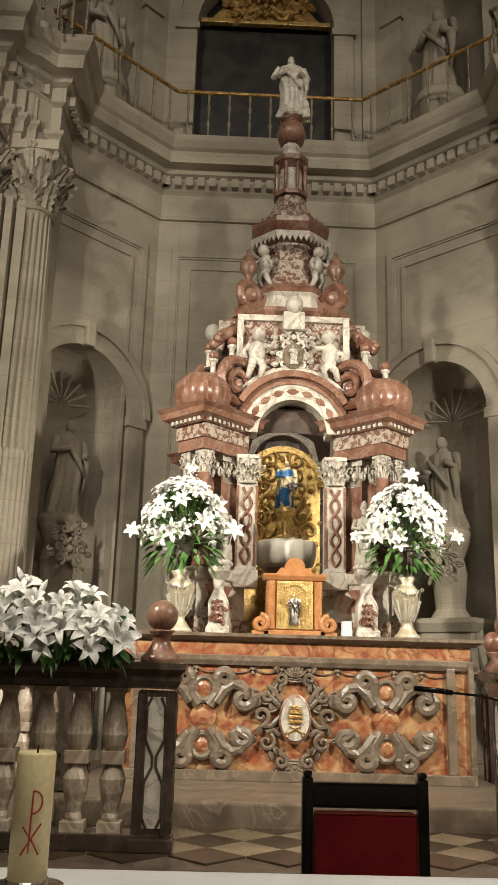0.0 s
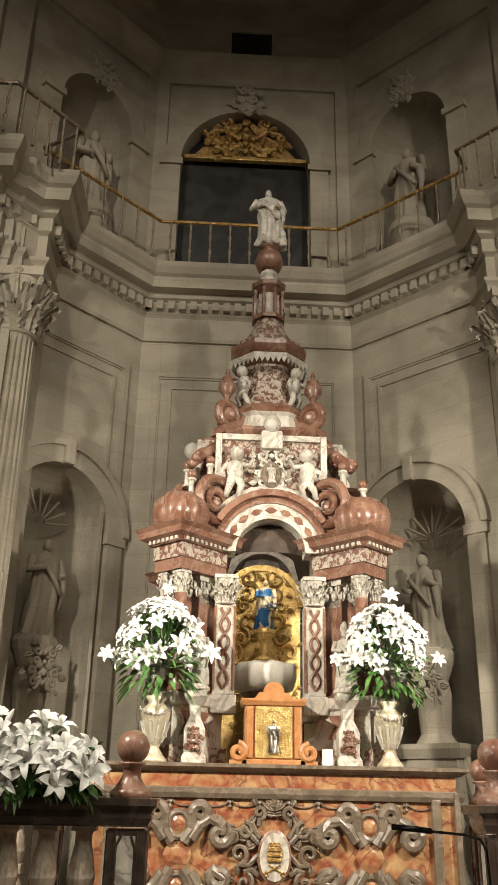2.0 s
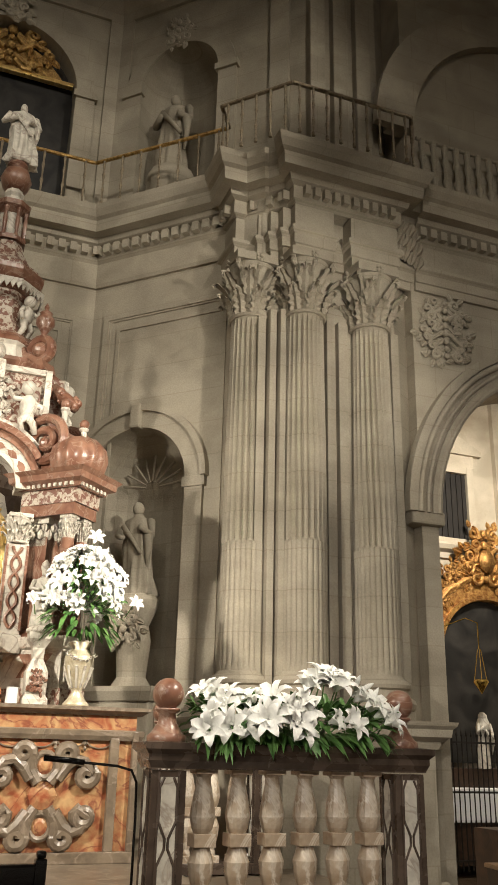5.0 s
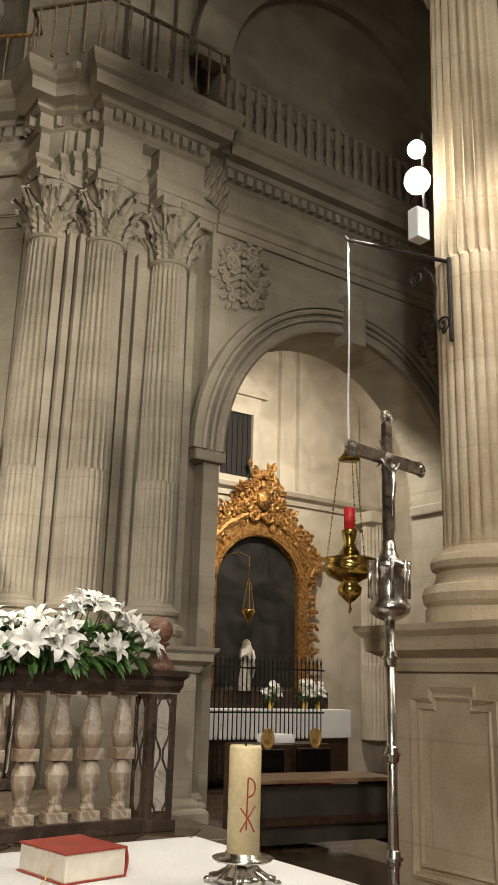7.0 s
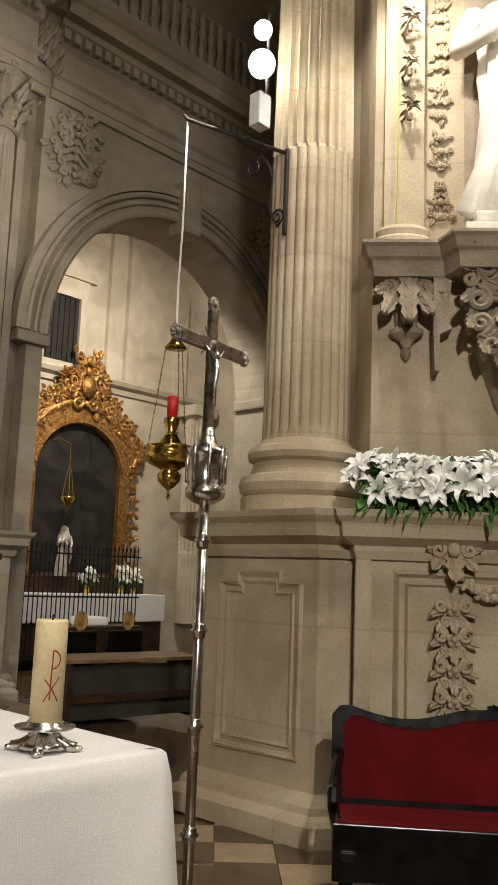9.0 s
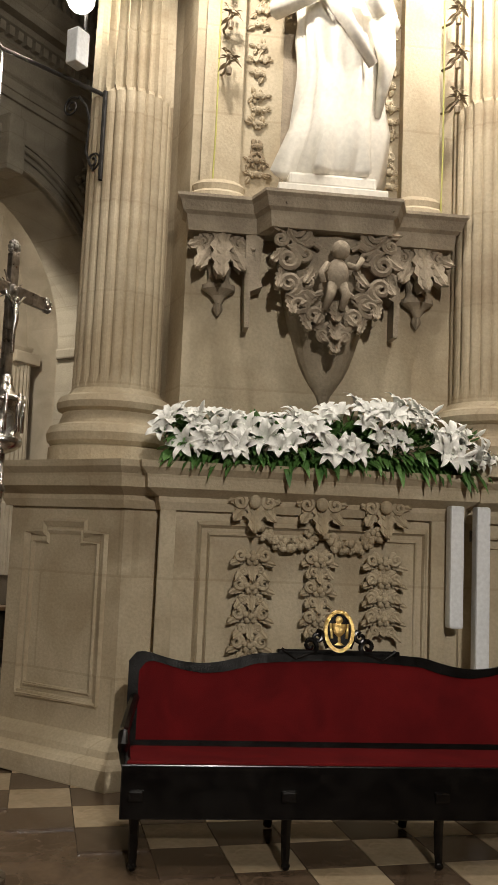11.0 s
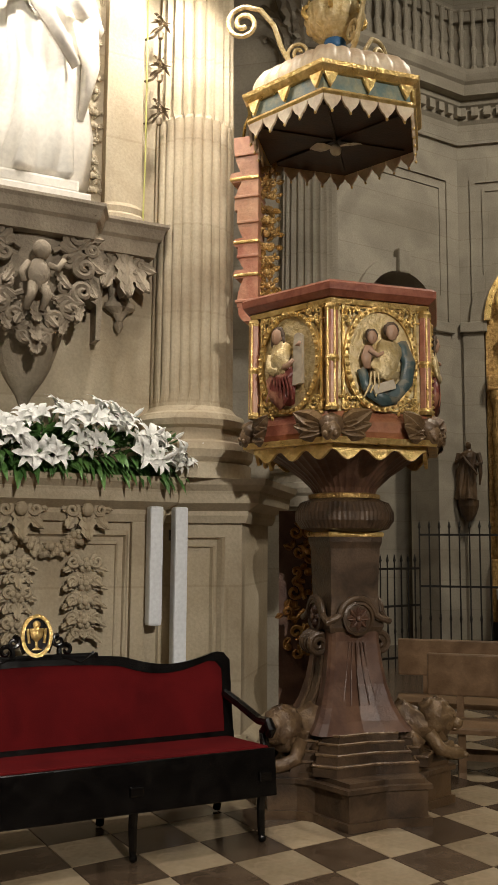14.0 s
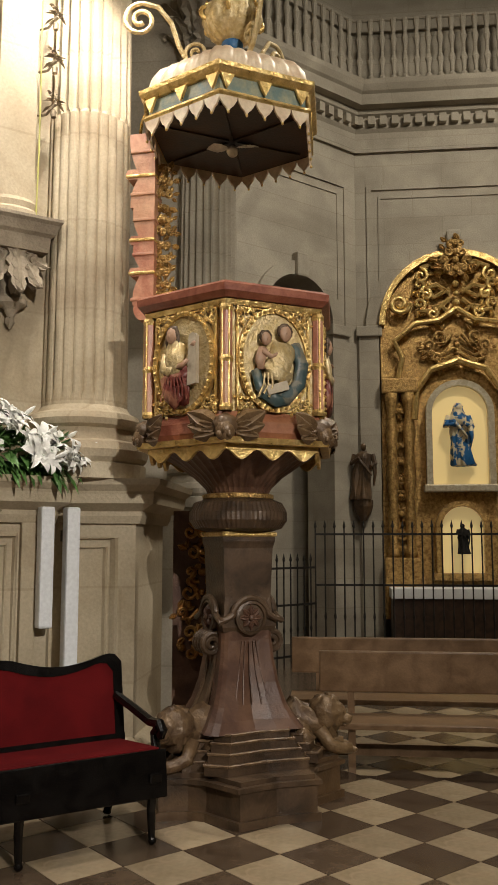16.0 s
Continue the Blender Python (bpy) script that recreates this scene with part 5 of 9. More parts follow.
octa("attic_cornice", [(0.78, 5.42), (0.82, 5.44), (0.86, 5.5), (0.86, 5.54), (0.5, 5.56)], RED_MARBLE, "red marble cornice")
octa("drum_base", [(0.66, 5.54), (0.66, 5.6), (0.6, 5.64), (0.56, 5.8), (0.6, 5.84)], WHITE_MARBLE, "white marble drum base")
octa("drum_foot", [(0.6, 5.84), (0.62, 5.88), (0.56, 5.95), (0.46, 6.0)], RED_MARBLE, "red marble moulding")
octa("drum", [(0.46, 6.0), (0.37, 6.2), (0.34, 6.62)], PINK_MARBLE, "inlaid marble drum")
octa("drum_cornice", [(0.36, 6.6), (0.44, 6.66), (0.48, 6.72), (0.51, 6.8), (0.51, 6.86), (0.4, 6.9)], RED_MARBLE, "red marble cornice")
octa("roof", [(0.44, 6.88), (0.42, 6.96), (0.3, 7.05), (0.22, 7.2), (0.17, 7.36)], PINK_MARBLE, "tapering inlaid marble roof")
octa("lantern_foot", [(0.22, 7.34), (0.22, 7.4), (0.16, 7.42)], RED_MARBLE, "red marble moulding")
octa("lantern", [(0.15, 7.4), (0.14, 7.78)], WHITE_MARBLE, "white marble lantern")
octa("lantern_cornice", [(0.14, 7.74), (0.23, 7.82), (0.24, 7.88), (0.14, 7.92)], RED_MARBLE, "red marble cornice")
octa("neck", [(0.14, 7.9), (0.11, 8.0), (0.13, 8.05), (0.09, 8.14)], WHITE_MARBLE, "white marble neck")
for i in range(8):
    a = math.pi / 4 * i
    mm = Matrix.Translation((TC.x, TC.y, 0)) @ Matrix.Rotation(a, 4, "Z")
    bm = B()
    slab(bm, [(-0.2, 6.66), (0.2, 6.66)] + [(0.2 - 0.4 * k / 12, 6.6 if k % 2 == 0 else 6.53) for k in range(13)], 0.02, mm @ Matrix.Translation((0, -0.49, 0)))
    part("toothed_valance", T(bm), WHITE_MARBLE, tab, "white toothed valance")
    bm = B()
    lathe(bm, [(0.035, 7.38), (0.02, 7.44), (0.028, 7.6), (0.02, 7.7), (0.035, 7.78)], 10, (0.19, 0, 0), m=mm @ Matrix.Rotation(math.pi / 8, 4, "Z"))
    part("lantern_column", T(bm), RED_MARBLE, tab, "small red marble column")
    if i % 2:
        bm = B()
        cherub(bm, 0.56, (0, -0.44, 6.0), 1 if i < 4 else -1, mm)
        part("cherub", T(bm), WHITE_MARBLE, tab, "white marble cherub", True)
bm = B()
lathe(bm, [(0.09, -0.17), (0.15, -0.12), (0.185, 0), (0.15, 0.12), (0.07, 0.18), (0.12, 0.2), (0.12, 0.24)], 24, (TC.x, TC.y, 8.28), closed=True, lobes=8, lobe=0.05)
part("globe", T(bm), RED_MARBLE, tab, "red marble globe", True)
bm = B()
figure(bm, 0.94, 1.3, (TC.x, TC.y, 8.52), wide=1.15)
tagged(part("statue", bm, WHITE_MARBLE), "white marble statue on top of the spire", "statue")
# gilt inside with its shrine
bm = B()
slab(bm, [(-0.46, 1.98), (0.46, 1.98)] + arc(0, 3.78, 0.46, 0, 180, 18), 0.05, Matrix.Translation((0, 10.42, 0)))
ring_slab(bm, arc(0, 3.78, 0.5, 180, 0, 24), arc(0, 3.78, 0.43, 180, 0, 24), 0.06, Matrix.Translation((0, 10.37, 0)))
part("gilt_back", T(bm), GOLD, tab, "gilt backdrop")
bm = B()
foliage(bm, 0.84, 2.1, 26, 0.022, Matrix.Translation((0, 10.4, 3.15)), 12)
part("gilt_relief", T(bm), GOLD, tab, "gilt scroll relief")
bm = B()
slab(bm, [(-0.6, 1.98), (0.6, 1.98)] + arc(0, 4.1, 0.6, 0, 180, 20), 0.05, Matrix.Translation((0, 10.5, 0)))
part("painted_back", T(bm), DARK_MARBLE, tab, "dark marble back of the shrine")
bm = B()
for i in range(7):
    a = math.pi * (i + 0.5) / 7
    m = Matrix.Translation((0, 10.49, 4.08)) @ Matrix.Rotation(math.pi / 2 - a, 4, "Y") @ Matrix.Translation((0, 0, 0.46))
    scroll(bm, 0.03, 0, 0.05, 1, 0.012, m, 1, 1.4, (-0.07, 0.02))
part("scroll_inlay", T(bm), OLD_GOLD, tab, "gilt scrolls")
bm = B()
lathe(bm, [(0.72, 4.1), (0.68, 4.35), (0.45, 4.62), (0.1, 4.75)], 24, (TC.x, TC.y, 0), closed=False)
part("dome_inside", T(bm), DARK_MARBLE, tab, "dark painted dome")
bm = B()
lathe(bm, [(0.16, 1.93), (0.16, 2.1), (0.1, 2.35), (0.2, 2.62), (0.26, 2.7)], 24, (0, 9.75, 0))
part("shrine_foot", T(bm), RED_MARBLE, tab, "red marble foot")
bm = B()
v = lathe(bm, [(0.2, 2.68), (0.29, 2.74), (0.32, 2.86), (0.31, 2.98), (0.2, 3.02)], 40, (0, 9.75, 0), lobes=12, lobe=0.08)
rough_up(v, 0.03, 12, 3)
part("cloud_basin", T(bm), STATUE_MARBLE, tab, "white marble basin of carved clouds", True)
bm = B()
lathe(bm, [(0.12, 3.0), (0.13, 3.05), (0.07, 3.1), (0.05, 3.26), (0.12, 3.34), (0.11, 3.38)], 20, (0, 9.75, 0))
part("shrine_stand", T(bm), GOLD, tab, "gilt stand")
virgin = thing("madonna", (0, 9.75, 3.38), "painted statuette in a blue and gold cloak", "statue")
bm = B()
figure(bm, 0.56, 4.0, wide=1.0)
tagged(part("madonna", bm, POLYCHROME, smooth=True), "painted statuette in a blue cloak", "statue").matrix_world = virgin.matrix_world
bpy.data.objects.remove(virgin)

# small gilt-doored tabernacle chest on the altar
chest = thing("tabernacle_chest", (0.02, 8.75, AZ1), "orange inlaid wooden tabernacle chest with gilt door", "tabernacle")
bm = B()
box(bm, -0.27, 0.27, -0.1, 0.22, 0.05, 0.56, bevel=0.008)
box(bm, -0.3, 0.3, -0.13, 0.24, 0.0, 0.06, bevel=0.008)
sweep(bm, [(-0.27, 0.22), (-0.27, -0.1), (0.27, -0.1), (0.27, 0.22)], [(-0.02, 0.54), (0.02, 0.54), (0.04, 0.58), (0.04, 0.6), (-0.02, 0.6)])
slab(bm, [(-0.2, 0.58), (0.2, 0.58), (0.14, 0.66)] + arc(0, 0.66, 0.1, 0, 180, 10) + [(-0.14, 0.66)], 0.2, Matrix.Translation((0, -0.1, 0)))
part("case", bm, ORANGE_WOOD, chest)
for s in (-1, 1):
    bm = B()
    tube(bm, [(x, -0.12, z) for x, y, z in spiral(s * 0.33, 0.12, 0.08, 0.02, s * 1.4, math.pi / 2, 20)], 0.03, 8)
    box(bm, s * 0.33 - 0.08, s * 0.33 + 0.08, -0.13, 0.1, 0.0, 0.05)
    part("side_scroll", bm, ORANGE_WOOD, chest)
    bm = B()
    box(bm, s * 0.225 - 0.03, s * 0.225 + 0.03, -0.125, -0.1, 0.07, 0.53, None, 0.006)
    part("pilaster", bm, ORANGE_WOOD, chest)
door = part("door", boxed(-0.175, 0.175, -0.118, -0.1, 0.07, 0.53, bevel=0.006), GOLD, chest, "gilt door with a raised figure")
bm = B()
pts_o = [(-0.13, 0.1), (-0.13, 0.38)] + arc(0, 0.38, 0.13, 180, 0, 12) + [(0.13, 0.38), (0.13, 0.1)]
pts_i = [(-0.11, 0.1), (-0.11, 0.38)] + arc(0, 0.38, 0.11, 180, 0, 12) + [(0.11, 0.38), (0.11, 0.1)]
ring_slab(bm, pts_o, pts_i, 0.02, Matrix.Translation((0, -0.13, 0)))
part("door_arch", bm, GOLD, door)
bm = B()
figure(bm, 0.3, 3, (0, -0.115, 0.11))
part("door_relief", bm, SILVER, door, "silver relief")
bm = B()
lathe(bm, [(0.05, 0), (0.055, 0.02), (0.05, 0.15), (0.055, 0.16)], 20, (0.52, 8.62, AZ1))
tagged(part("altar_light", bm, LINEN), "small white votive light on the altar", "candle")

# bishops on brackets, vases with lilies
rnd = random.Random(8)
for s in (-1, 1):
    bm = B()
    lathe(bm, [(0.13, 0), (0.13, 0.03), (0.09, 0.06)], 20, (s * 0.72, 8.66, 2.59))
    figure(bm, 0.56, 2.0 + s, (s * 0.72, 8.66, 2.64), mitre=True, wide=1.0)
    tagged(part("bishop_statue", bm, WHITE_MARBLE, smooth=True), "small white marble statue with a tall hat", "statue", "altar statues")
    bk = thing("statue_pedestal", (s * 0.72, 8.66, AZ1), "white marble pedestal with red carved panel", "pedestal", "altar statue pedestals")
    bm = B()
    lathe(bm, [(0.16, 0), (0.16, 0.06), (0.13, 0.1), (0.14, 0.3), (0.07, 0.42), (0.08, 0.52), (0.15, 0.6), (0.15, 0.66)], 4, m=Matrix.Rotation(radians(45), 4, "Z"))
    part("block", bm, WHITE_MARBLE, bk)
    bm = B()
    foliage(bm, 0.18, 0.18, 4, 0.012, Matrix.Translation((0, -0.105, 0.2)), 3)
    part("relief", bm, RED_MARBLE, bk, "red carved ornament")
    vase = thing("flower_vase", (s * 1.08 + 0.0, 8.5, AZ1), "silver-gilt urn vase full of white lilies", "vase", "altar vases")
    bm = B()
    lathe(bm, [(0.12, 0), (0.12, 0.03), (0.09, 0.06), (0.045, 0.13), (0.055, 0.16), (0.09, 0.24), (0.125, 0.38), (0.135, 0.43), (0.125, 0.46), (0.1, 0.49), (0.07, 0.52), (0.11, 0.57), (0.1, 0.58)], 28)
    part("urn", bm, PALE_GILT, vase, "embossed silver-gilt urn", True)
    bm = B()
    for i in range(10):
        a = 2 * math.pi * i / 10
        tube(bm, [(0.06 * math.cos(a), 0.06 * math.sin(a), 0.17), (0.10 * math.cos(a), 0.10 * math.sin(a), 0.26), (0.132 * math.cos(a), 0.132 * math.sin(a), 0.36)], 0.012, 6)
    garland(bm, -0.13, 0.13, 0.46, 0.05, 0.014, Matrix.Translation((0, -0.12, 0)), 14, 3)
    part("gadroon_band", bm, WHITE_MARBLE, vase, "pale raised gadroons")
    spots, greens = [], []
    for i in range(96):
        a = rnd.uniform(0, 6.283)
        e = rnd.uniform(-0.25, 1.45)
        k = rnd.uniform(0.8, 1.0)
        d = Vector((math.cos(a) * math.cos(e), math.sin(a) * math.cos(e), math.sin(e)))
        spots.append((Vector((0, 0, 0.95)) + Vector((d.x * 0.34, d.y * 0.27, d.z * 0.46 + 0.02)) * k, (d + Vector((0, -0.35, 0.1))).normalized()))
    for dx, dz in ((-0.47, 0.05), (0.47, 0.08), (0.05, 0.68), (0.3, 0.3)):
        spots.append((Vector((dx, -0.02, 0.88 + dz)), Vector((dx * 0.6, -1.0, 0.35))))
    for i in range(300):
        a, e = rnd.uniform(0, 6.283), rnd.uniform(-0.6, 1.3)
        d = Vector((math.cos(a) * math.cos(e), math.sin(a) * math.cos(e), math.sin(e)))
        greens.append((Vector((0, 0, 0.88)) + Vector((d.x * 0.3, d.y * 0.25, d.z * 0.42)), d, rnd.uniform(0.08, 0.16), rnd.uniform(0.012, 0.026), rnd.uniform(0.2, 0.8)))
    bunch(vase, spots, 1.0, greens, rnd, 16, 18)
# ---- balustrades with flowers ----
def baluster_mesh():
    bm = B()
    box(bm, -0.075, 0.075, -0.075, 0.075, 0.0, 0.08, bevel=0.006)
    lathe(bm, [(0.05, 0.08), (0.055, 0.1), (0.045, 0.13), (0.075, 0.25), (0.085, 0.33), (0.06, 0.4), (0.05, 0.43)], 16)
    box(bm, -0.075, 0.075, -0.075, 0.075, 0.42, 0.5, bevel=0.006)
    lathe(bm, [(0.055, 0.5), (0.07, 0.53), (0.085, 0.6), (0.075, 0.68), (0.05, 0.8), (0.048, 0.84), (0.06, 0.86)], 16)
    box(bm, -0.075, 0.075, -0.075, 0.075, 0.86, 0.93, bevel=0.006)
    me = bpy.data.meshes.new("baluster")
    bm.to_mesh(me)
    bm.free()
    me.materials.append(BALUSTER)
    return me


BALUSTER = mat("veined_baluster_marble", (0.34, 0.25, 0.17), (0.52, 0.43, 0.33), 6, 0.35, 0, 0.05, 30, veins=(0.62, 0.55, 0.46))
BAL = baluster_mesh()


def post(parent, x, y):
    """A post with two glazed-looking white panels in dark frames, topped by a red ball."""
    bm = B()
    box(bm, x - 0.14, x + 0.14, y - 0.14, y + 0.14, 0.0, 0.08, bevel=0.01)
    box(bm, x - 0.115, x + 0.115, y - 0.115, y + 0.115, 0.08, 0.96)
    p = part("post", bm, DARK_MARBLE, parent, "dark marble post with white inlay")
    for turn in (0, 90, 180, 270):
        m = Matrix.Translation((x, y, 0)) @ Matrix.Rotation(radians(turn), 4, "Z")
        bm = B()
        slab(bm, [(-0.06, 0.14), (0.06, 0.14), (0.06, 0.92), (-0.06, 0.92)], 0.004, m @ Matrix.Translation((0, -0.118, 0)))
        part("panel", bm, WHITE_MARBLE, p, "white marble inlay")
        bm = B()
        for s in (-1, 1):
            pts = [(s * 0.03, 0.92), (s * 0.058, 0.86), (s * 0.058, 0.66), (s * 0.012, 0.56), (s * 0.012, 0.5), (s * 0.058, 0.4), (s * 0.058, 0.2), (s * 0.03, 0.14)]
            tube(bm, [(a, -0.12, b) for a, b in pts], 0.009, 6, m)
            tube(bm, [(s * 0.066, -0.118, 0.1), (s * 0.066, -0.118, 0.95)], 0.009, 6, m)
        part("tracery", bm, DARK_MARBLE, p)
    bm = B()
    lathe(bm, [(0.13, 1.12), (0.13, 1.17), (0.105, 1.19), (0.065, 1.25), (0.055, 1.31), (0.085, 1.33), (0.085, 1.345)], 24, (x, y, 0))
    part("ball_foot", bm, RED_MARBLE, p, "red jasper foot", True)
    bm = B()
    ball(bm, (x, y, 1.437), 0.105, (1, 1, 1), 24, 16)
    part("ball", bm, RED_MARBLE, p, "polished red jasper ball", True)


def balustrade(x0, x1, y, label, back=True):
    w = x1 - x0
    ob = thing("balustrade", (x0, y, 0.5), label, "balustrade", "presbytery balustrades")
    part("base", boxed(0, w, -0.12, 0.12, 0.0, 0.1, bevel=0.01), DARK_MARBLE, ob, "dark marble base")
    n = max(2, int(round((w - 0.3) / 0.235)))
    for i in range(n):
        b = new("baluster", BAL)
        b.parent = ob
        b.location = (0.15 + (w - 0.3) * (i + 0.5) / n, 0, 0.08)
    bm = B()
    sweep(bm, [(-0.13, 0.13), (-0.13, -0.13), (w + 0.13, -0.13), (w + 0.13, 0.13)], [(-0.04, 0.98), (0.0, 0.98), (0.02, 1.02), (0.02, 1.06), (0.05, 1.09), (0.05, 1.13), (-0.04, 1.14)], True)
    box(bm, -0.13, w + 0.13, -0.13, 0.13, 0.97, 1.135)
    part("rail", bm, DARK_MARBLE, ob, "dark moulded marble rail")
    for x in (0.0, w):
        post(ob, x, 0)
    return ob


balustrade(1.27, 3.04, 6.1, "dark marble balustrade with pale turned balusters and red balls")
balustrade(-3.0, -1.08, 6.1, "dark marble balustrade with pale turned balusters and red balls")
balustrade(2.0, 3.05, 8.8, "short dark marble balustrade beside the altar step")
balustrade(-3.05, -2.0, 8.8, "short dark marble balustrade beside the altar step")


def planter(name, at, length, deep, high, count, turn, rnd, label, scale=1.25):
    """A long low arrangement of lilies."""
    ob = thing(name, at, label, "flowers", "lily arrangements", turn=turn)
    part("tray", boxed(-length / 2 + 0.12, length / 2 - 0.12, -0.07, 0.07, 0, 0.06, bevel=0.01), LEAF, ob)
    spots, greens = [], []
    for i in range(count):
        u = -1 + 2 * (i + rnd.uniform(0.2, 0.8)) / count
        e = rnd.uniform(0.0, 1.0)
        r = high * (0.75 + 0.25 * math.sin(4 * u)) * math.sqrt(max(0.15, 1 - u * u * 0.7))
        y = -deep * math.cos(e * 1.5) * rnd.uniform(0.6, 1.0)
        z = 0.07 + r * math.sin(e * 1.5)
        spots.append((Vector((u * length / 2, y, z)), Vector((u * 0.6 + rnd.uniform(-0.4, 0.4), -0.9 + e * 0.6, 0.15 + 0.8 * e))))
    for i in range(int(count * 14)):
        u = rnd.uniform(-1.03, 1.03)
        a = rnd.uniform(-0.5, 3.4)
        d = Vector((u * 0.7 + rnd.uniform(-0.5, 0.5), -math.cos(a), math.sin(a) * 0.9 - 0.1))
        greens.append((Vector((u * length / 2 * 0.92, -deep * 0.4 * math.cos(a), 0.08 + 0.4 * high * max(0, math.sin(a)))), d, rnd.uniform(0.1, 0.19), rnd.uniform(0.014, 0.034), rnd.uniform(0.1, 0.8)))
    bunch(ob, spots, scale, greens, rnd, count // 4, count // 3)
    return ob


rnd = random.Random(15)
planter("flower_arrangement", (2.14, 6.06, 1.635), 1.44, 0.24, 0.39, 42, 0, rnd, "long arrangement of white lilies on the dark rail", 1.2)
planter("flower_arrangement", (-2.06, 6.06, 1.635), 1.5, 0.24, 0.42, 46, 0, rnd, "long arrangement of white lilies on the dark rail", 1.2)

# ---- altar table ----
table = thing("altar_table", (0.06, 2.7, 0), "free-standing altar table under a white linen cloth", "table")
part("table_block", boxed(-1.35, 1.35, -0.38, 0.38, 0, 0.93), WHITE_MARBLE, table)
bm = B()
# cloth: top with soft folds falling all round
n, loops = 240, []
rx, ry = 1.545, 0.49
per = []
for i in range(n):
    a = i / n * 4
    k, u = int(a), a - int(a)
    c = [(-rx, -ry), (rx, -ry), (rx, ry), (-rx, ry)]
    p, q = Vector(c[k]), Vector(c[(k + 1) % 4])
    per.append(p.lerp(q, u))
for z, out, amp in ((0.98, -0.05, 0), (0.979, -0.012, 0), (0.968, 0.0, 0), (0.9, 0.008, 0.004), (0.6, 0.015, 0.016), (0.3, 0.022, 0.026), (0.03, 0.028, 0.032)):
    ring = []
    for i, p in enumerate(per):
        d = Vector((p.x / rx, p.y / ry))
        nrm = Vector((math.copysign(1, p.x), 0)) if abs(abs(p.x) - rx) < 1e-4 else Vector((0, math.copysign(1, p.y)))
        if abs(abs(p.x) - rx) < 1e-4 and abs(abs(p.y) - ry) < 1e-4:
            nrm = Vector((math.copysign(1, p.x), math.copysign(1, p.y)))
        w = amp * (math.sin(i * 0.45) + 0.6 * math.sin(i * 0.19 + 2))
        q = p + nrm * (out + w)
        ring.append(bm.verts.new((q.x, q.y, z)))
    loops.append(ring)
for a, b in zip(loops, loops[1:]):
    for i in range(n):
        bm.faces.new((a[i], b[i], b[(i + 1) % n], a[(i + 1) % n]))
bm.faces.new(loops[0])
tagged(part("tablecloth", bm, LINEN, smooth=True), "white linen altar cloth falling to the floor", "tablecloth").matrix_world = table.matrix_world


def pillar_candle(x, y, label):
    ob = thing("candlestick", (x, y, 0.982), label, "candle", "altar candles")
    bm = B()
    for i in range(4):
        a = math.pi / 4 + math.pi / 2 * i
        d = Vector((math.cos(a), math.sin(a), 0))
        tube(bm, [d * 0.098 + Vector((0, 0, 0.01)), d * 0.07 + Vector((0, 0, 0.016)), d * 0.042 + Vector((0, 0, 0.032)), d * 0.025 + Vector((0, 0, 0.055))], 0.017, 8)
        ball(bm, d * 0.104 + Vector((0, 0, 0.009)), 0.013, (1.3, 1, 0.7), 8, 6)
    lathe(bm, [(0.07, 0.012), (0.05, 0.03), (0.032, 0.046), (0.028, 0.054), (0.036, 0.062)], 16, lobes=4, lobe=0.2)
    part("foot", bm, SILVER, ob, "four-footed silver base", True)
    bm = B()
    lathe(bm, [(0.036, 0.058), (0.088, 0.066), (0.093, 0.073), (0.053, 0.074), (0.054, 0.088), (0.05, 0.088)], 28)
    part("drip_pan", bm, SILVER, ob, "silver drip pan", True)
    bm = B()
    lathe(bm, [(0.0495, 0.075), (0.0495, 0.383), (0.047, 0.39), (0.036, 0.384)], 32)
    c = part("candle", bm, WAX, ob, "cream wax pillar candle", True)
    bm = B()
    tube(bm, [(0, 0, 0.38), (0.002, 0, 0.405)], 0.003, 6)
    part("wick", bm, VOID, c)
    # chi-rho sign wrapped on the wax
    bm = B()

    def wrap(pts, r):
        tube(bm, [(0.0503 * math.sin(u / 0.0495), -0.0503 * math.cos(u / 0.0495), z - 0.01) for u, z in pts], r, 6)

    tilt = math.radians(-20 if x > 0 else 14)
    wrap([(-0.006, 0.165), (-0.003, 0.31)], 0.0022)
    wrap([(-0.003 + 0.024 * math.sin(t), 0.283 + 0.027 * math.cos(t)) for t in [i * math.pi / 10 for i in range(11)]], 0.0022)
    wrap([(-0.024, 0.16), (0.0, 0.2), (0.022, 0.232)], 0.0022)
    wrap([(0.02, 0.16), (0.0, 0.195), (-0.024, 0.225)], 0.0022)
    put(bm, bm.verts, Matrix.Rotation(tilt, 4, "Z"))
    part("chi_rho", bm, RED_INK, c, "red cross and loop sign")
    return ob


pillar_candle(-1.155, 2.62, "cream pillar candle in a silver holder on the altar cloth")
pillar_candle(1.275, 2.4, "cream pillar candle in a silver holder on the altar cloth")
book = thing("book", (0.80, 2.62, 0.982), "thick closed red leather book with cream pages on the cloth", "book", turn=8.5)
part("pages", boxed(0.006, 0.219, 0.004, 0.262, 0.004, 0.079, bevel=0.003), PAPER, book, "cream page block")
for z in (0.0, 0.079):
    part("cover", boxed(0.0, 0.224, 0.0, 0.266, z, z + 0.0045, bevel=0.0015), LEATHER, book, "red leather cover")
bm = B()
curve = [(0.221 + 0.009 * math.sin(math.pi * i / 10), 0.0835 * i / 10) for i in range(11)]
slab(bm, curve + [(x - 0.003, z) for x, z in reversed(curve)], 0.266)
part("spine", bm, LEATHER, book, "rounded red leather spine")
bm = B()
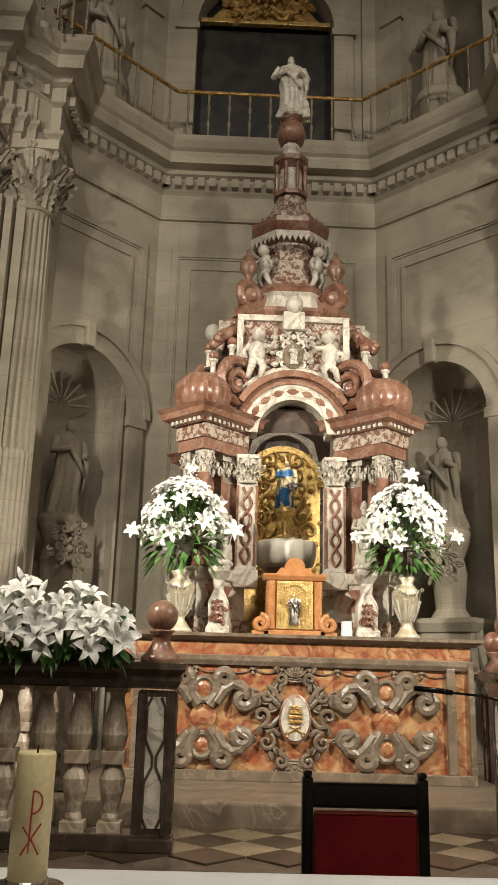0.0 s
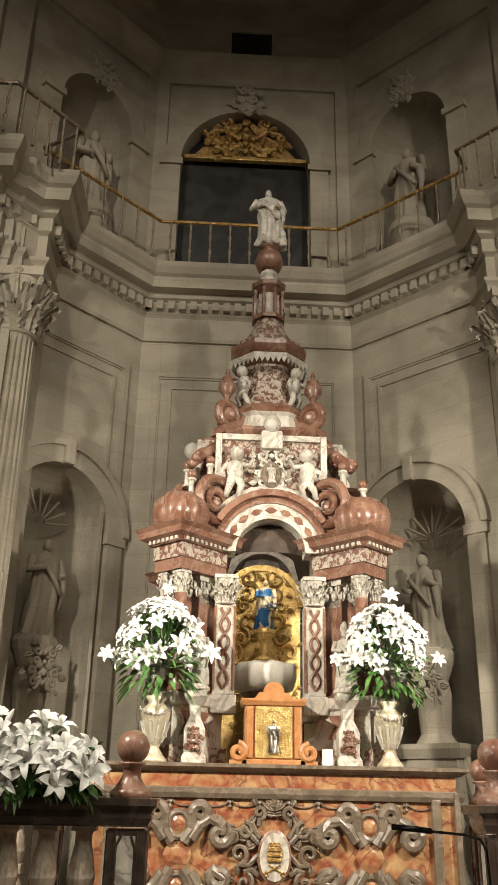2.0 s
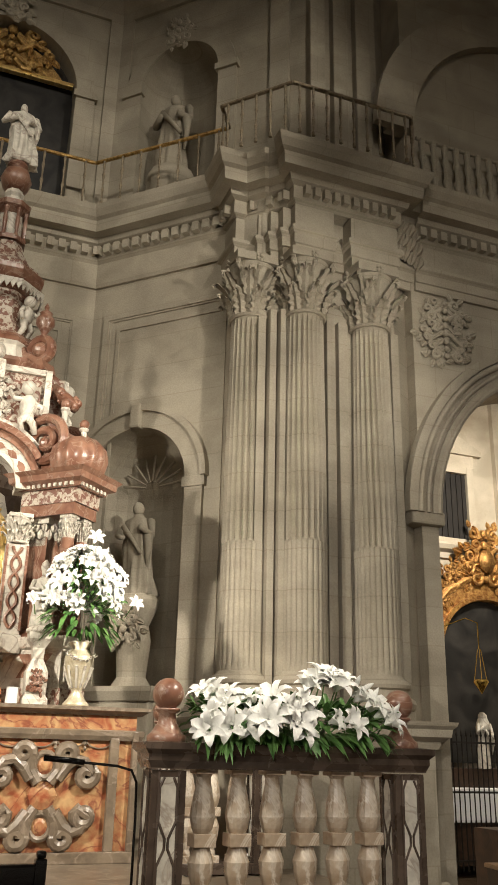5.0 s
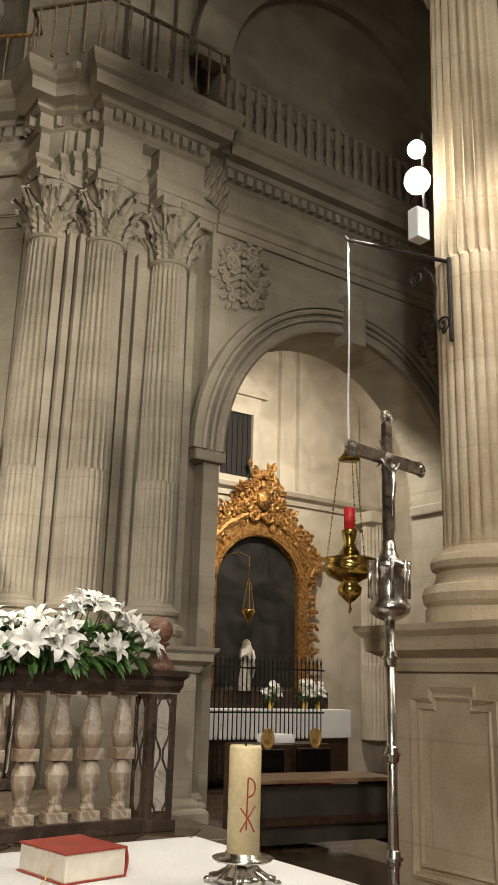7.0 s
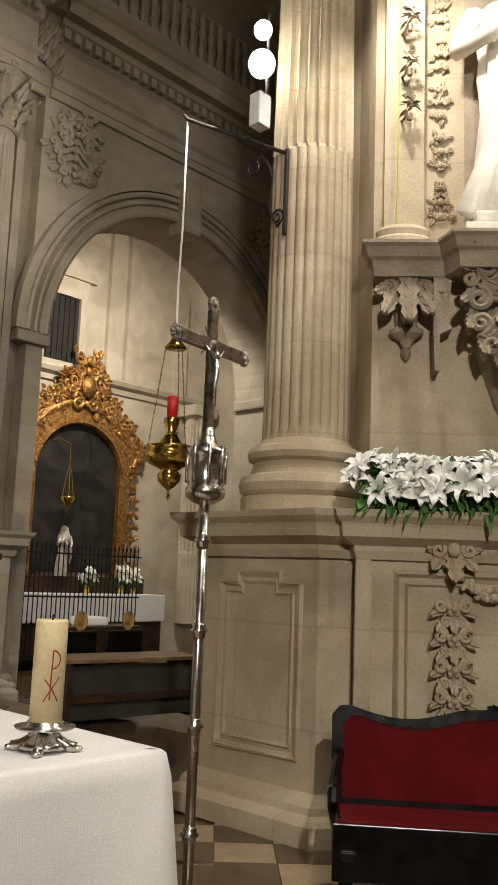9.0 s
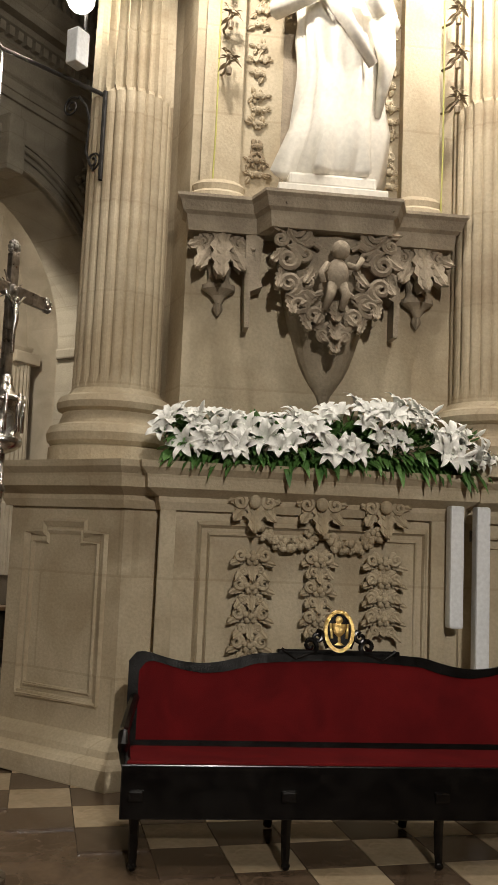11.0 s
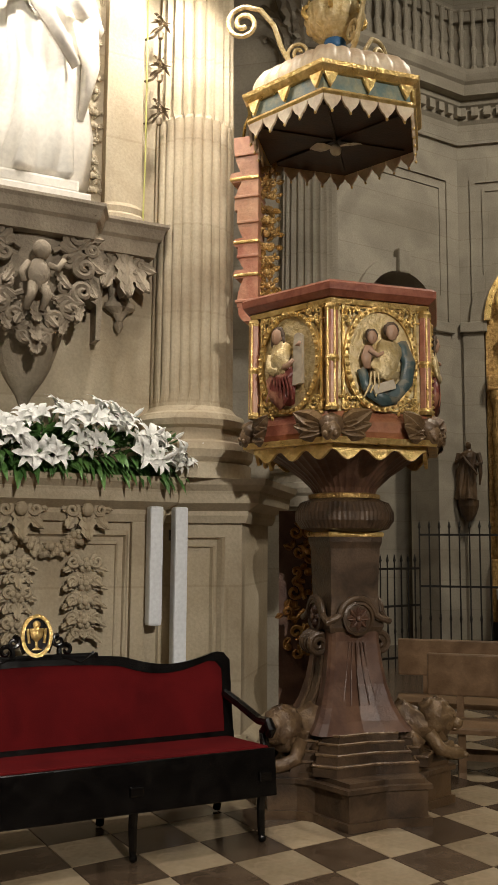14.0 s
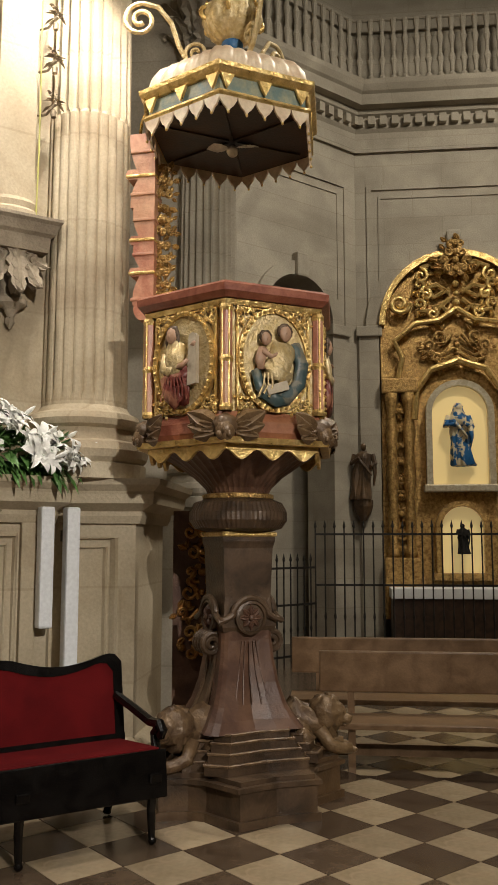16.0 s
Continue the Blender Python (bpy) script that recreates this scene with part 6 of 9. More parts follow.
tube(bm, [(0.0, 0.06, 0.045), (-0.006, 0.06, 0.044), (-0.03, 0.05, 0.012), (-0.045, 0.045, 0.003)], 0.002, 6)
part("ribbon", bm, GOLD, book, "narrow ribbon marker")

# ---- chair behind the table ----
chair = thing("celebrant_chair", (0, 4.45, 0.0), "dark wooden chair with red velvet back, seen behind the table", "chair")
for x in (-0.29, 0.24):
    bm = B()
    box(bm, x, x + 0.05, -0.04, 0.02, 0, 1.13, bevel=0.008)
    box(bm, x + 0.004, x + 0.046, -0.035, 0.015, 1.13, 1.16, bevel=0.012)
    part("back_post", bm, BLACK_WOOD, chair)
    part("front_leg", boxed(x, x + 0.05, -0.56, -0.5, 0, 0.44, bevel=0.008), BLACK_WOOD, chair)
part("top_rail", boxed(-0.25, 0.25, -0.035, 0.015, 1.0, 1.11, bevel=0.012), BLACK_WOOD, chair)
part("seat", boxed(-0.29, 0.29, -0.58, 0.0, 0.42, 0.5, bevel=0.02), VELVET, chair, "red velvet seat")
part("back_pad", boxed(-0.235, 0.235, -0.055, 0.03, 0.55, 0.985, bevel=0.02), VELVET, chair, "red velvet back pad")
bm = B()
for i in range(46):
    u = i / 45
    for x in (-0.232, 0.232):
        ball(bm, (x, -0.055, 0.55 + 0.43 * u), 0.005, (1, 1, 1), 5, 4)
    ball(bm, (-0.232 + 0.464 * u, -0.055, 0.98), 0.005, (1, 1, 1), 5, 4)
tagged(part("nails", bm, BRASS, chair, "row of brass nails"), kind="stuff")
mic = thing("microphone", (0.66, 4.4, 0.0), "slim black microphone on a bent stem", "microphone")
bm = B()
tube(bm, [(0, 0, 0), (0, 0, 1.3), (-0.005, 0, 1.44), (-0.03, 0, 1.49), (-0.1, 0, 1.508), (-0.28, 0, 1.522)], 0.006, 8)
lathe(bm, [(0.11, 0), (0.11, 0.02), (0.02, 0.04)], 20)
part("stand", bm, BLACK_WOOD, mic)
bm = B()
tube(bm, [(-0.25, 0, 1.52), (-0.3, 0, 1.526), (-0.43, 0, 1.536)], 0.013, 10)
part("capsule", bm, BLACK_WOOD, mic, "black microphone capsule", True)

# ---- splayed bay of the near pier ----
BAYF = at_wall((4.02, 3.2), (5.18, 1.72))
BAYU = at_wall((4.22, 3.28), (5.38, 1.8))


def V(bm, m=BAYF):
    put(bm, bm.verts, m)
    return bm


def stepped_panel(name, x0, x1, z0, z1, m, material, ears=True):
    """A raised frame of two mouldings with stepped corners."""
    bm = B()
    for o, t, d in ((0.0, 0.03, 0.03), (0.06, 0.018, 0.018)):
        a, b, c, e = x0 + o, x1 - o, z0 + o, z1 - o
        q = (b - a) * 0.24
        s = 0.07
        pts = [(a, c), (b, c), (b, e - s), (b - q, e - s), (b - q, e), (a + q, e), (a + q, e - s), (a, e - s)] if ears else [(a, c), (b, c), (b, e), (a, e)]
        tube(bm, [(x, 0.0, z) for x, z in pts + pts[:2]], d, 4)
    put(bm, bm.verts, m)
    return part(name, bm, material)


tagged(stepped_panel("pedestal_panel", 0.12, 0.8, 0.45, 1.56, at_wall((3.9, 4.36), (3.9, 3.42)), STONE_WARM), "raised stepped limestone panel frame on the pedestal", "panel", kind="structure")
tagged(stepped_panel("pedestal_panel", 0.22, 1.66, 0.5, 1.58, BAYF, STONE_WARM, False), "raised limestone panel frame behind the bench", "panel", kind="structure")
tagged(stepped_panel("pedestal_panel", 0.1, 0.42, 0.5, 1.56, at_wall((5.32, 1.75), (5.42, 1.2)), STONE_WARM, False), "raised limestone panel frame on the pedestal", "panel", kind="structure")
for u in (0.02, 1.74):
    tagged(part("pilaster_strip", V(boxed(u - 0.05, u + 0.05, -0.05, 0.01, 0.38, 1.66, bevel=0.008)), STONE_WARM), "narrow limestone pilaster strip", "pilaster", kind="structure")
# carved hangings on the dado
for u, zt, zb, sd in ((0.55, 1.8, 0.74, 3), (0.97, 1.8, 0.9, 4), (1.38, 1.8, 0.98, 5)):
    drop = thing("carved_drop", BAYF @ Vector((u, -0.02, zb)), "carved limestone fruit and leaf hanging on the wall", "carving", "carved hangings", "structure")
    bm = B()
    top = zt - zb - 0.02
    for s in (-1, 1):
        scroll(bm, s * 0.09, top - 0.05, 0.045, s, 0.02, Matrix.Translation((0, -0.03, 0)), 1, 1.4, (0, top - 0.04))
        acanthus(bm, s * 0.03, top - 0.04, -90 + s * 38, 0.17, 0.1, Matrix.Translation((0, -0.01, 0)), 0.4)
        acanthus(bm, s * 0.05, top - 0.02, -90 + s * 75, 0.12, 0.08, Matrix.Translation((0, -0.01, 0)), 0.4)
    acanthus(bm, 0, top - 0.03, -90, 0.22, 0.12, Matrix.Translation((0, -0.03, 0)), 0.45)
    ball(bm, (0, -0.07, top - 0.05), 0.04, (1, 0.9, 1.1), 10, 8)
    put(bm, bm.verts, drop.matrix_world.inverted() @ BAYF @ Matrix.Translation((u, -0.03, zb)))
    part("capital_mask", bm, STONE_WARM, drop)
    bm = B()
    hh = zt - zb - 0.36
    wide = 1.0 if u != 0.97 else 0.72
    tiers = 4 if u != 0.97 else 3
    deep = Matrix.Translation((0, -0.03, 0))
    for i in range(tiers):
        zz = hh * (1 - i / tiers)
        for s in (-1, 1):
            scroll(bm, s * 0.075 * wide, zz - 0.035, 0.042, s, 0.017, deep, 1, 1.6, (s * 0.015, zz - 0.09))
            scroll(bm, s * 0.05 * wide, zz - 0.13, 0.03, -s, 0.014, deep, -1, 1.5, (s * 0.01, zz - 0.08))
            acanthus(bm, s * 0.05, zz - 0.06, -90 + s * 70, 0.1 * wide, 0.06, Matrix.Translation((0, -0.012, 0)), 0.6)
            acanthus(bm, s * 0.03, zz - 0.1, -90 + s * 40, 0.12 * wide, 0.06, Matrix.Translation((0, -0.015, 0)), 0.6)
        for k in range(5):
            t = 2 * math.pi * (k + 0.25) / 5
            ball(bm, (0.03 * math.cos(t), -0.06, zz - 0.055 + 0.03 * math.sin(t)), 0.02, (1, 0.8, 1), 8, 6)
        ball(bm, (0, -0.08, zz - 0.055), 0.02, (1, 0.9, 1), 8, 6)
        acanthus(bm, 0, zz - 0.09, -90, hh / tiers * 0.62, 0.07, Matrix.Translation((0, -0.04, 0)), 0.55)
    acanthus(bm, 0, 0.03, -90, 0.1, 0.06, Matrix.Translation((0, -0.01, 0)), 0.3)
    put(bm, bm.verts, drop.matrix_world.inverted() @ BAYF @ Matrix.Translation((u, -0.03, zb)))
    part("leaf_cluster", bm, STONE_WARM, drop)
for a, b, sd in ((0.6, 0.96, 1), (0.98, 1.34, 2)):
    bm = B()
    garland(bm, a, b, 1.56, 0.09, 0.035, Matrix.Translation((0, -0.03, 0)), 26, sd)
    tagged(part("carved_garland", V(bm), STONE_WARM), "carved limestone garland between the hangings", "carving", "carved garlands", "structure")
# shelf with its brackets
shelf = thing("statue_shelf", BAYU @ Vector((0.9, 0, 3.4)), "dark moulded stone shelf carrying the marble statue", "shelf", kind="structure")


def S(bm, m=BAYU):
    put(bm, bm.verts, shelf.matrix_world.inverted() @ m)
    return bm


bm = B()
sweep(bm, [(0.0, 0.0), (0.0, -0.16), (0.45, -0.16), (0.52, -0.34), (1.3, -0.34), (1.37, -0.16), (1.78, -0.16), (1.78, 0)], [(-0.1, 3.48), (0.0, 3.48), (0.015, 3.58), (0.04, 3.6), (0.06, 3.66), (0.08, 3.68), (0.08, 3.7), (-0.1, 3.7)])
prism(bm, [(0.0, 0.0), (0.0, -0.14), (0.45, -0.14), (0.52, -0.32), (1.3, -0.32), (1.37, -0.14), (1.78, -0.14), (1.78, 0)], 3.5, 3.69)
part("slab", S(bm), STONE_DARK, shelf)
for u in (0.22, 1.57):
    bm = B()
    mb = Matrix.Translation((u, -0.1, 0))
    for s in (-1, 1):
        acanthus(bm, s * 0.04, 3.48, -90 + s * 24, 0.3, 0.14, mb, 0.3)
        acanthus(bm, s * 0.08, 3.46, -90 + s * 58, 0.17, 0.1, mb, 0.35)
        scroll(bm, s * 0.12, 3.42, 0.045, s, 0.018, mb, 1, 1.4, (s * 0.02, 3.46))
    acanthus(bm, 0, 3.49, -90, 0.36, 0.15, mb @ Matrix.Translation((0, -0.03, 0)), 0.42)
    lathe(bm, [(0.02, 0), (0.05, 0.05), (0.11, 0.09), (0.11, 0.12)], 16, (u, -0.05, 3.03), squash=(1, 0.7))
    leaf_blob(bm, (u, 3.05), (0, -1), 0.1, Matrix.Translation((0, -0.04, 0)))
    lathe(bm, [(0.1, 3.12), (0.07, 3.2), (0.09, 3.35), (0.13, 3.5)], 16, (u, -0.03, 0), squash=(1, 0.75))
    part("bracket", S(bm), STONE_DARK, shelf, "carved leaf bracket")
for u in (0.42, 1.38):
    bm = B()
    slab(bm, [(-0.04, 3.5), (0.08, 3.5), (0.05, 3.2), (0.08, 3.14), (0.0, 3.1), (0.0, 2.86), (-0.03, 2.86), (-0.04, 3.12)] if u < 1 else [(0.04, 3.5), (-0.08, 3.5), (-0.05, 3.2), (-0.08, 3.14), (0.0, 3.1), (0.0, 2.86), (0.03, 2.86), (0.04, 3.12)], 0.16, Matrix.Translation((u, -0.15, 0)))
    part("corbel_strip", S(bm), STONE_DARK, shelf)
bm = B()
mm = Matrix.Translation((0.95, -0.27, 3.16))
for s in (-1, 1):
    # paired ribbon scrolls round a heart-shaped outline
    for cx, cz, r, way, up, th in ((0.11, 0.39, 0.07, 1, 1, 0.026), (0.25, 0.33, 0.085, -1, -1, 0.03), (0.36, 0.26, 0.05, 1, 1, 0.022), (0.31, 0.13, 0.075, 1, 1, 0.03), (0.2, 0.17, 0.055, -1, 1, 0.022),
                                   (0.3, -0.03, 0.07, -1, -1, 0.028), (0.18, -0.02, 0.05, 1, -1, 0.022), (0.23, -0.16, 0.065, 1, 1, 0.027), (0.13, -0.23, 0.06, -1, -1, 0.025), (0.07, -0.35, 0.05, 1, 1, 0.022)):
        scroll(bm, s * cx, cz, r, s * way, th, mm, up, 1.6, (s * max(0.03, cx - 0.1), cz + 0.05 * up))
    for ax, az, ang, ln, wd in ((0.04, 0.42, 35, 0.2, 0.1), (0.16, 0.42, 12, 0.2, 0.09), (0.3, 0.36, -20, 0.13, 0.08), (0.33, 0.2, -48, 0.15, 0.08), (0.24, 0.24, 40, 0.12, 0.07), (0.34, 0.06, -75, 0.15, 0.08),
                                (0.14, 0.08, -60, 0.14, 0.07), (0.29, -0.1, -100, 0.15, 0.08), (0.13, -0.1, -40, 0.13, 0.07), (0.2, -0.22, -110, 0.13, 0.07), (0.06, -0.16, -62, 0.16, 0.08), (0.1, -0.3, -120, 0.12, 0.07)):
        acanthus(bm, s * ax, az, ang if s > 0 else 180 - ang, ln, wd, mm @ Matrix.Translation((0, 0.01, 0)), 0.5, 0.02)
for k in range(7):
    t = math.pi * (k + 0.5) / 7
    leaf_blob(bm, (0.0, 0.44), (math.cos(t), math.sin(t)), 0.13, mm @ Matrix.Translation((0, -0.05, 0)))
for az, ln in ((-0.14, 0.15), (-0.26, 0.15), (-0.36, 0.13)):
    acanthus(bm, 0, az, -90, ln, 0.1, mm @ Matrix.Translation((0, -0.05, 0)), 0.5)
lathe(bm, [(0.02, 2.38), (0.05, 2.46), (0.13, 2.58), (0.17, 2.66), (0.2, 2.75), (0.28, 3.0), (0.34, 3.3), (0.36, 3.5)], 20, (0.95, 0.0, 0), squash=(1, 0.75))
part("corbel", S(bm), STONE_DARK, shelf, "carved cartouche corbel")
bm = B()
cherub(bm, 0.46, (0.95, -0.36, 2.96), 1)
part("corbel_figure", S(bm), STONE_DARK, shelf, "small carved figure", True)
# statue and its plinth
bm = B()
box(bm, 0.55, 1.27, -0.36, 0.1, 3.7, 3.77, None, 0.01)
box(bm, 0.62, 1.2, -0.33, 0.08, 3.77, 3.86, None, 0.02)
tagged(part("statue_plinth", V(bm, BAYU), STATUE_MARBLE), "moulded white marble plinth on the shelf", "plinth")
bm = B()
figure(bm, 1.85, 0.4, (0.91, -0.12, 3.86), wide=1.0, m=BAYU)
tagged(part("marble_statue", bm, STATUE_MARBLE, smooth=True), "life-size white marble statue in a draped cloak", "statue")
# flat pilasters, carved strips beside the statue
for u in (0.19, 1.56):
    pil = thing("bay_pilaster", BAYU @ Vector((u, 0, 3.7)), "pale limestone pilaster beside the statue", "pilaster", "bay pilasters", "structure")
    bm = B()
    box(bm, -0.13, 0.13, -0.1, 0.02, 0, 4.0)
    put(bm, bm.verts, pil.matrix_world.inverted() @ BAYU @ Matrix.Translation((u, 0, 3.7)))
    part("shaft", bm, STONE_WARM, pil)
    bm = B()
    lathe(bm, [(0.2, 0), (0.2, 0.06), (0.17, 0.08), (0.18, 0.12), (0.15, 0.15)], 20, (0, -0.04, 0), squash=(1, 0.6))
    put(bm, bm.verts, pil.matrix_world.inverted() @ BAYU @ Matrix.Translation((u, 0, 3.7)))
    part("pilaster_base", bm, STONE_WARM, pil)
for u in (0.44, 1.36):
    bm = B()
    for i in range(6):
        foliage(bm, 0.12, 0.3, 30 + i, 0.014, Matrix.Translation((u, -0.01, 4.05 + 0.36 * i)), 3, 1.3)
    tagged(part("carved_strip", V(bm, BAYU), STONE_WARM), "strip of carved limestone leaves", "carving", "carved strips", "structure")
# flat sheet in the shelf's darker colour, just proud of the wall
tagged(part("statue_back_sheet", V(boxed(0.6, 1.22, -0.004, 0.02, 3.7, 7.5), BAYU), STONE_DARK), "thin darker sheet on the wall behind the statue", "wall", kind="structure")
# sconces with cables
for u, z in ((0.16, 4.66), (1.72, 4.55)):
    sc = thing("wall_sconce", BAYU @ Vector((u, -0.14, z - 0.15)), "dark wrought-iron floral wall sconce", "sconce", "wall sconces")
    for k in range(3):
        bm = B()
        tube(bm, [(0, 0.1, 0.1 + k * 0.32), (0.02, -0.02, 0.06 + k * 0.32), (0.06, -0.08, 0.12 + k * 0.32)], 0.01, 6)
        for i in range(18):
            a = i * 0.7
            leaf(bm, (0.05 + 0.02 * math.sin(i * 1.9), -0.08, 0.1 + 0.03 * (i % 4) + k * 0.32), (math.cos(a), math.sin(a) * 0.6, 0.4 + 0.6 * math.cos(i * 2.3)), 0.075, 0.011, 0.5, rnd)
        lathe(bm, [(0.018, 0), (0.022, 0.04), (0.014, 0.055)], 12, (0.05, -0.08, 0.02 + k * 0.32))
        put(bm, bm.verts, sc.matrix_world.inverted() @ BAYU @ Matrix.Translation((u, -0.14, z - 0.15)))
        part("branch", bm, BRONZE, sc, "leafy metal branch")
    bm = B()
    tube(bm, [(u - 0.02, -0.12, 3.72), (u - 0.01, -0.115, 4.2), (u - 0.02, -0.12, 7.0)], 0.006, 6)
    tagged(part("cable", V(bm, BAYU), CABLE), "thin yellow-green cable run up the wall", "cable", "lamp cables")
# loudspeaker columns
for u, z0, z1, off in ((1.82, 1.0, 1.76, 0.12), (1.99, 0.3, 1.76, 0.12)):
    sp = thing("column_speaker", BAYF @ Vector((u, -off, z0)), "slim white column loudspeaker hung on the wall", "loudspeaker", "column loudspeakers", turn=math.degrees(math.atan2(-0.787, 0.617)))
    part("case", boxed(-0.045, 0.045, -0.05, 0.05, 0, z1 - z0, bevel=0.018), PLASTIC, sp)
    part("bracket", boxed(-0.015, 0.015, 0.04, 0.16, (z1 - z0) * 0.85, (z1 - z0) * 0.9), IRON, sp)
# flowers on the ledge
fl = BAYF @ Vector((0.98, -0.03, 1.955))
rnd = random.Random(77)
planter("flower_arrangement", fl, 2.05, 0.2, 0.36, 84, math.degrees(math.atan2(-0.787, 0.617)), rnd, "long arrangement of white lilies on the stone ledge", 1.02)

# ---- long bench with red upholstery ----
sofa = thing("settee", BAYF @ Vector((0.97, -1.25, 0)), "long black settee with red velvet seat and back", "settee", turn=math.degrees(math.atan2(-0.787, 0.617)))
SW = 1.13


def crest(u):
    """The wavy upper edge of the back."""
    a = abs(u) / SW
    return 0.90 - 0.055 * math.sin(math.pi * min(1, max(0, (a - 0.42) / 0.5))) * (1 if a < 0.92 else 0.7) - 0.05 * max(0.0, (a - 0.95) / 0.05) ** 2 + (0.0 if a > 0.42 else 0.02 * math.cos(math.pi * a / 0.84))


us = [-SW + 2 * SW * i / 60 for i in range(61)]
lean = Matrix.Translation((0, 0.48, 0.38)) @ Matrix.Rotation(radians(-9), 4, "X") @ Matrix.Translation((0, 0, -0.38))
bm = B()
ring_slab(bm, [(-SW, 0.36)] + [(u, crest(u)) for u in us] + [(SW, 0.36)], [(-SW + 0.055, 0.36)] + [(u * (SW - 0.055) / SW, crest(u) - 0.05) for u in us] + [(SW - 0.055, 0.36)], 0.06, lean)
box(bm, -SW, SW, -0.006, 0.06, 0.32, 0.455, lean)
part("back_frame", bm, BLACK_WOOD, sofa, "black lacquered wavy frame")
bm = B()
slab(bm, [(-SW + 0.055, 0.37)] + [(u * (SW - 0.055) / SW, crest(u) - 0.05) for u in us] + [(SW - 0.055, 0.37)], 0.04, lean @ Matrix.Translation((0, 0.005, 0)))
part("back_pad", bm, VELVET, sofa, "red velvet back")
bm = B()
tilt = Matrix.Translation((0, -0.03, 0.47)) @ Matrix.Rotation(radians(-5.5), 4, "X")
box(bm, -SW + 0.02, SW - 0.02, 0.016, 0.53, -0.05, 0.006, tilt, 0.018)
part("seat_pad", bm, VELVET, sofa, "red velvet seat")
bm = B()
box(bm, -SW, SW, -0.01, 0.016, -0.24, -0.003, tilt, 0.006)
box(bm, -SW, SW, 0.012, 0.53, -0.13, -0.046, tilt)
part("seat_rail", bm, BLACK_WOOD, sofa)
for u in (-1.06, -0.36, 0.37, 1.06):
    bm = B()
    tube(bm, [(u, 0.0, 0.42), (u, -0.035, 0.33), (u, -0.01, 0.16), (u, -0.02, 0.05), (u, -0.03, 0.015)], 0.03, 8, None, 0.016)
    ball(bm, (u, -0.03, 0.02), 0.022, (1, 1, 0.9), 8, 6)
    box(bm, u - 0.035, u + 0.035, -0.072, -0.03, 0.31, 0.36, None, 0.008)
    part("leg", bm, BLACK_WOOD, sofa)
    bm = B()
    tube(bm, [(u, 0.46, 0.34), (u, 0.52, 0.12), (u, 0.56, 0.01)], 0.024, 8)
    part("back_leg", bm, BLACK_WOOD, sofa)
for s in (-1, 1):
    bm = B()
    tube(bm, [(s * 1.09, 0.52, 0.66), (s * 1.11, 0.35, 0.62), (s * 1.13, 0.15, 0.57), (s * 1.13, 0.04, 0.58), (s * 1.13, 0.0, 0.55), (s * 1.13, 0.03, 0.52)], 0.026, 8)
    tube(bm, [(s * 1.13, 0.05, 0.56), (s * 1.125, 0.09, 0.52), (s * 1.12, 0.07, 0.47), (s * 1.1, 0.02, 0.42)], 0.026, 8)
    part("arm", bm, BLACK_WOOD, sofa, "scrolled black arm")
bm = B()
for s in (-1, 1):
    scroll(bm, s * 0.16, 0.95, 0.045, -s, 0.016, lean @ Matrix.Translation((0, 0.02, 0)), -1, 1.3, (s * 0.32, 0.925))
    scroll(bm, s * 0.12, 1.0, 0.035, s, 0.014, lean @ Matrix.Translation((0, 0.02, 0)), 1, 1.3, (s * 0.06, 0.94))
box(bm, -0.34, 0.34, 0.0, 0.05, 0.89, 0.93, lean, 0.01)
part("crest_carving", bm, BLACK_WOOD, sofa, "carved black scroll crest")
bm = B()
ring = [(0.085 * math.cos(t), 1.03 + 0.115 * math.sin(t)) for t in [2 * math.pi * i / 28 for i in range(29)]]
ring2 = [(0.066 * math.cos(t), 1.03 + 0.094 * math.sin(t)) for t in [2 * math.pi * i / 28 for i in range(29)]]
ring_slab(bm, ring, ring2, 0.03, lean @ Matrix.Translation((0, -0.01, 0)))
med = part("medallion_rim", bm, GOLD, sofa, "gilt oval rim")
bm = B()
slab(bm, ring2[:-1], 0.012, lean @ Matrix.Translation((0, 0.006, 0)))
part("medallion_field", bm, BLACK_WOOD, med)
bm = B()
lathe(bm, [(0.03, 0.955), (0.008, 0.97), (0.008, 1.0), (0.03, 1.02), (0.04, 1.06), (0.04, 1.07)], 14, (0, 0.002, 0), m=lean, squash=(1, 0.3))
ball(bm, (0, 0.0, 1.09), 0.022, (1, 0.3, 1), 10, 8, lean)
for s in (-1, 1):
    tube(bm, [(s * 0.05, 0.0, 1.07), (s * 0.045, 0, 1.03), (s * 0.04, 0, 0.99)], 0.008, 6, lean)
part("medallion_emblem", bm, GOLD, med, "gilt chalice emblem")

# ---- processional cross ----
cross = thing("processional_cross", (2.42, 2.93, 0.0), "tarnished silver processional cross on a tall jointed staff", "cross", turn=9)
bm = B()
lathe(bm, [(0.15, 0), (0.15, 0.03), (0.05, 0.06), (0.035, 0.1)], 20)
part("foot", bm, DARK_SILVER, cross)
bm = B()
tube(bm, [(0, 0, 0.08), (0, 0, 1.95)], 0.023, 16)
part("staff", bm, SILVER, cross, "silver staff", True)
for z in (0.42, 0.87, 1.28, 1.68):
    bm = B()
    lathe(bm, [(0.024, -0.035), (0.032, -0.025), (0.03, -0.012), (0.043, 0), (0.03, 0.012), (0.032, 0.025), (0.024, 0.035)], 16, (0, 0, z))
    part("knop", bm, SILVER, cross, "ringed silver knop", True)
bm = B()
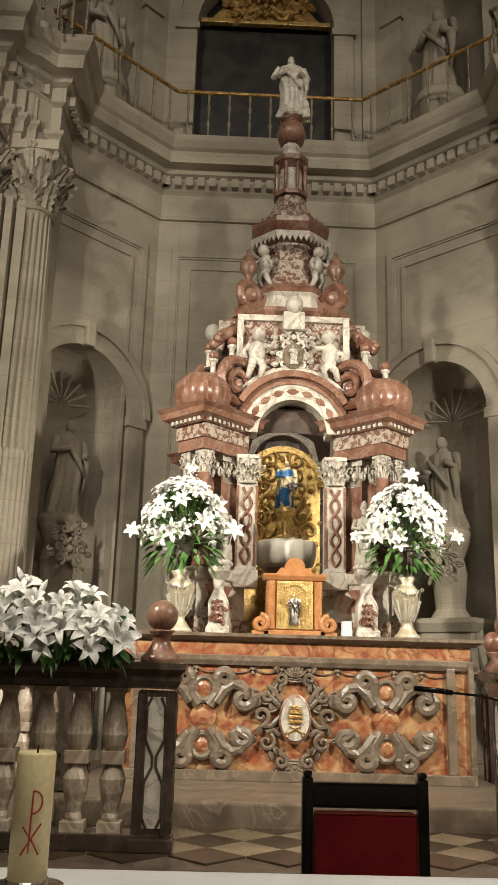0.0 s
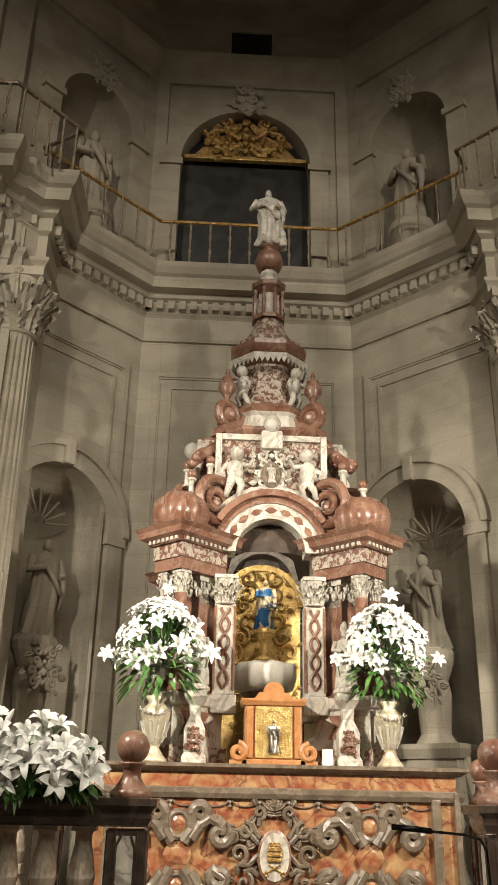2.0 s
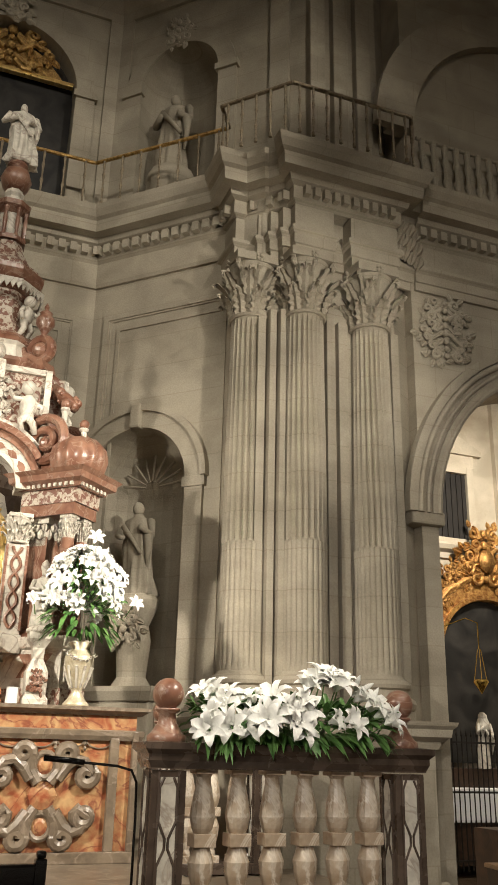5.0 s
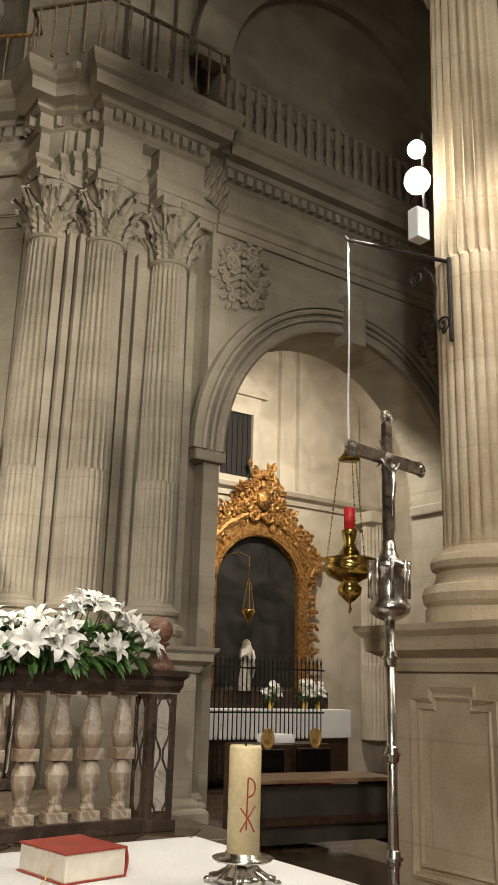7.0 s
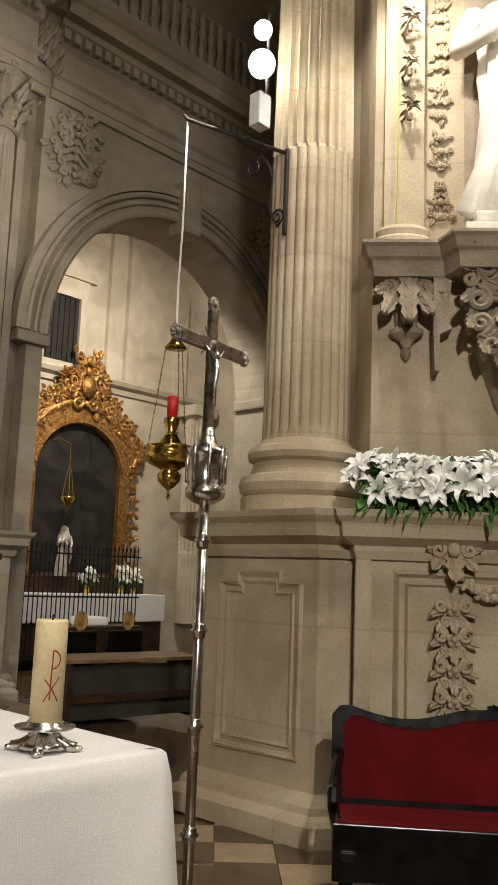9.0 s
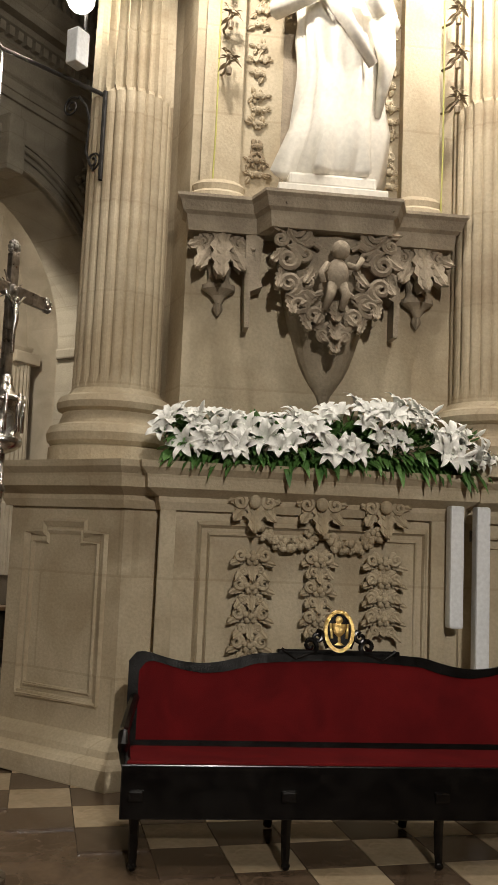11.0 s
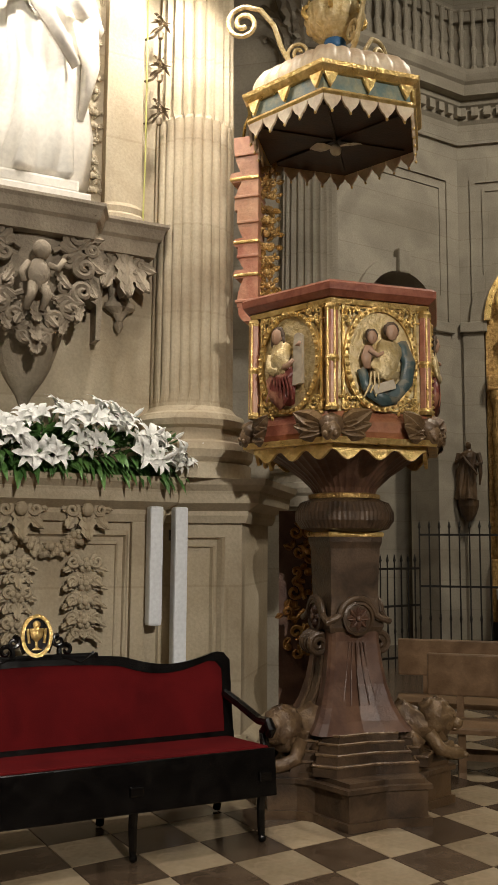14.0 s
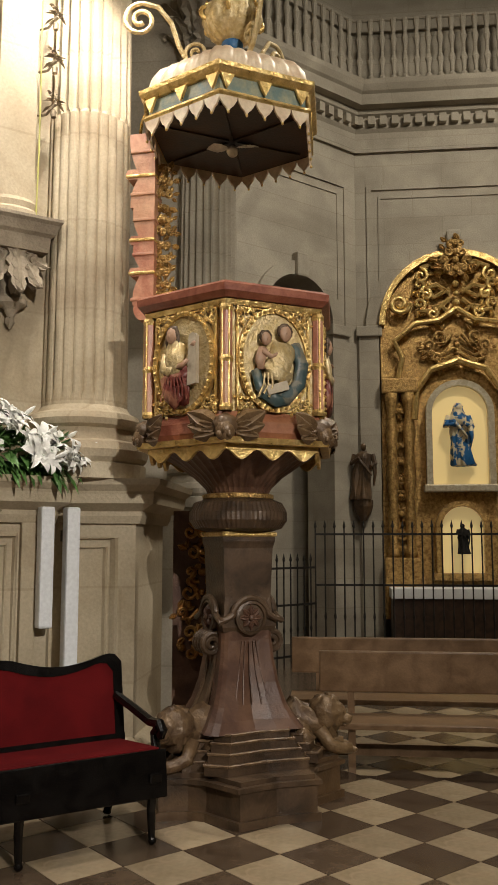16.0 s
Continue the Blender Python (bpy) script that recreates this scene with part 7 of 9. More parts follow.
lathe(bm, [(0.024, 1.84), (0.06, 1.855), (0.088, 1.875), (0.094, 1.895), (0.092, 1.915), (0.083, 1.925), (0.086, 1.99), (0.083, 2.06), (0.092, 2.07), (0.094, 2.09), (0.08, 2.105), (0.05, 2.12), (0.035, 2.16), (0.03, 2.2)], 32)
for i in range(8):
    a = i * math.pi / 4
    tube(bm, [(0.087 * math.cos(a), 0.087 * math.sin(a), 1.94), (0.089 * math.cos(a), 0.089 * math.sin(a), 2.11)], 0.01, 6)
part("node", bm, SILVER, cross, "chased silver node", True)
bm = B()
box(bm, -0.028, 0.028, -0.014, 0.014, 2.18, 2.76, None, 0.005)
box(bm, -0.245, -0.028, -0.014, 0.014, 2.56, 2.62, None, 0.005)
box(bm, 0.028, 0.245, -0.014, 0.014, 2.56, 2.62, None, 0.005)
part("cross_arm", bm, DARK_SILVER, cross)
for x, z, a in ((-0.265, 2.59, 0), (0.265, 2.59, 0), (0, 2.79, 0)):
    bm = B()
    for i in range(10):
        t = 2 * math.pi * i / 10
        ball(bm, (x + 0.028 * math.cos(t), 0, z + 0.028 * math.sin(t)), 0.014, (1, 0.9, 1), 8, 6)
    ball(bm, (x, 0, z), 0.025, (1, 0.8, 1), 8, 6)
    part("end_ornament", bm, DARK_SILVER, cross, "pierced silver leaf ornament")
bm = B()
for i in range(16):
    a = 2 * math.pi * (i + 0.5) / 16
    if abs(math.sin(2 * a)) > 0.35:
        r = 0.1 if i % 2 else 0.08
        slab(bm, [(0.03 * math.cos(a - 0.15), 2.59 + 0.03 * math.sin(a - 0.15)), (r * math.cos(a), 2.59 + r * math.sin(a)), (0.03 * math.cos(a + 0.15), 2.59 + 0.03 * math.sin(a + 0.15))], 0.006)
ball(bm, (0, -0.01, 2.59), 0.03, (1, 0.6, 1), 12, 8)
part("ray_crown", bm, DARK_SILVER, cross, "rays at the crossing")
bm = B()
tube(bm, [(0, -0.025, 2.52), (0.004, -0.032, 2.46), (-0.004, -0.03, 2.4), (0.004, -0.026, 2.3)], 0.017, 8, None, 0.008)
for s in (-1, 1):
    tube(bm, [(s * 0.012, -0.026, 2.52), (s * 0.07, -0.02, 2.575)], 0.007, 6)
ball(bm, (0.004, -0.028, 2.545), 0.016, (1, 1, 1.2), 8, 6)
part("corpus", bm, SILVER, cross, "small silver figure", True)

# ---- hanging sanctuary lamp on its bracket ----
lampb = thing("sanctuary_lamp", (3.9, 4.85, 0.0), "brass hanging oil lamp with red glass on an iron bracket", "lamp")
bm = B()
w = Vector((0.03, -1.03, 0))
tube(bm, [w + Vector((0, 0, 3.87)), w + Vector((0, 0, 4.5))], 0.016, 8)
tube(bm, [w + Vector((0, 0, 4.47)), Vector((0, 0, 5.08)), Vector((0, 0.04, 5.13))], 0.015, 8)
curl = [w + Vector((0, q[0], q[2])) for q in spiral(0.075, 4.02, 0.015, 0.065, 1.6, math.pi * 0.3, 26)]
stem = [w + Vector((0, y, z)) for y, z in ((0.15, 4.1), (0.14, 4.2), (0.13, 4.32), (0.17, 4.44), (0.24, 4.52))]
roll = [w + Vector((0, q[0], q[2])) for q in spiral(0.31, 4.46, 0.075, 0.015, -1.7, math.pi * 0.75, 28)]
tube(bm, curl, 0.008, 6)
tube(bm, curl[-1:] + stem + roll, 0.008, 6)
part("bracket", bm, IRON, lampb, "black wrought-iron bracket")
bm = B()
tube(bm, [(0, 0, 5.06), (0.008, 0.0, 4.2), (-0.006, 0.0, 3.7), (0, 0, 3.32)], 0.009, 6)
part("cord", bm, LINEN, lampb, "pale twisted cord")
bm = B()
lathe(bm, [(0.01, 3.32), (0.03, 3.3), (0.05, 3.26), (0.085, 3.22), (0.08, 3.21)], 20)
part("smoke_cap", bm, BRASS, lampb, "brass cap", True)
for i in range(3):
    a = 2 * math.pi * i / 3 + 0.5
    bm = B()
    for k in range(26):
        t = k / 25
        r = 0.075 + 0.09 * t
        tube(bm, [(r * math.cos(a), r * math.sin(a), 3.22 - 0.74 * t), (r * math.cos(a), r * math.sin(a), 3.2 - 0.74 * t)], 0.006 if k % 2 else 0.004, 5)
    part("chain", bm, BRASS, lampb, "thin brass chain")
bm = B()
lathe(bm, [(0.0, 2.2), (0.014, 2.23), (0.006, 2.26), (0.012, 2.28), (0.035, 2.3), (0.068, 2.34), (0.075, 2.39), (0.05, 2.42), (0.075, 2.44), (0.13, 2.47), (0.158, 2.51), (0.162, 2.55), (0.145, 2.57), (0.165, 2.585), (0.16, 2.6), (0.12, 2.61), (0.07, 2.63), (0.05, 2.67)], 28, closed=False)
part("bowl", bm, BRASS, lampb, "polished brass bowl", True).matrix_local = Matrix.Translation((0, 0, -0.14)) @ Matrix.Diagonal((1.2, 1.2, 1, 1))
bm = B()
lathe(bm, [(0.05, 2.66), (0.03, 2.72), (0.045, 2.78), (0.05, 2.81), (0.035, 2.82)], 16)
part("holder", bm, BRASS, lampb, "brass cup", True).matrix_local = Matrix.Translation((0, 0, -0.14)) @ Matrix.Diagonal((1.2, 1.2, 1, 1))
bm = B()
lathe(bm, [(0.032, 2.82), (0.034, 2.98), (0.03, 2.98)], 16)
part("ruby_glass", bm, RUBY, lampb, "red glass cylinder", True).matrix_local = Matrix.Translation((0, 0, -0.14)) @ Matrix.Diagonal((1.2, 1.2, 1, 1))

# ---- floodlight on the pier ----
fl = thing("floodlight", (3.72, 3.9, 4.6), "white floodlight with two lit bulbs on the pier", "floodlight")
part("housing", boxed(-0.06, 0.06, -0.05, 0.05, 0, 0.24, bevel=0.012), PLASTIC, fl, "white lamp housing")
for z, r in ((0.48, 0.095), (0.74, 0.065)):
    bm = B()
    ball(bm, (0.0, 0.0, z), r, (1, 1, 1.05), 20, 14)
    part("bulb", bm, BULB, fl, "glowing white bulb", True)
bm = B()
tube(bm, [(0.06, 0, 0.2), (0.06, 0, 0.9)], 0.012, 8)
part("stem", bm, IRON, fl)
# ---- pulpit ----
PX, PY = 5.13, 0.475
pulpit = thing("pulpit", (PX, PY, 0), "polychrome and gilt wooden pulpit with relief panels and canopy", "pulpit")
FOOT = Matrix.Rotation(radians(30), 4, "Z")


def hexa(r, a0=0.0):
    return [(r * math.cos(math.pi + a0 + math.pi / 3 * i), r * math.sin(math.pi + a0 + math.pi / 3 * i)) for i in range(6)]


def hexed(name, rows, material, label="", a0=0.0, sides=6, parent=None):
    bm = B()
    lathe(bm, rows, sides, m=Matrix.Rotation(math.pi + a0, 4, "Z"))
    return part(name, bm, material, parent or pulpit, label)


def arms_plan(reach, half, dip):
    """A cross with four short arms, hollowed ends and rounded inner corners."""
    one = [(-reach, half), (-reach + dip, 0.0), (-reach, -half), (-reach * 0.88, -half * 1.03), (-reach * 0.72, -half * 1.15), (-half * 1.42, -half * 1.42)]
    pts = []
    for k in range(4):
        c, w = math.cos(k * math.pi / 2), math.sin(k * math.pi / 2)
        pts += [(x * c - y * w, x * w + y * c) for x, y in one]
    return pts


# stepped foot with a cross-shaped plan
for k, (z0, z1, r) in enumerate(((0.0, 0.045, 0.02), (0.045, 0.195, 0.0), (0.195, 0.22, 0.025), (0.22, 0.245, -0.01))):
    bm = B()
    prism(bm, arms_plan(0.58 + r, 0.235 + r * 0.8, 0.035), z0, z1, FOOT)
    part("plinth_step", bm, LIMEWOOD, pulpit, "dark worn wooden plinth" if k == 1 else "moulded painted step")
for z0, z1, reach in ((0.245, 0.3, 0.45), (0.3, 0.35, 0.405), (0.35, 0.4, 0.365), (0.4, 0.44, 0.33)):
    bm = B()
    prism(bm, arms_plan(reach, reach * 0.56, 0.03), z0, z1, FOOT)
    part("foot_moulding", bm, LIMEWOOD, pulpit, "moulded painted foot")
    bm = B()
    ring = [Vector((x, y, z1)) for x, y in arms_plan(reach, reach * 0.56, 0.03)]
    tube(bm, [FOOT @ p for p in ring + ring[:1]], 0.009, 6)
    part("worn_edge", bm, LION_WOOD, pulpit, "worn edge of the moulding")
bm = B()
rows = []
for z, r, dip in ((0.44, 0.32, 0.05), (0.5, 0.275, 0.045), (0.58, 0.235, 0.035), (0.7, 0.2, 0.025), (0.82, 0.18, 0.02), (0.95, 0.165, 0.01), (1.02, 0.165, 0.0)):
    ring = []
    for k in range(4):
        c, w = math.cos(k * math.pi / 2), math.sin(k * math.pi / 2)
        for x, y in ((-r, r * 0.8), (-r + dip * 0.3, r * 0.4), (-r + dip, 0), (-r + dip * 0.3, -r * 0.4), (-r, -r * 0.8), (-r * 0.92, -r * 0.92)):
            ring.append(bm.verts.new(FOOT @ Vector((x * c - y * w, x * w + y * c, z))))
    rows.append(ring)
for p, q in zip(rows, rows[1:]):
    for i in range(24):
        bm.faces.new((p[i], p[(i + 1) % 24], q[(i + 1) % 24], q[i]))
part("pyramid", bm, PAINTED_WOOD, pulpit, "flared red-brown pillar foot")
lower = []
lower.append(hexed("pillar", [(0.23, 1.0), (0.25, 1.03), (0.25, 1.07), (0.225, 1.1), (0.215, 1.2), (0.23, 1.5), (0.245, 1.54), (0.245, 1.57)], LIMEWOOD, "dark painted pillar", math.pi / 4, 4))
lower.append(hexed("gilt_ring", [(0.25, 1.57), (0.258, 1.578), (0.258, 1.592), (0.25, 1.6)], GOLD, "gilt ring", math.pi / 4, 4))
for ob in lower:
    ob.matrix_local = FOOT
bm = B()
lathe(bm, [(0.2, 1.6), (0.27, 1.62), (0.305, 1.67), (0.305, 1.72), (0.275, 1.78), (0.22, 1.8), (0.19, 1.81)], 128, lobes=64, lobe=0.012)
part("bulb", bm, LIMEWOOD, pulpit, "ribbed swelling brown bulb")
bm = B()
lathe(bm, [(0.19, 1.8), (0.225, 1.805), (0.225, 1.83), (0.18, 1.84)], 32)
part("collar", bm, OLD_GOLD, pulpit, "worn gilt collar")
bm = B()
lathe(bm, [(0.18, 1.83), (0.2, 1.87), (0.27, 1.94), (0.38, 2.02), (0.5, 2.09)], 120, lobes=40, lobe=0.05)
part("cup", bm, PAINTED_WOOD, pulpit, "ribbed reddish cup")
for a in (180, 90, 270):
    mm = FOOT @ Matrix.Rotation(radians(a + 90), 4, "Z") @ Matrix.Translation((0, -0.175, 1.085))
    bm = B()
    lathe(bm, [(0.1, 0), (0.1, 0.03), (0.085, 0.035), (0.08, 0.02), (0.0, 0.022)], 28, m=mm @ Matrix.Rotation(radians(90), 4, "X"), closed=False)
    ros = part("rosette", bm, LIMEWOOD, pulpit, "round carved rosette")
    bm = B()
    for i in range(8):
        t = i * math.pi / 4
        leaf_blob(bm, (0.012 * math.cos(t), 0.012 * math.sin(t)), (math.cos(t), math.sin(t)), 0.062, mm @ Matrix.Translation((0, -0.024, 0)))
    ball(bm, (0, -0.035, 0), 0.018, (1, 0.7, 1), 10, 8, mm)
    tagged(part("petals", bm, PAINTED_WOOD, ros, "carved petals"), kind="stuff")
    # moulding bent over the rosette
    bm = B()
    tube(bm, [(-0.21, -0.02, -0.02), (-0.15, -0.02, 0.0), (-0.115, -0.02, 0.02)] + [(0.118 * math.cos(t), -0.02, 0.118 * math.sin(t)) for t in [math.pi * (0.92 - 0.084 * i) for i in range(11)]] + [(0.115, -0.02, 0.02), (0.15, -0.02, 0.0), (0.21, -0.02, -0.02)], 0.02, 8, mm)
    part("hood_moulding", bm, LIMEWOOD, ros, "bent moulding")
    # hanging fringe on the pyramid's face
    bm = B()
    for u in (-0.09, -0.05, 0.0, 0.05, 0.09):
        tube(bm, [(u * 0.5, 0.005, -0.14), (u * 0.75, -0.0, -0.3), (u * 1.2, -0.045, -0.5)], 0.004, 6, mm)
    tagged(part("drapery_line", bm, PAINTED_WOOD, pulpit, "carved drapery lines"), kind="stuff")
# long scroll brackets running into crouching lions at both sides
for a in (0, 180):
    mm = FOOT @ Matrix.Rotation(radians(a), 4, "Z")
    bm = B()
    w = 0.06
    spine = [(0.175, 0.93), (0.17, 0.85), (0.185, 0.75), (0.215, 0.64), (0.265, 0.54), (0.33, 0.46), (0.39, 0.42)]
    inner = [(y - 0.05 - 0.02 * i / 6, z - 0.012 * i) for i, (y, z) in enumerate(spine)]
    slab(bm, [(y, z) for y, z in spine] + inner[::-1], 2 * w, mm @ Matrix.Rotation(radians(90), 4, "Z") @ Matrix.Translation((0, -w, 0)))
    for e in (-w, w):
        tube(bm, [(e, y, z) for y, z in spine], 0.014, 6, mm)
    part("scroll_support", bm, LIMEWOOD, pulpit, "dark painted scroll bracket")
    bm = B()
    for e in (-0.065, -0.02, 0.025, 0.065):
        tube(bm, [(e, 0.2 + q[0], q[2]) for q in spiral(0.0, 0.925, 0.075, 0.014, -1.9, math.pi * 1.05, 30)], 0.021, 8, mm, 0.014)
    part("volute", bm, LIMEWOOD, pulpit, "rolled volute")
    turn_head = 1 if a == 0 else -1
    mm = FOOT @ Matrix.Rotation(radians(a + (16 if a == 0 else -14)), 4, "Z") @ Matrix.Translation((0, -0.05 if a == 0 else 0.03, 0))
    bm = B()
    v = tube(bm, [(0, 0.27, 0.53), (0, 0.33, 0.475), (0, 0.41, 0.435), (0, 0.5, 0.42), (-0.01 * turn_head, 0.56, 0.44)], 0.085, 18, mm, 0.1)
    v += ball(bm, (0.0, 0.52, 0.47), 0.118, (1, 0.95, 1.05), 30, 20, mm)
    v += ball(bm, (0.0, 0.33, 0.41), 0.1, (1.15, 1.2, 0.95), 20, 14, mm)
    rough_up(v, 0.02, 42, 2)
    rough_up(v, 0.012, 85, 5)
    head = mm @ Matrix.Translation((-0.02 * turn_head, 0.575, 0.475)) @ Matrix.Rotation(radians(25 * turn_head), 4, "Z")
    ball(bm, (0, 0.0, 0.0), 0.078, (0.9, 1.0, 1.05), 16, 12, head)
    ball(bm, (0, 0.07, -0.025), 0.042, (0.95, 1.0, 0.85), 12, 10, head)
    ball(bm, (0, 0.102, -0.012), 0.016, (1.2, 0.8, 0.8), 8, 6, head)
    ball(bm, (0, 0.062, -0.056), 0.03, (0.9, 1.0, 0.6), 10, 8, head)
    for e in (-1, 1):
        ball(bm, (e * 0.032, 0.066, 0.022), 0.012, (1, 0.7, 1), 8, 6, head)
        ball(bm, (e * 0.068, -0.01, 0.055), 0.026, (0.7, 0.8, 1.1), 8, 6, head)
        tube(bm, [(e * 0.09, 0.46, 0.4), (e * 0.12, 0.52, 0.31), (e * 0.1, 0.6, 0.285), (e * 0.09, 0.66, 0.28)], 0.045, 10, mm, 0.034)
        for q in (-0.018, 0.0, 0.018):
            ball(bm, (e * 0.09 + q, 0.675, 0.275), 0.018, (0.8, 1.4, 0.9), 8, 6, mm)
        tube(bm, [(e * 0.11, 0.28, 0.42), (e * 0.15, 0.38, 0.36), (e * 0.13, 0.3, 0.29), (e * 0.13, 0.42, 0.275)], 0.055, 10, mm, 0.034)
    part("lion", bm, LION_WOOD, pulpit, "carved crouching lion with worn gilt mane", True)
# the box
hexed("box_floor", [(0.48, 2.08), (0.6, 2.12), (0.63, 2.2)], RIM_RED, "brick red painted underside")
bm = B()
sweep(bm, hexa(0.595) , [(0, 2.12), (0.03, 2.12), (0.05, 2.16), (0.05, 2.22), (0.01, 2.26), (0, 2.28)], True)
part("base_moulding", bm, RIM_RED, pulpit, "brick red painted moulding")
bm = B()
sweep(bm, hexa(0.605) , [(0, 2.09), (0.05, 2.09), (0.06, 2.125), (0, 2.13)], True)
part("gilt_band", bm, GOLD, pulpit, "gilt band")
hexed("box_core", [(0.585, 2.2), (0.585, 2.98)], CREAM_GILT, "cream and gilt box")
bm = B()
sweep(bm, hexa(0.595) , [(0, 2.9), (0.02, 2.9), (0.03, 2.93), (0, 2.94)], True)
part("gilt_fillet", bm, GOLD, pulpit, "gilt fillet")
bm = B()
sweep(bm, hexa(0.595) , [(-0.05, 2.94), (0.03, 2.94), (0.07, 2.97), (0.075, 3.01), (0.05, 3.03), (-0.05, 3.03)], True)
part("rim", bm, RIM_RED, pulpit, "brick red painted rim")
hx6 = hexa(0.595)
for i in range(6):
    p, q = hx6[i], hx6[(i + 1) % 6]
    w = (Vector(q) - Vector(p)).length
    m = at_wall(p, q)
    # panel with oval relief
    bm = B()
    th = [2 * math.pi * k / 32 for k in range(33)]
    ring_slab(bm, [(w / 2 + 0.235 * math.cos(t), 2.59 + 0.31 * math.sin(t)) for t in th], [(w / 2 + 0.205 * math.cos(t), 2.59 + 0.28 * math.sin(t)) for t in th], 0.04, m @ Matrix.Translation((0, -0.035, 0)))
    for k in range(40):
        t = 2 * math.pi * k / 40
        ball(bm, (w / 2 + 0.22 * math.cos(t), -0.04, 2.59 + 0.295 * math.sin(t)), 0.012, (1, 1, 1), 6, 4, m)
    pan = part("oval_frame", bm, GOLD, pulpit, "beaded gilt oval frame")
    bm = B()
    slab(bm, [(w / 2 + 0.206 * math.cos(t), 2.59 + 0.281 * math.sin(t)) for t in th[:-1]], 0.02, m @ Matrix.Translation((0, -0.018, 0)))
    part("oval_field", bm, CREAM_GILT, pan)
    mm = m @ Matrix.Translation((w / 2, -0.022, 2.36)) @ Matrix.Diagonal((1, 0.5, 1, 1))
    bearded = i % 2 == 0

    def robe(name, rolls, material, label, seed, smooth=True):
        bm = B()
        for pts, r0, r1 in rolls:
            v = tube(bm, pts, r0, 14, mm, r1)
            rough_up(v, 0.014, 24, seed)
        return part(name, bm, material, pan, label, smooth)

    if bearded:
        robe("relief_tunic", (([(0.05, -0.02, 0.3), (0.02, -0.06, 0.2), (-0.02, -0.07, 0.1)], 0.085, 0.07), ([(-0.06, -0.08, 0.2), (0.0, -0.12, 0.13), (0.08, -0.1, 0.12)], 0.04, 0.03)), CREAM_GILT, "cream and gilt relief tunic", i)
        robe("relief_cloak", (([(0.12, -0.01, 0.33), (0.17, -0.03, 0.22), (0.15, -0.04, 0.1), (0.08, -0.05, 0.02), (-0.03, -0.06, -0.01), (-0.11, -0.06, 0.06), (-0.13, -0.05, 0.16)], 0.042, 0.03), ([(-0.08, -0.05, 0.04), (0.0, -0.07, -0.02), (0.08, -0.05, -0.01)], 0.045, 0.03)), OLIVE, "dark green relief cloak", i + 3)
        robe("relief_child", (([(-0.08, -0.06, 0.28), (-0.11, -0.07, 0.22), (-0.1, -0.08, 0.16)], 0.038, 0.026), ([(-0.1, -0.09, 0.27), (-0.05, -0.12, 0.24), (0.0, -0.1, 0.26)], 0.017, 0.013)), SKIN_PAINT, "small painted figure in relief", i)
        faces = ((0.05, 0.385, 0.044), (-0.075, 0.345, 0.036))
        bm = B()
        box(bm, -0.06, 0.08, -0.13, -0.09, 0.03, 0.085, mm @ Matrix.Rotation(radians(-18), 4, "Y"), 0.006)
        part("relief_book", bm, SKIN_FIELD, pan, "pale open book in relief")
    else:
        robe("relief_tunic", (([(-0.05, -0.02, 0.32), (-0.05, -0.06, 0.24), (-0.03, -0.07, 0.15)], 0.075, 0.06), ([(-0.1, -0.06, 0.28), (-0.12, -0.09, 0.2), (-0.05, -0.12, 0.17)], 0.034, 0.026)), CREAM_GILT, "cream and gilt relief tunic", i)
        robe("relief_cloak", (([(-0.1, -0.05, 0.18), (-0.04, -0.08, 0.12), (0.05, -0.06, 0.17)], 0.045, 0.035), ([(-0.1, -0.04, 0.14), (-0.07, -0.07, 0.05), (0.0, -0.06, -0.02)], 0.06, 0.05), ([(0.02, -0.05, 0.12), (0.03, -0.07, 0.05), (0.02, -0.05, -0.02)], 0.045, 0.04)), CRIMSON, "dark red relief cloak", i + 3)
        faces = ((-0.06, 0.39, 0.045),)
        bm = B()
        slab(bm, [(0.06, 0.08), (0.13, 0.09), (0.13, 0.36)] + arc(0.1, 0.36, 0.03, 0, 180, 8) + [(0.07, 0.36)], 0.05, mm @ Matrix.Translation((0, -0.09, 0)))
        part("relief_tablet", bm, SKIN_FIELD, pan, "tall pale tablet in relief")
        robe("relief_arm", (([(-0.01, -0.1, 0.2), (0.04, -0.13, 0.2), (0.08, -0.13, 0.23)], 0.02, 0.014), ([(0.11, -0.12, 0.3), (0.13, -0.12, 0.33)], 0.016, 0.012)), SKIN_PAINT, "painted relief arm", i)
    for fx_, fz_, fr in faces:
        bm = B()
        ball(bm, (fx_, -0.09, fz_), fr, (0.85, 0.9, 1.12), 14, 10, mm)
        ball(bm, (fx_, -0.135, fz_ - 0.004), fr * 0.16, (0.8, 1, 1.5), 8, 6, mm)
        part("relief_head", bm, SKIN_PAINT, pan, "painted relief", True)
        bm = B()
        v = ball(bm, (fx_, -0.07, fz_ + 0.014), fr * 1.12, (1.0, 0.85, 1.02), 16, 12, mm)
        if not bearded:
            for e in (-1, 1):
                v += tube(bm, [(fx_ + e * 0.036, -0.07, fz_ + 0.01), (fx_ + e * 0.045, -0.07, fz_ - 0.04), (fx_ + e * 0.035, -0.06, fz_ - 0.08)], 0.016, 8, mm, 0.01)
        rough_up(v, 0.007, 60, i)
        part("relief_hair", bm, LIMEWOOD, pan, "dark painted hair", True)
    bm = B()
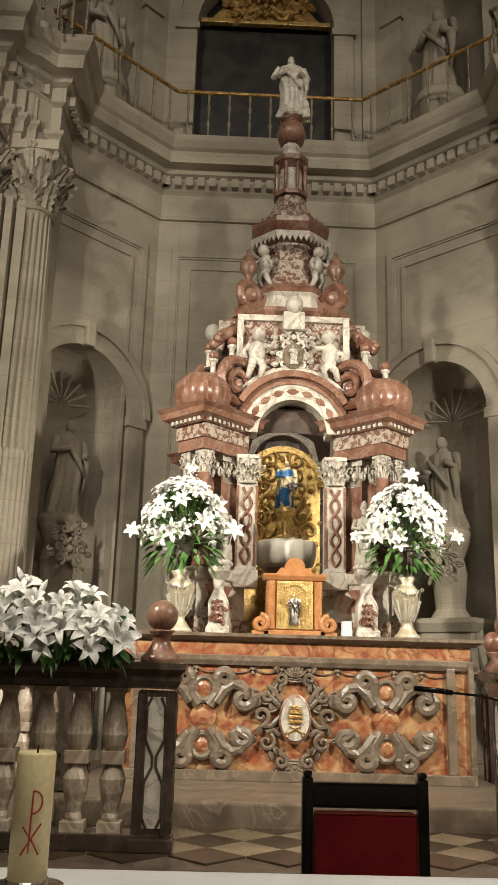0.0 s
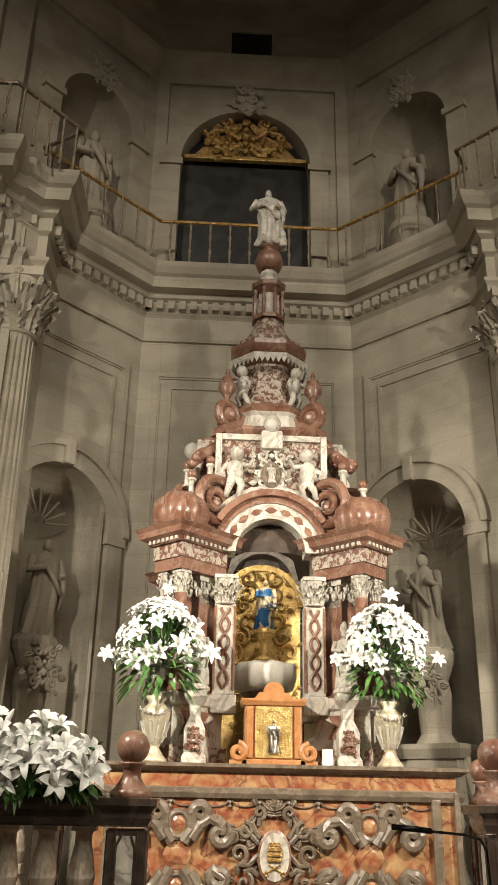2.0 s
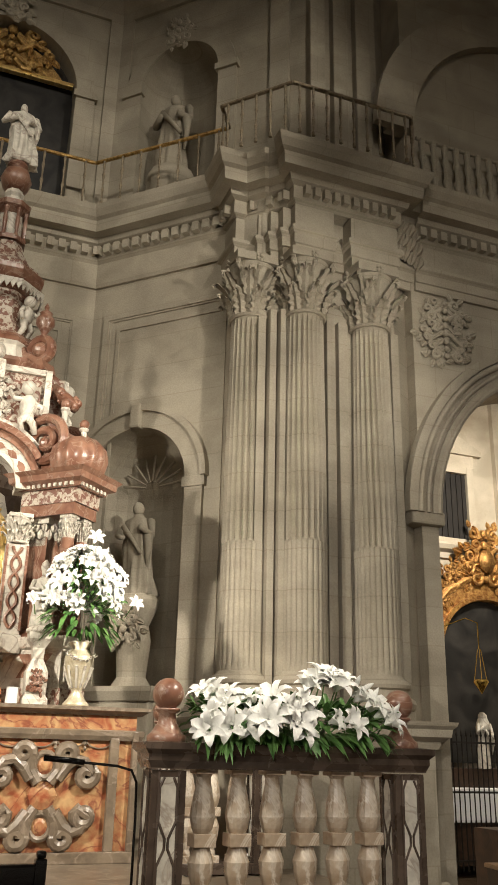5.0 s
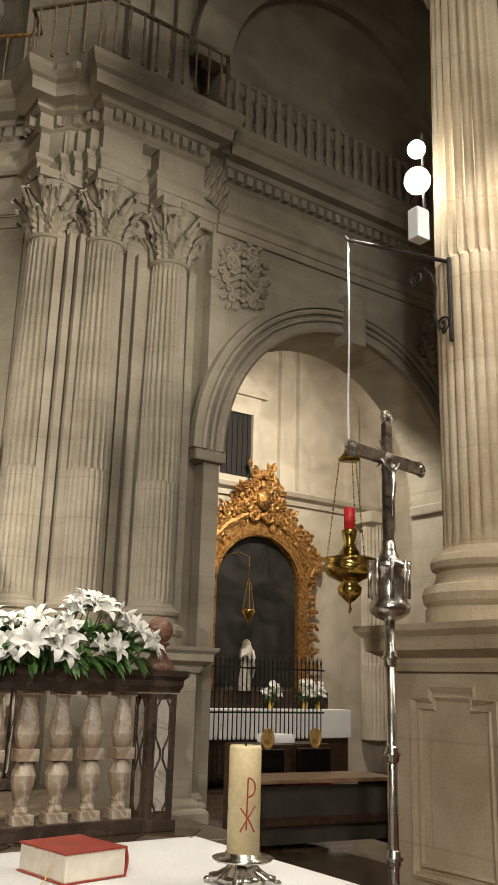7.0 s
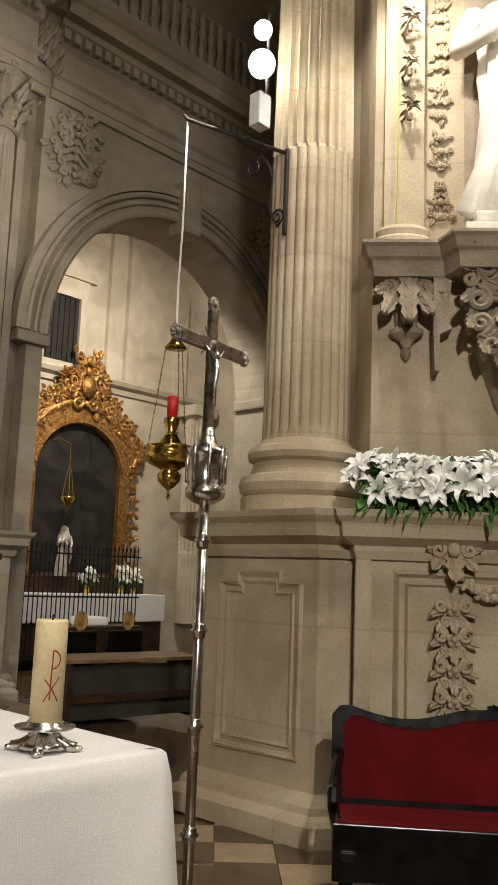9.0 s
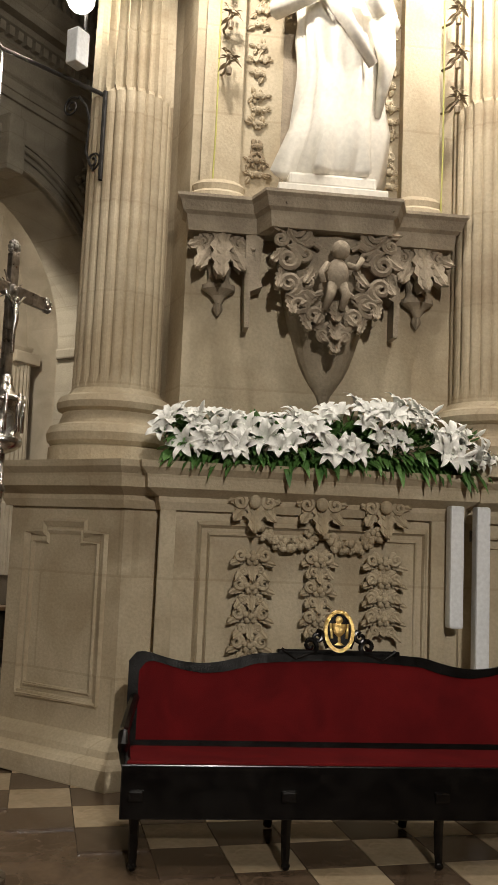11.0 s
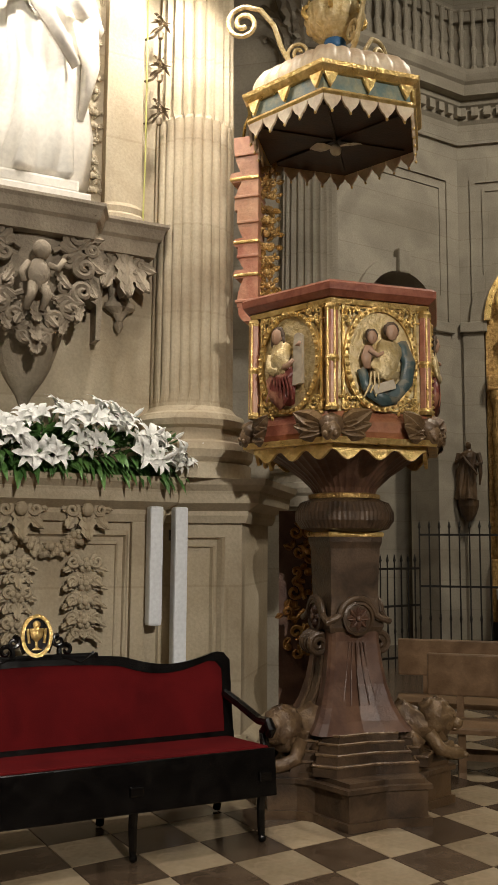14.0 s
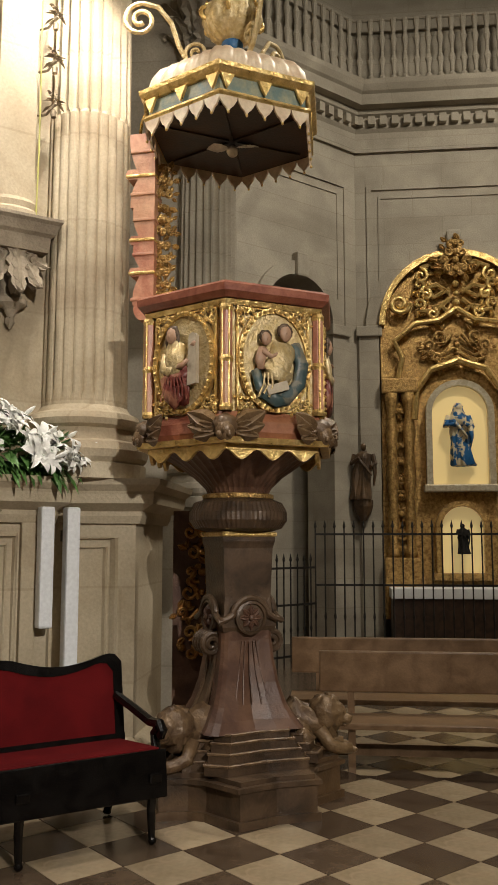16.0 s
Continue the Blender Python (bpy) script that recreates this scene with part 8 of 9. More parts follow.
    for k in range(7 if not bearded else 3):
        x0 = -0.1 + 0.026 * k
        tube(bm, [(x0 * 1.3, -0.115, 0.0 + 0.02 * (k % 2)), (x0 * 1.1 + 0.01, -0.13, 0.07), (x0 * 0.8 - 0.01, -0.12, 0.14)], 0.006, 6, mm)
    tagged(part("relief_fold", bm, CREAM_GILT if bearded else CRIMSON, pan, "carved drapery folds"), kind="stuff")
    bm = B()
    for cx in (0.12, w - 0.12):
        for cz in (2.33, 2.85):
            foliage(bm, 0.13, 0.11, int(cx * 100 + cz * 10), 0.008, m @ Matrix.Translation((cx, -0.012, cz)), 2)
    for a in ((0.06, 0.075, 2.3, 2.9), (w - 0.075, w - 0.06, 2.3, 2.9), (0.06, w - 0.06, 2.29, 2.3), (0.06, w - 0.06, 2.885, 2.895)):
        box(bm, a[0], a[1], -0.014, 0.0, a[2], a[3], m)
    part("panel_ornament", bm, GOLD, pan, "gilt scroll ornament")
    # corner posts
    c = Vector((*p, 0))
    bm = B()
    lathe(bm, [(0.035, 2.28), (0.035, 2.9)], 8, p + (0,))
    part("corner_post", bm, PINK_WOOD, pulpit, "salmon corner strip")
    bm = B()
    for z in (2.3, 2.58, 2.88):
        lathe(bm, [(0.036, z - 0.02), (0.044, z), (0.036, z + 0.02)], 8, p + (0,))
    d = Vector(p).normalized()
    for s in (-1, 1):
        e = Vector((-d.y, d.x)) * s * 0.02
        tube(bm, [(p[0] + d.x * 0.026 + e.x, p[1] + d.y * 0.026 + e.y, 2.3), (p[0] + d.x * 0.026 + e.x, p[1] + d.y * 0.026 + e.y, 2.88)], 0.008, 6)
    part("post_gilding", bm, GOLD, pulpit, "gilt fluting")
    # winged heads at the lower corners
    mm = Matrix.Translation((p[0] * 1.04, p[1] * 1.04, 2.16)) @ Matrix.Rotation(math.atan2(p[1], p[0]) + math.pi / 2, 4, "Z") @ Matrix.Diagonal((1.12, 1.12, 1.12, 1))
    bm = B()
    ball(bm, (0, -0.01, 0.0), 0.056, (0.92, 0.9, 1.12), 16, 12, mm)
    ball(bm, (0, -0.062, -0.006), 0.01, (0.8, 1, 1.3), 8, 6, mm)
    for e in (-1, 1):
        ball(bm, (e * 0.024, -0.048, -0.02), 0.018, (1, 0.7, 1), 8, 6, mm)
    whead = part("winged_head", bm, LION_WOOD, pulpit, "carved winged head", True)
    bm = B()
    v = ball(bm, (0, 0.012, 0.03), 0.066, (1.02, 0.92, 0.9), 18, 12, mm)
    rough_up(v, 0.012, 60, i)
    part("hair", bm, LIMEWOOD, whead, "carved curls", True)
    for e in (-1, 1):
        bm = B()
        for k in range(3):
            leaf_blob(bm, (e * 0.035, 0.01), (e, 0.55 - 0.42 * k), 0.19 - 0.025 * k, mm @ Matrix.Translation((0, 0.03 - 0.006 * k, 0)))
        part("wing", bm, LION_WOOD, whead, "carved feathered wing")
    # scalloped skirt
    bm = B()
    pts = [(0.0, 2.1)] + [(w * k / 24, 2.035 + 0.03 * math.cos(2 * math.pi * k / 8)) for k in range(25)] + [(w, 2.1)]
    slab(bm, pts, 0.02, m)
    part("skirt", bm, GOLD, pulpit, "scalloped gilt skirt")
# backboard between box and canopy: a tall scroll-edged board seen edge on
EDGE = Matrix.Translation((0.2, 0.62, 0)) @ Matrix.Rotation(radians(84), 4, "Z")
bm = B()
pts = []
for z0, z1, w0, w1 in ((3.0, 3.1, 0.04, 0.075), (3.1, 3.3, 0.085, 0.04), (3.3, 3.36, 0.1, 0.1), (3.36, 3.52, 0.04, 0.085), (3.52, 3.58, 0.1, 0.1), (3.58, 3.78, 0.05, 0.09), (3.78, 3.98, 0.11, 0.06), (3.98, 4.05, 0.13, 0.13), (4.05, 4.3, 0.07, 0.12)):
    for k in range(5):
        t = k / 4
        pts.append((w0 + (w1 - w0) * t + 0.018 * math.sin(math.pi * t), z0 + (z1 - z0) * t))
slab(bm, pts + [(-0.06, 4.3), (-0.06, 3.0)], 0.14, EDGE)
back = part("backboard", bm, PINK_WOOD, pulpit, "salmon scroll-edged backboard")
for z, w in ((3.13, 0.1), (3.31, 0.115), (3.44, 0.09), (3.54, 0.115), (3.68, 0.09), (3.86, 0.11), (3.99, 0.145), (4.16, 0.11)):
    bm = B()
    box(bm, -0.066, w, -0.01, 0.15, z, z + 0.022, EDGE, 0.006)
    part("fillet", bm, GOLD if z in (3.31, 3.54, 3.99) else PINK_WOOD, back, "gilt fillet" if z in (3.31, 3.54, 3.99) else "salmon fillet")
for k in range(4):
    bm = B()
    foliage(bm, 0.15, 0.27, 50 + k, 0.016, Matrix.Translation((0.14, 0.535, 3.17 + 0.27 * k)) @ Matrix.Rotation(radians(-75), 4, "Z"), 3, 1.4)
    tagged(part("gilt_leaf", bm, OLD_GOLD, back, "gilt leaf carving"), kind="stuff")
# canopy: six-sided band, toothed valance and a ribbed hipped roof
CAN = hexa(0.6)
can = hexed("canopy", [(0.575, 4.2), (0.575, 4.34)], TEAL, "teal and gilt hexagonal canopy")
for prof, nm in (([(-0.06, 4.33), (0.0, 4.33), (0.02, 4.345), (0.035, 4.36), (0.04, 4.385), (-0.06, 4.39)], "gilt upper moulding"), ([(-0.04, 4.19), (0.0, 4.19), (0.012, 4.205), (0.0, 4.225), (-0.04, 4.23)], "gilt lower moulding")):
    bm = B()
    sweep(bm, CAN, prof, True)
    part("canopy_moulding", bm, GOLD, can, nm)
for i in range(6):
    p, q = Vector((*CAN[i], 0)), Vector((*CAN[(i + 1) % 6], 0))
    m = at_wall(CAN[i], CAN[(i + 1) % 6])
    w = (q - p).length
    # ribbed roof face: round gores rising to the crown
    gores = 6
    bm = B()
    cols = []
    for g in range(gores * 6 + 1):
        u = g / (gores * 6)
        bulge = abs(math.sin(math.pi * u * gores))
        col_ = []
        for t, h in ((0.95, 4.385), (0.955, 4.42), (0.93, 4.48), (0.86, 4.54), (0.74, 4.585), (0.56, 4.61), (0.3, 4.635)):
            e = (p.lerp(q, u)) * (t + 0.03 * bulge * t)
            col_.append(bm.verts.new((e.x, e.y, h + 0.012 * bulge * t)))
        cols.append(col_)
    for x, y in zip(cols, cols[1:]):
        for j in range(6):
            bm.faces.new((x[j], y[j], y[j + 1], x[j + 1]))
    part("roof_face", bm, SALMON_CREAM, can, "ribbed cream and salmon roof face", True)
    for k in range(5):
        u = w * (k + 0.5) / 5
        h = w / 10
        bm = B()
        slab(bm, [(u - h, 4.2), (u - h + 0.006, 4.165), (u - h * 0.55, 4.13), (u - h * 0.3, 4.12), (u, 4.088), (u + h * 0.3, 4.12), (u + h * 0.55, 4.13), (u + h - 0.006, 4.165), (u + h, 4.2)], 0.015, m)
        tooth = part("tassel_tooth", bm, SALMON_CREAM, can, "cream and salmon tooth")
        bm = B()
        ball(bm, (u, 0.002, 4.088), 0.009, (1, 1, 1.2), 8, 6, m)
        part("tassel", bm, GOLD, tooth, "gilt bead")
    bm = B()
    for u in (0.05, w / 2, w - 0.05):
        slab(bm, [(u - 0.045, 4.325), (u + 0.045, 4.325), (u + 0.02, 4.27), (u, 4.235), (u - 0.02, 4.27)], 0.02, m @ Matrix.Translation((0, -0.012, 0)))
    tagged(part("canopy_ornament", bm, GOLD, can, "gilt ornament"), kind="stuff")
bm = B()
prism(bm, hexa(0.572), 4.183, 4.196)
part("canopy_soffit", bm, DARK_WOOD, can, "dark underside")
for k in range(3):
    bm = B()
    box(bm, -0.5, 0.5, -0.012, 0.012, 4.166 + 0.003 * k, 4.182, Matrix.Rotation(math.pi / 3 * k, 4, "Z"))
    part("soffit_rib", bm, DARK_WOOD, can, "dark rib under the canopy")
bm = B()
ball(bm, (0.02, 0, 4.12), 0.04, (1.6, 1, 0.8), 10, 8)
for e in (-1, 1):
    leaf(bm, (0, e * 0.02, 4.13), (0.2, e, 0.2), 0.16, 0.045, 0.1, rnd)
part("dove", bm, WHITE_MARBLE, can, "pale carved dove under the canopy", True)
bm = B()
lathe(bm, [(0.16, 4.6), (0.13, 4.64), (0.15, 4.68), (0.12, 4.74), (0.09, 4.78), (0.07, 4.8)], 48, lobes=10, lobe=0.12)
part("urn_foot", bm, CREAM_GILT, can, "gilt leafy foot", True)
bm = B()
lathe(bm, [(0.07, 4.8), (0.075, 4.83), (0.075, 4.86), (0.065, 4.88)], 24)
part("urn_neck", bm, BLUE_PAINT, can, "blue painted neck", True)
bm = B()
lathe(bm, [(0.07, 4.87), (0.1, 4.89), (0.16, 4.95), (0.19, 5.03), (0.17, 5.11), (0.1, 5.17), (0.11, 5.2), (0.13, 5.3), (0.06, 5.36)], 72, lobes=12, lobe=0.1)
part("canopy_urn", bm, CREAM_GILT, can, "gilt gadrooned urn", True)
for k in range(6):
    bm = B()
    tube(bm, [(0.18, 0, 5.12)] + [(0.19 + q[0], 0, q[2]) for q in spiral(0, 5.05, 0.06, 0.02, 1.3, math.pi / 2, 14)], 0.016, 6, Matrix.Rotation(math.pi / 3 * k, 4, "Z"))
    part("urn_handle", bm, GOLD, can, "gilt scroll handle")
for ang in (95, 215, 335):
    mm = Matrix.Rotation(radians(ang), 4, "Z")
    bm = B()
    tube(bm, [(0.12, 0, 4.68), (0.2, 0, 4.66), (0.29, 0, 4.72), (0.36, 0, 4.86), (0.41, 0, 5.02), (0.5, 0, 5.14), (0.6, 0, 5.17)] + [(q[0], 0, q[2]) for q in spiral(0.62, 5.05, 0.12, 0.025, -1.6, math.pi / 2, 28)], 0.017, 8, mm)
    tube(bm, [(q[0], 0, q[2]) for q in spiral(0.24, 4.81, 0.085, 0.015, 1.7, -math.pi / 2, 26)], 0.013, 6, mm)
    part("canopy_scroll", bm, CREAM_GILT, can, "cream and gilt scroll rib")
can.matrix_local = Matrix.Translation((0, 0.045, 0.0))
# iron tie from the column to the canopy
bm = B()
tube(bm, [(0.32, 0.75, 4.36), (0.1, 0.68, 4.4), (-0.1, 0.6, 4.37)], 0.012, 6)
part("iron_tie", bm, BRASS, pulpit, "thin metal tie rod")
# carved stair side behind
stair = thing("stair_panel", (5.62, 0.78, 0), "carved brown and gilt wooden pulpit stair side", "stair", turn=-80)
part("board", boxed(-0.2, 0.2, 0, 0.06, 0.0, 1.75), PAINTED_WOOD, stair)
bm = B()
foliage(bm, 0.34, 0.95, 63, 0.018, Matrix.Translation((0, -0.005, 1.2)), 7, 1.3)
tagged(part("carving", bm, RED_GOLD, stair, "carved gilt leaf scrolls"), kind="stuff")

# ---- pews ----
def pew(x, y0, y1, z, label):
    ob = thing("pew", (x, y0, z), label, "bench", "pews", turn=-90)
    n = y0 - y1
    part("seat", boxed(0, n, -0.4, 0.0, 0.46, 0.5, bevel=0.008), BROWN_WOOD, ob)
    part("backrest", boxed(0, n, 0.0, 0.035, 0.64, 0.93, bevel=0.012), BROWN_WOOD, ob, "wide polished back board")
    part("foot_rail", boxed(0, n, 0.02, 0.05, 0.2, 0.28), BROWN_WOOD, ob)
    for u in (0.25, n * 0.5, n - 0.25):
        bm = B()
        slab(bm, [(-0.36, 0), (0.06, 0), (0.06, 0.9), (0.02, 0.9), (0.0, 0.48), (-0.36, 0.46), (-0.32, 0.2)], 0.05, Matrix.Translation((u, 0, 0)) @ Matrix.Rotation(radians(90), 4, "Z"))
        part("bench_end", bm, BROWN_WOOD, ob)
    return ob


pew(6.1, 0.0, -3.6, -0.17, "polished brown wooden pew on the checkered floor")
pew(7.0, 0.25, -3.6, -0.17, "polished brown wooden pew behind the first")
# ---- chapel wall on the right ----
def facet_wall(name, p, q, z1, cx, half, spring, label, zoff=-0.2):
    ob = thing(name, (*p, 0), label, "wall", kind="structure")
    m = at_wall(p, q)
    w = (Vector(q) - Vector(p)).length
    bm = B()
    arch_wall(bm, w, zoff, z1, cx, half, zoff, spring, 0.6, m)
    part("wall_face", into(ob, bm), STONE, ob)
    bm = B()
    ring_slab(bm, arc(cx, spring, half + 0.22, 180, 0, 24), arc(cx, spring, half, 180, 0, 24), 0.08, m @ Matrix.Translation((0, -0.08, 0)))
    for s in (-1, 1):
        box(bm, cx + s * (half + 0.17) - 0.17, cx + s * (half + 0.17) + 0.17, -0.07, 0, 0, spring - 0.18, m)
        box(bm, cx + s * (half + 0.17) - 0.22, cx + s * (half + 0.17) + 0.22, -0.13, 0, spring - 0.18, spring, m, 0.02)
    box(bm, cx - 0.12, cx + 0.12, -0.16, 0, spring + half - 0.05, spring + half + 0.36, m, 0.04)
    part("archivolt", into(ob, bm), STONE, ob)
    bm = B()
    x0, x1, zt = 0.2, w - 0.2, 7.8
    for o, t, d in ((0, 0.09, 0.03), (0.2, 0.05, 0.02)):
        for a, b, c0, c1 in ((x0 + o, x0 + o + t, 0.4, zt - o), (x1 - o - t, x1 - o, 0.4, zt - o), (x0 + o + t, x1 - o - t, zt - o - t, zt - o)):
            box(bm, a, b, -d, 0.01, c0, c1, m)
    part("panel_frame", into(ob, bm), STONE, ob)
    bm = B()
    sweep(bm, [p, q], [(0, 8.4), (0.04, 8.4), (0.06, 8.46), (0.06, 8.52), (0, 8.54)])
    sweep(bm, [p, q], [(u * 0.8, z + 0.15) for u, z in ENTAB[7:]])
    part("cornice", into(ob, bm), STONE, ob)
    d = dentils("dentil_row", [p, q], 8.85, 9.0, 0.1, 0.2, None, STONE, 0.1)
    d.data.transform(ob.matrix_world.inverted())
    d.parent = ob
    return ob, m, w


facet_wall("wall_right_splay", (11.0, 3.1), (14.4, -0.49), 16.5, 3.6, 0.72, 5.2, "grey limestone wall with panel and arched chapel")
_, RM, RW = facet_wall("wall_right", (14.4, -0.49), (14.4, -4.4), 16.5, 1.68, 1.3, 5.25, "grey limestone wall with an arched chapel")
closing("wall_right_back", (14.4, -4.4), (14.4, -14), 16.5)
tagged(part("chapel_back", boxed(0, 6, 1.2, 1.4, -0.2, 8, m=at_wall((14.4, 0.5), (14.4, -4.4))), STONE), "plain back wall of the chapel", "wall", kind="structure")
tagged(part("chapel_back", boxed(0, 5, 1.0, 1.2, -0.2, 8, m=at_wall((11.0, 3.1), (14.4, -0.42))), STONE), "plain back wall of the chapel", "wall", kind="structure")
# balcony railing over it
def railing(path, z0, h, label, material, step=0.24, top_material=None):
    ob = thing("railing", (*path[0], z0), label, "railing", "gallery railings")
    tops = [(x, y, z0 + h) for x, y in path]
    bm = B()
    for a, b in zip(tops, tops[1:]):
        tube(bm, [a, b], 0.03, 8)
    part("handrail", into(ob, bm), top_material or material, ob)
    for a, b in zip(path, path[1:]):
        a, b = Vector(a), Vector(b)
        n = max(1, int((b - a).length / step))
        for i in range(n):
            p = a.lerp(b, (i + 0.5) / n)
            o = new("bar", RAIL_BAR[material.name])
            o.parent = ob
            o.location = (p.x - path[0][0], p.y - path[0][1], 0)
            o.scale = (1, 1, h)
    return ob


RAIL_BAR = {}
for mt in (BRONZE, IRON, STONE):
    bm = B()
    k = 2.4 if mt is STONE else 1.0
    lathe(bm, [(0.026 * k, 0), (0.026 * k, 0.06), (0.013 * k, 0.1), (0.018 * k, 0.25), (0.028 * k, 0.32), (0.014 * k, 0.4), (0.014 * k, 0.55), (0.026 * k, 0.66), (0.014 * k, 0.76), (0.022 * k, 0.92), (0.022 * k, 1.0)], 8)
    me = bpy.data.meshes.new("bar")
    bm.to_mesh(me)
    bm.free()
    me.materials.append(mt)
    RAIL_BAR[mt.name] = me
railing([(10.7, 2.9), (14.05, -0.5), (14.05, -4.3)], 9.55, 1.15, "stone gallery balustrade over the chapels", STONE, 0.2)
railing([(-3.23, 10.05), (-1.62, 11.62), (1.22, 11.62), (2.87, 10.05)], 9.4, 0.8, "bronze gallery railing round the apse", BRONZE, 0.29, OLD_GOLD)
railing([(2.87, 10.05), (2.62, 9.68), (3.36, 8.86), (5.2, 8.84), (5.5, 9.3)], 9.4, 0.8, "bronze gallery railing round the pier", BRONZE, 0.2, BRONZE)
railing([(-5.5, 9.3), (-5.2, 8.84), (-3.36, 8.86), (-2.62, 9.68), (-3.23, 10.05)], 9.4, 0.8, "bronze gallery railing round the pier", BRONZE, 0.2, BRONZE)
railing([(5.6, 9.35), (12.0, 9.35)], 9.4, 0.95, "dark gallery railing over the side arch", STONE, 0.2, STONE)
# pier column beyond the pulpit
pier = thing("pier_side", (8.75, 1.3, -0.17), "limestone side pier with a fluted column", "pier", kind="structure")
bm = B()
box(bm, 8.85, 9.9, 1.1, 2.6, -0.2, 16.0)
box(bm, 8.4, 9.9, 0.85, 2.6, -0.2, 1.9, None, 0.02)
part("pier_core", into(pier, bm), STONE, pier)
column(8.82, 1.25, 0.33, 1.9, pier, STONE)

# gilded altarpiece in the chapel
ret = thing("gilt_altarpiece", (14.25, -2.17, 0.3), "tall gilt carved altarpiece in the chapel arch", "altarpiece", turn=-90)
bm = B()
slab(bm, [(-1.28, 0.0), (1.28, 0.0), (1.28, 5.0)] + arc(0, 4.95, 1.28, 0, 180, 24) + [(-1.28, 5.0)], 0.15, Matrix.Translation((0, 0.1, 0)))
part("back_panel", bm, OLD_GOLD, ret, "gilt carved ground")
for s in (-1, 1):
    for x in (1.12, 0.84):
        bm = B()
        lathe(bm, [(0.1, 1.0), (0.1, 1.1), (0.06, 1.2), (0.09, 1.6), (0.06, 1.9), (0.1, 2.3), (0.07, 2.8), (0.1, 3.1), (0.06, 3.4), (0.1, 3.6), (0.12, 3.75)], 14, (s * x, 0, 0), lobes=7, lobe=0.15)
        part("estipite", bm, OLD_GOLD, ret, "carved gilt column", True)
    bm = B()
    foliage(bm, 0.3, 2.6, 71 + s, 0.03, Matrix.Translation((s * 0.99, 0.02, 2.3)), 9)
    box(bm, s * 0.98 - 0.3, s * 0.98 + 0.3, -0.12, 0.15, 3.75, 4.0, None, 0.03)
    box(bm, s * 0.98 - 0.3, s * 0.98 + 0.3, -0.12, 0.15, 0.0, 1.0, None, 0.03)
    part("side_carving", bm, OLD_GOLD, ret, "gilt leaf carving")
    bm = B()
    tube(bm, [(s * 1.0, -0.03, 4.0), (s * 0.92, -0.03, 4.35), (s * 1.05, -0.03, 4.65), (s * 0.7, -0.03, 4.95), (s * 0.3, -0.03, 5.0), (0, -0.03, 5.2)], 0.05, 8)
    tube(bm, [(x, -0.04, z) for x, y, z in spiral(s * 0.95, 5.3, 0.18, 0.04, s * 1.4, 0, 20)], 0.045, 8)
    tube(bm, [(s * 0.75, -0.03, 3.3), (s * 0.7, -0.03, 3.8), (s * 0.45, -0.03, 4.15), (0, -0.03, 4.3)], 0.06, 8)
    part("crest_moulding", bm, GOLD, ret, "gilt curved moulding")
bm = B()
foliage(bm, 1.7, 1.0, 81, 0.04, Matrix.Translation((0, 0.04, 5.55)), 6)
ring_slab(bm, arc(0, 4.95, 1.3, 180, 0, 24), arc(0, 4.95, 1.2, 180, 0, 24), 0.12, Matrix.Translation((0, -0.02, 0)))
part("lunette_carving", bm, GOLD, ret, "gilt leaf carving in the arch")
bm = B()
foliage(bm, 0.5, 0.6, 83, 0.04, Matrix.Translation((0, -0.06, 6.1)), 4)
part("crest", bm, OLD_GOLD, ret, "dark gilt crest")
bm = B()
foliage(bm, 1.3, 0.6, 85, 0.03, Matrix.Translation((0, 0.03, 4.5)), 4)
part("arch_carving", bm, OLD_GOLD, ret)
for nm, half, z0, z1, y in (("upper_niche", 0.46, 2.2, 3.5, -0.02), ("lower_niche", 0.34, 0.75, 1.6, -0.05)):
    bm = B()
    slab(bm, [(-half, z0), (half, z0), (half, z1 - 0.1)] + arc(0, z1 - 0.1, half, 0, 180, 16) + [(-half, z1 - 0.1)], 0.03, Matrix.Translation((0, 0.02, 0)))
    # niche light comes from this flat sheet's own emission, no lamp
    nn = part(nm, bm, GLOW_NICHE, ret, "golden niche sheet glowing by itself")
    bm = B()
    o = [(-half - 0.1, z0), (-half - 0.1, z1 - 0.1)] + arc(0, z1 - 0.1, half + 0.1, 180, 0, 16) + [(half + 0.1, z1 - 0.1), (half + 0.1, z0)]
    i_ = [(-half, z0), (-half, z1 - 0.1)] + arc(0, z1 - 0.1, half, 180, 0, 16) + [(half, z1 - 0.1), (half, z0)]
    ring_slab(bm, o, i_, 0.14, Matrix.Translation((0, -0.1, 0)))
    box(bm, -half - 0.15, half + 0.15, -0.14, 0.1, z0 - 0.12, z0, None, 0.02)
    part("niche_frame", bm, PALE_GILT if half > 0.4 else OLD_GOLD, nn, "pale niche frame")
RT = ret.matrix_world
bm = B()
figure(bm, 1.05, 2.2, (0, -0.1, 2.5), wide=1.0, veil=True, m=RT)
tagged(part("chapel_madonna", bm, POLYCHROME, smooth=True), "painted statue in a blue cloak in the glowing niche", "statue")
bm = B()
figure(bm, 0.5, 3.1, (0, -0.12, 1.06), m=RT)
tagged(part("niche_statuette", bm, VOID), "small dark figure in the lower glowing niche", "statue")
ca = thing("chapel_altar", (13.9, -2.17, -0.17), "dark wooden chapel altar with a narrow lace edge", "altar", turn=-90)
part("block", boxed(-1.2, 1.2, -0.35, 0.3, 0.0, 0.98, bevel=0.02), DARK_WOOD, ca)
part("lace_edge", boxed(-1.22, 1.22, -0.37, 0.3, 0.84, 1.0, bevel=0.01), LINEN, ca, "white lace edge")
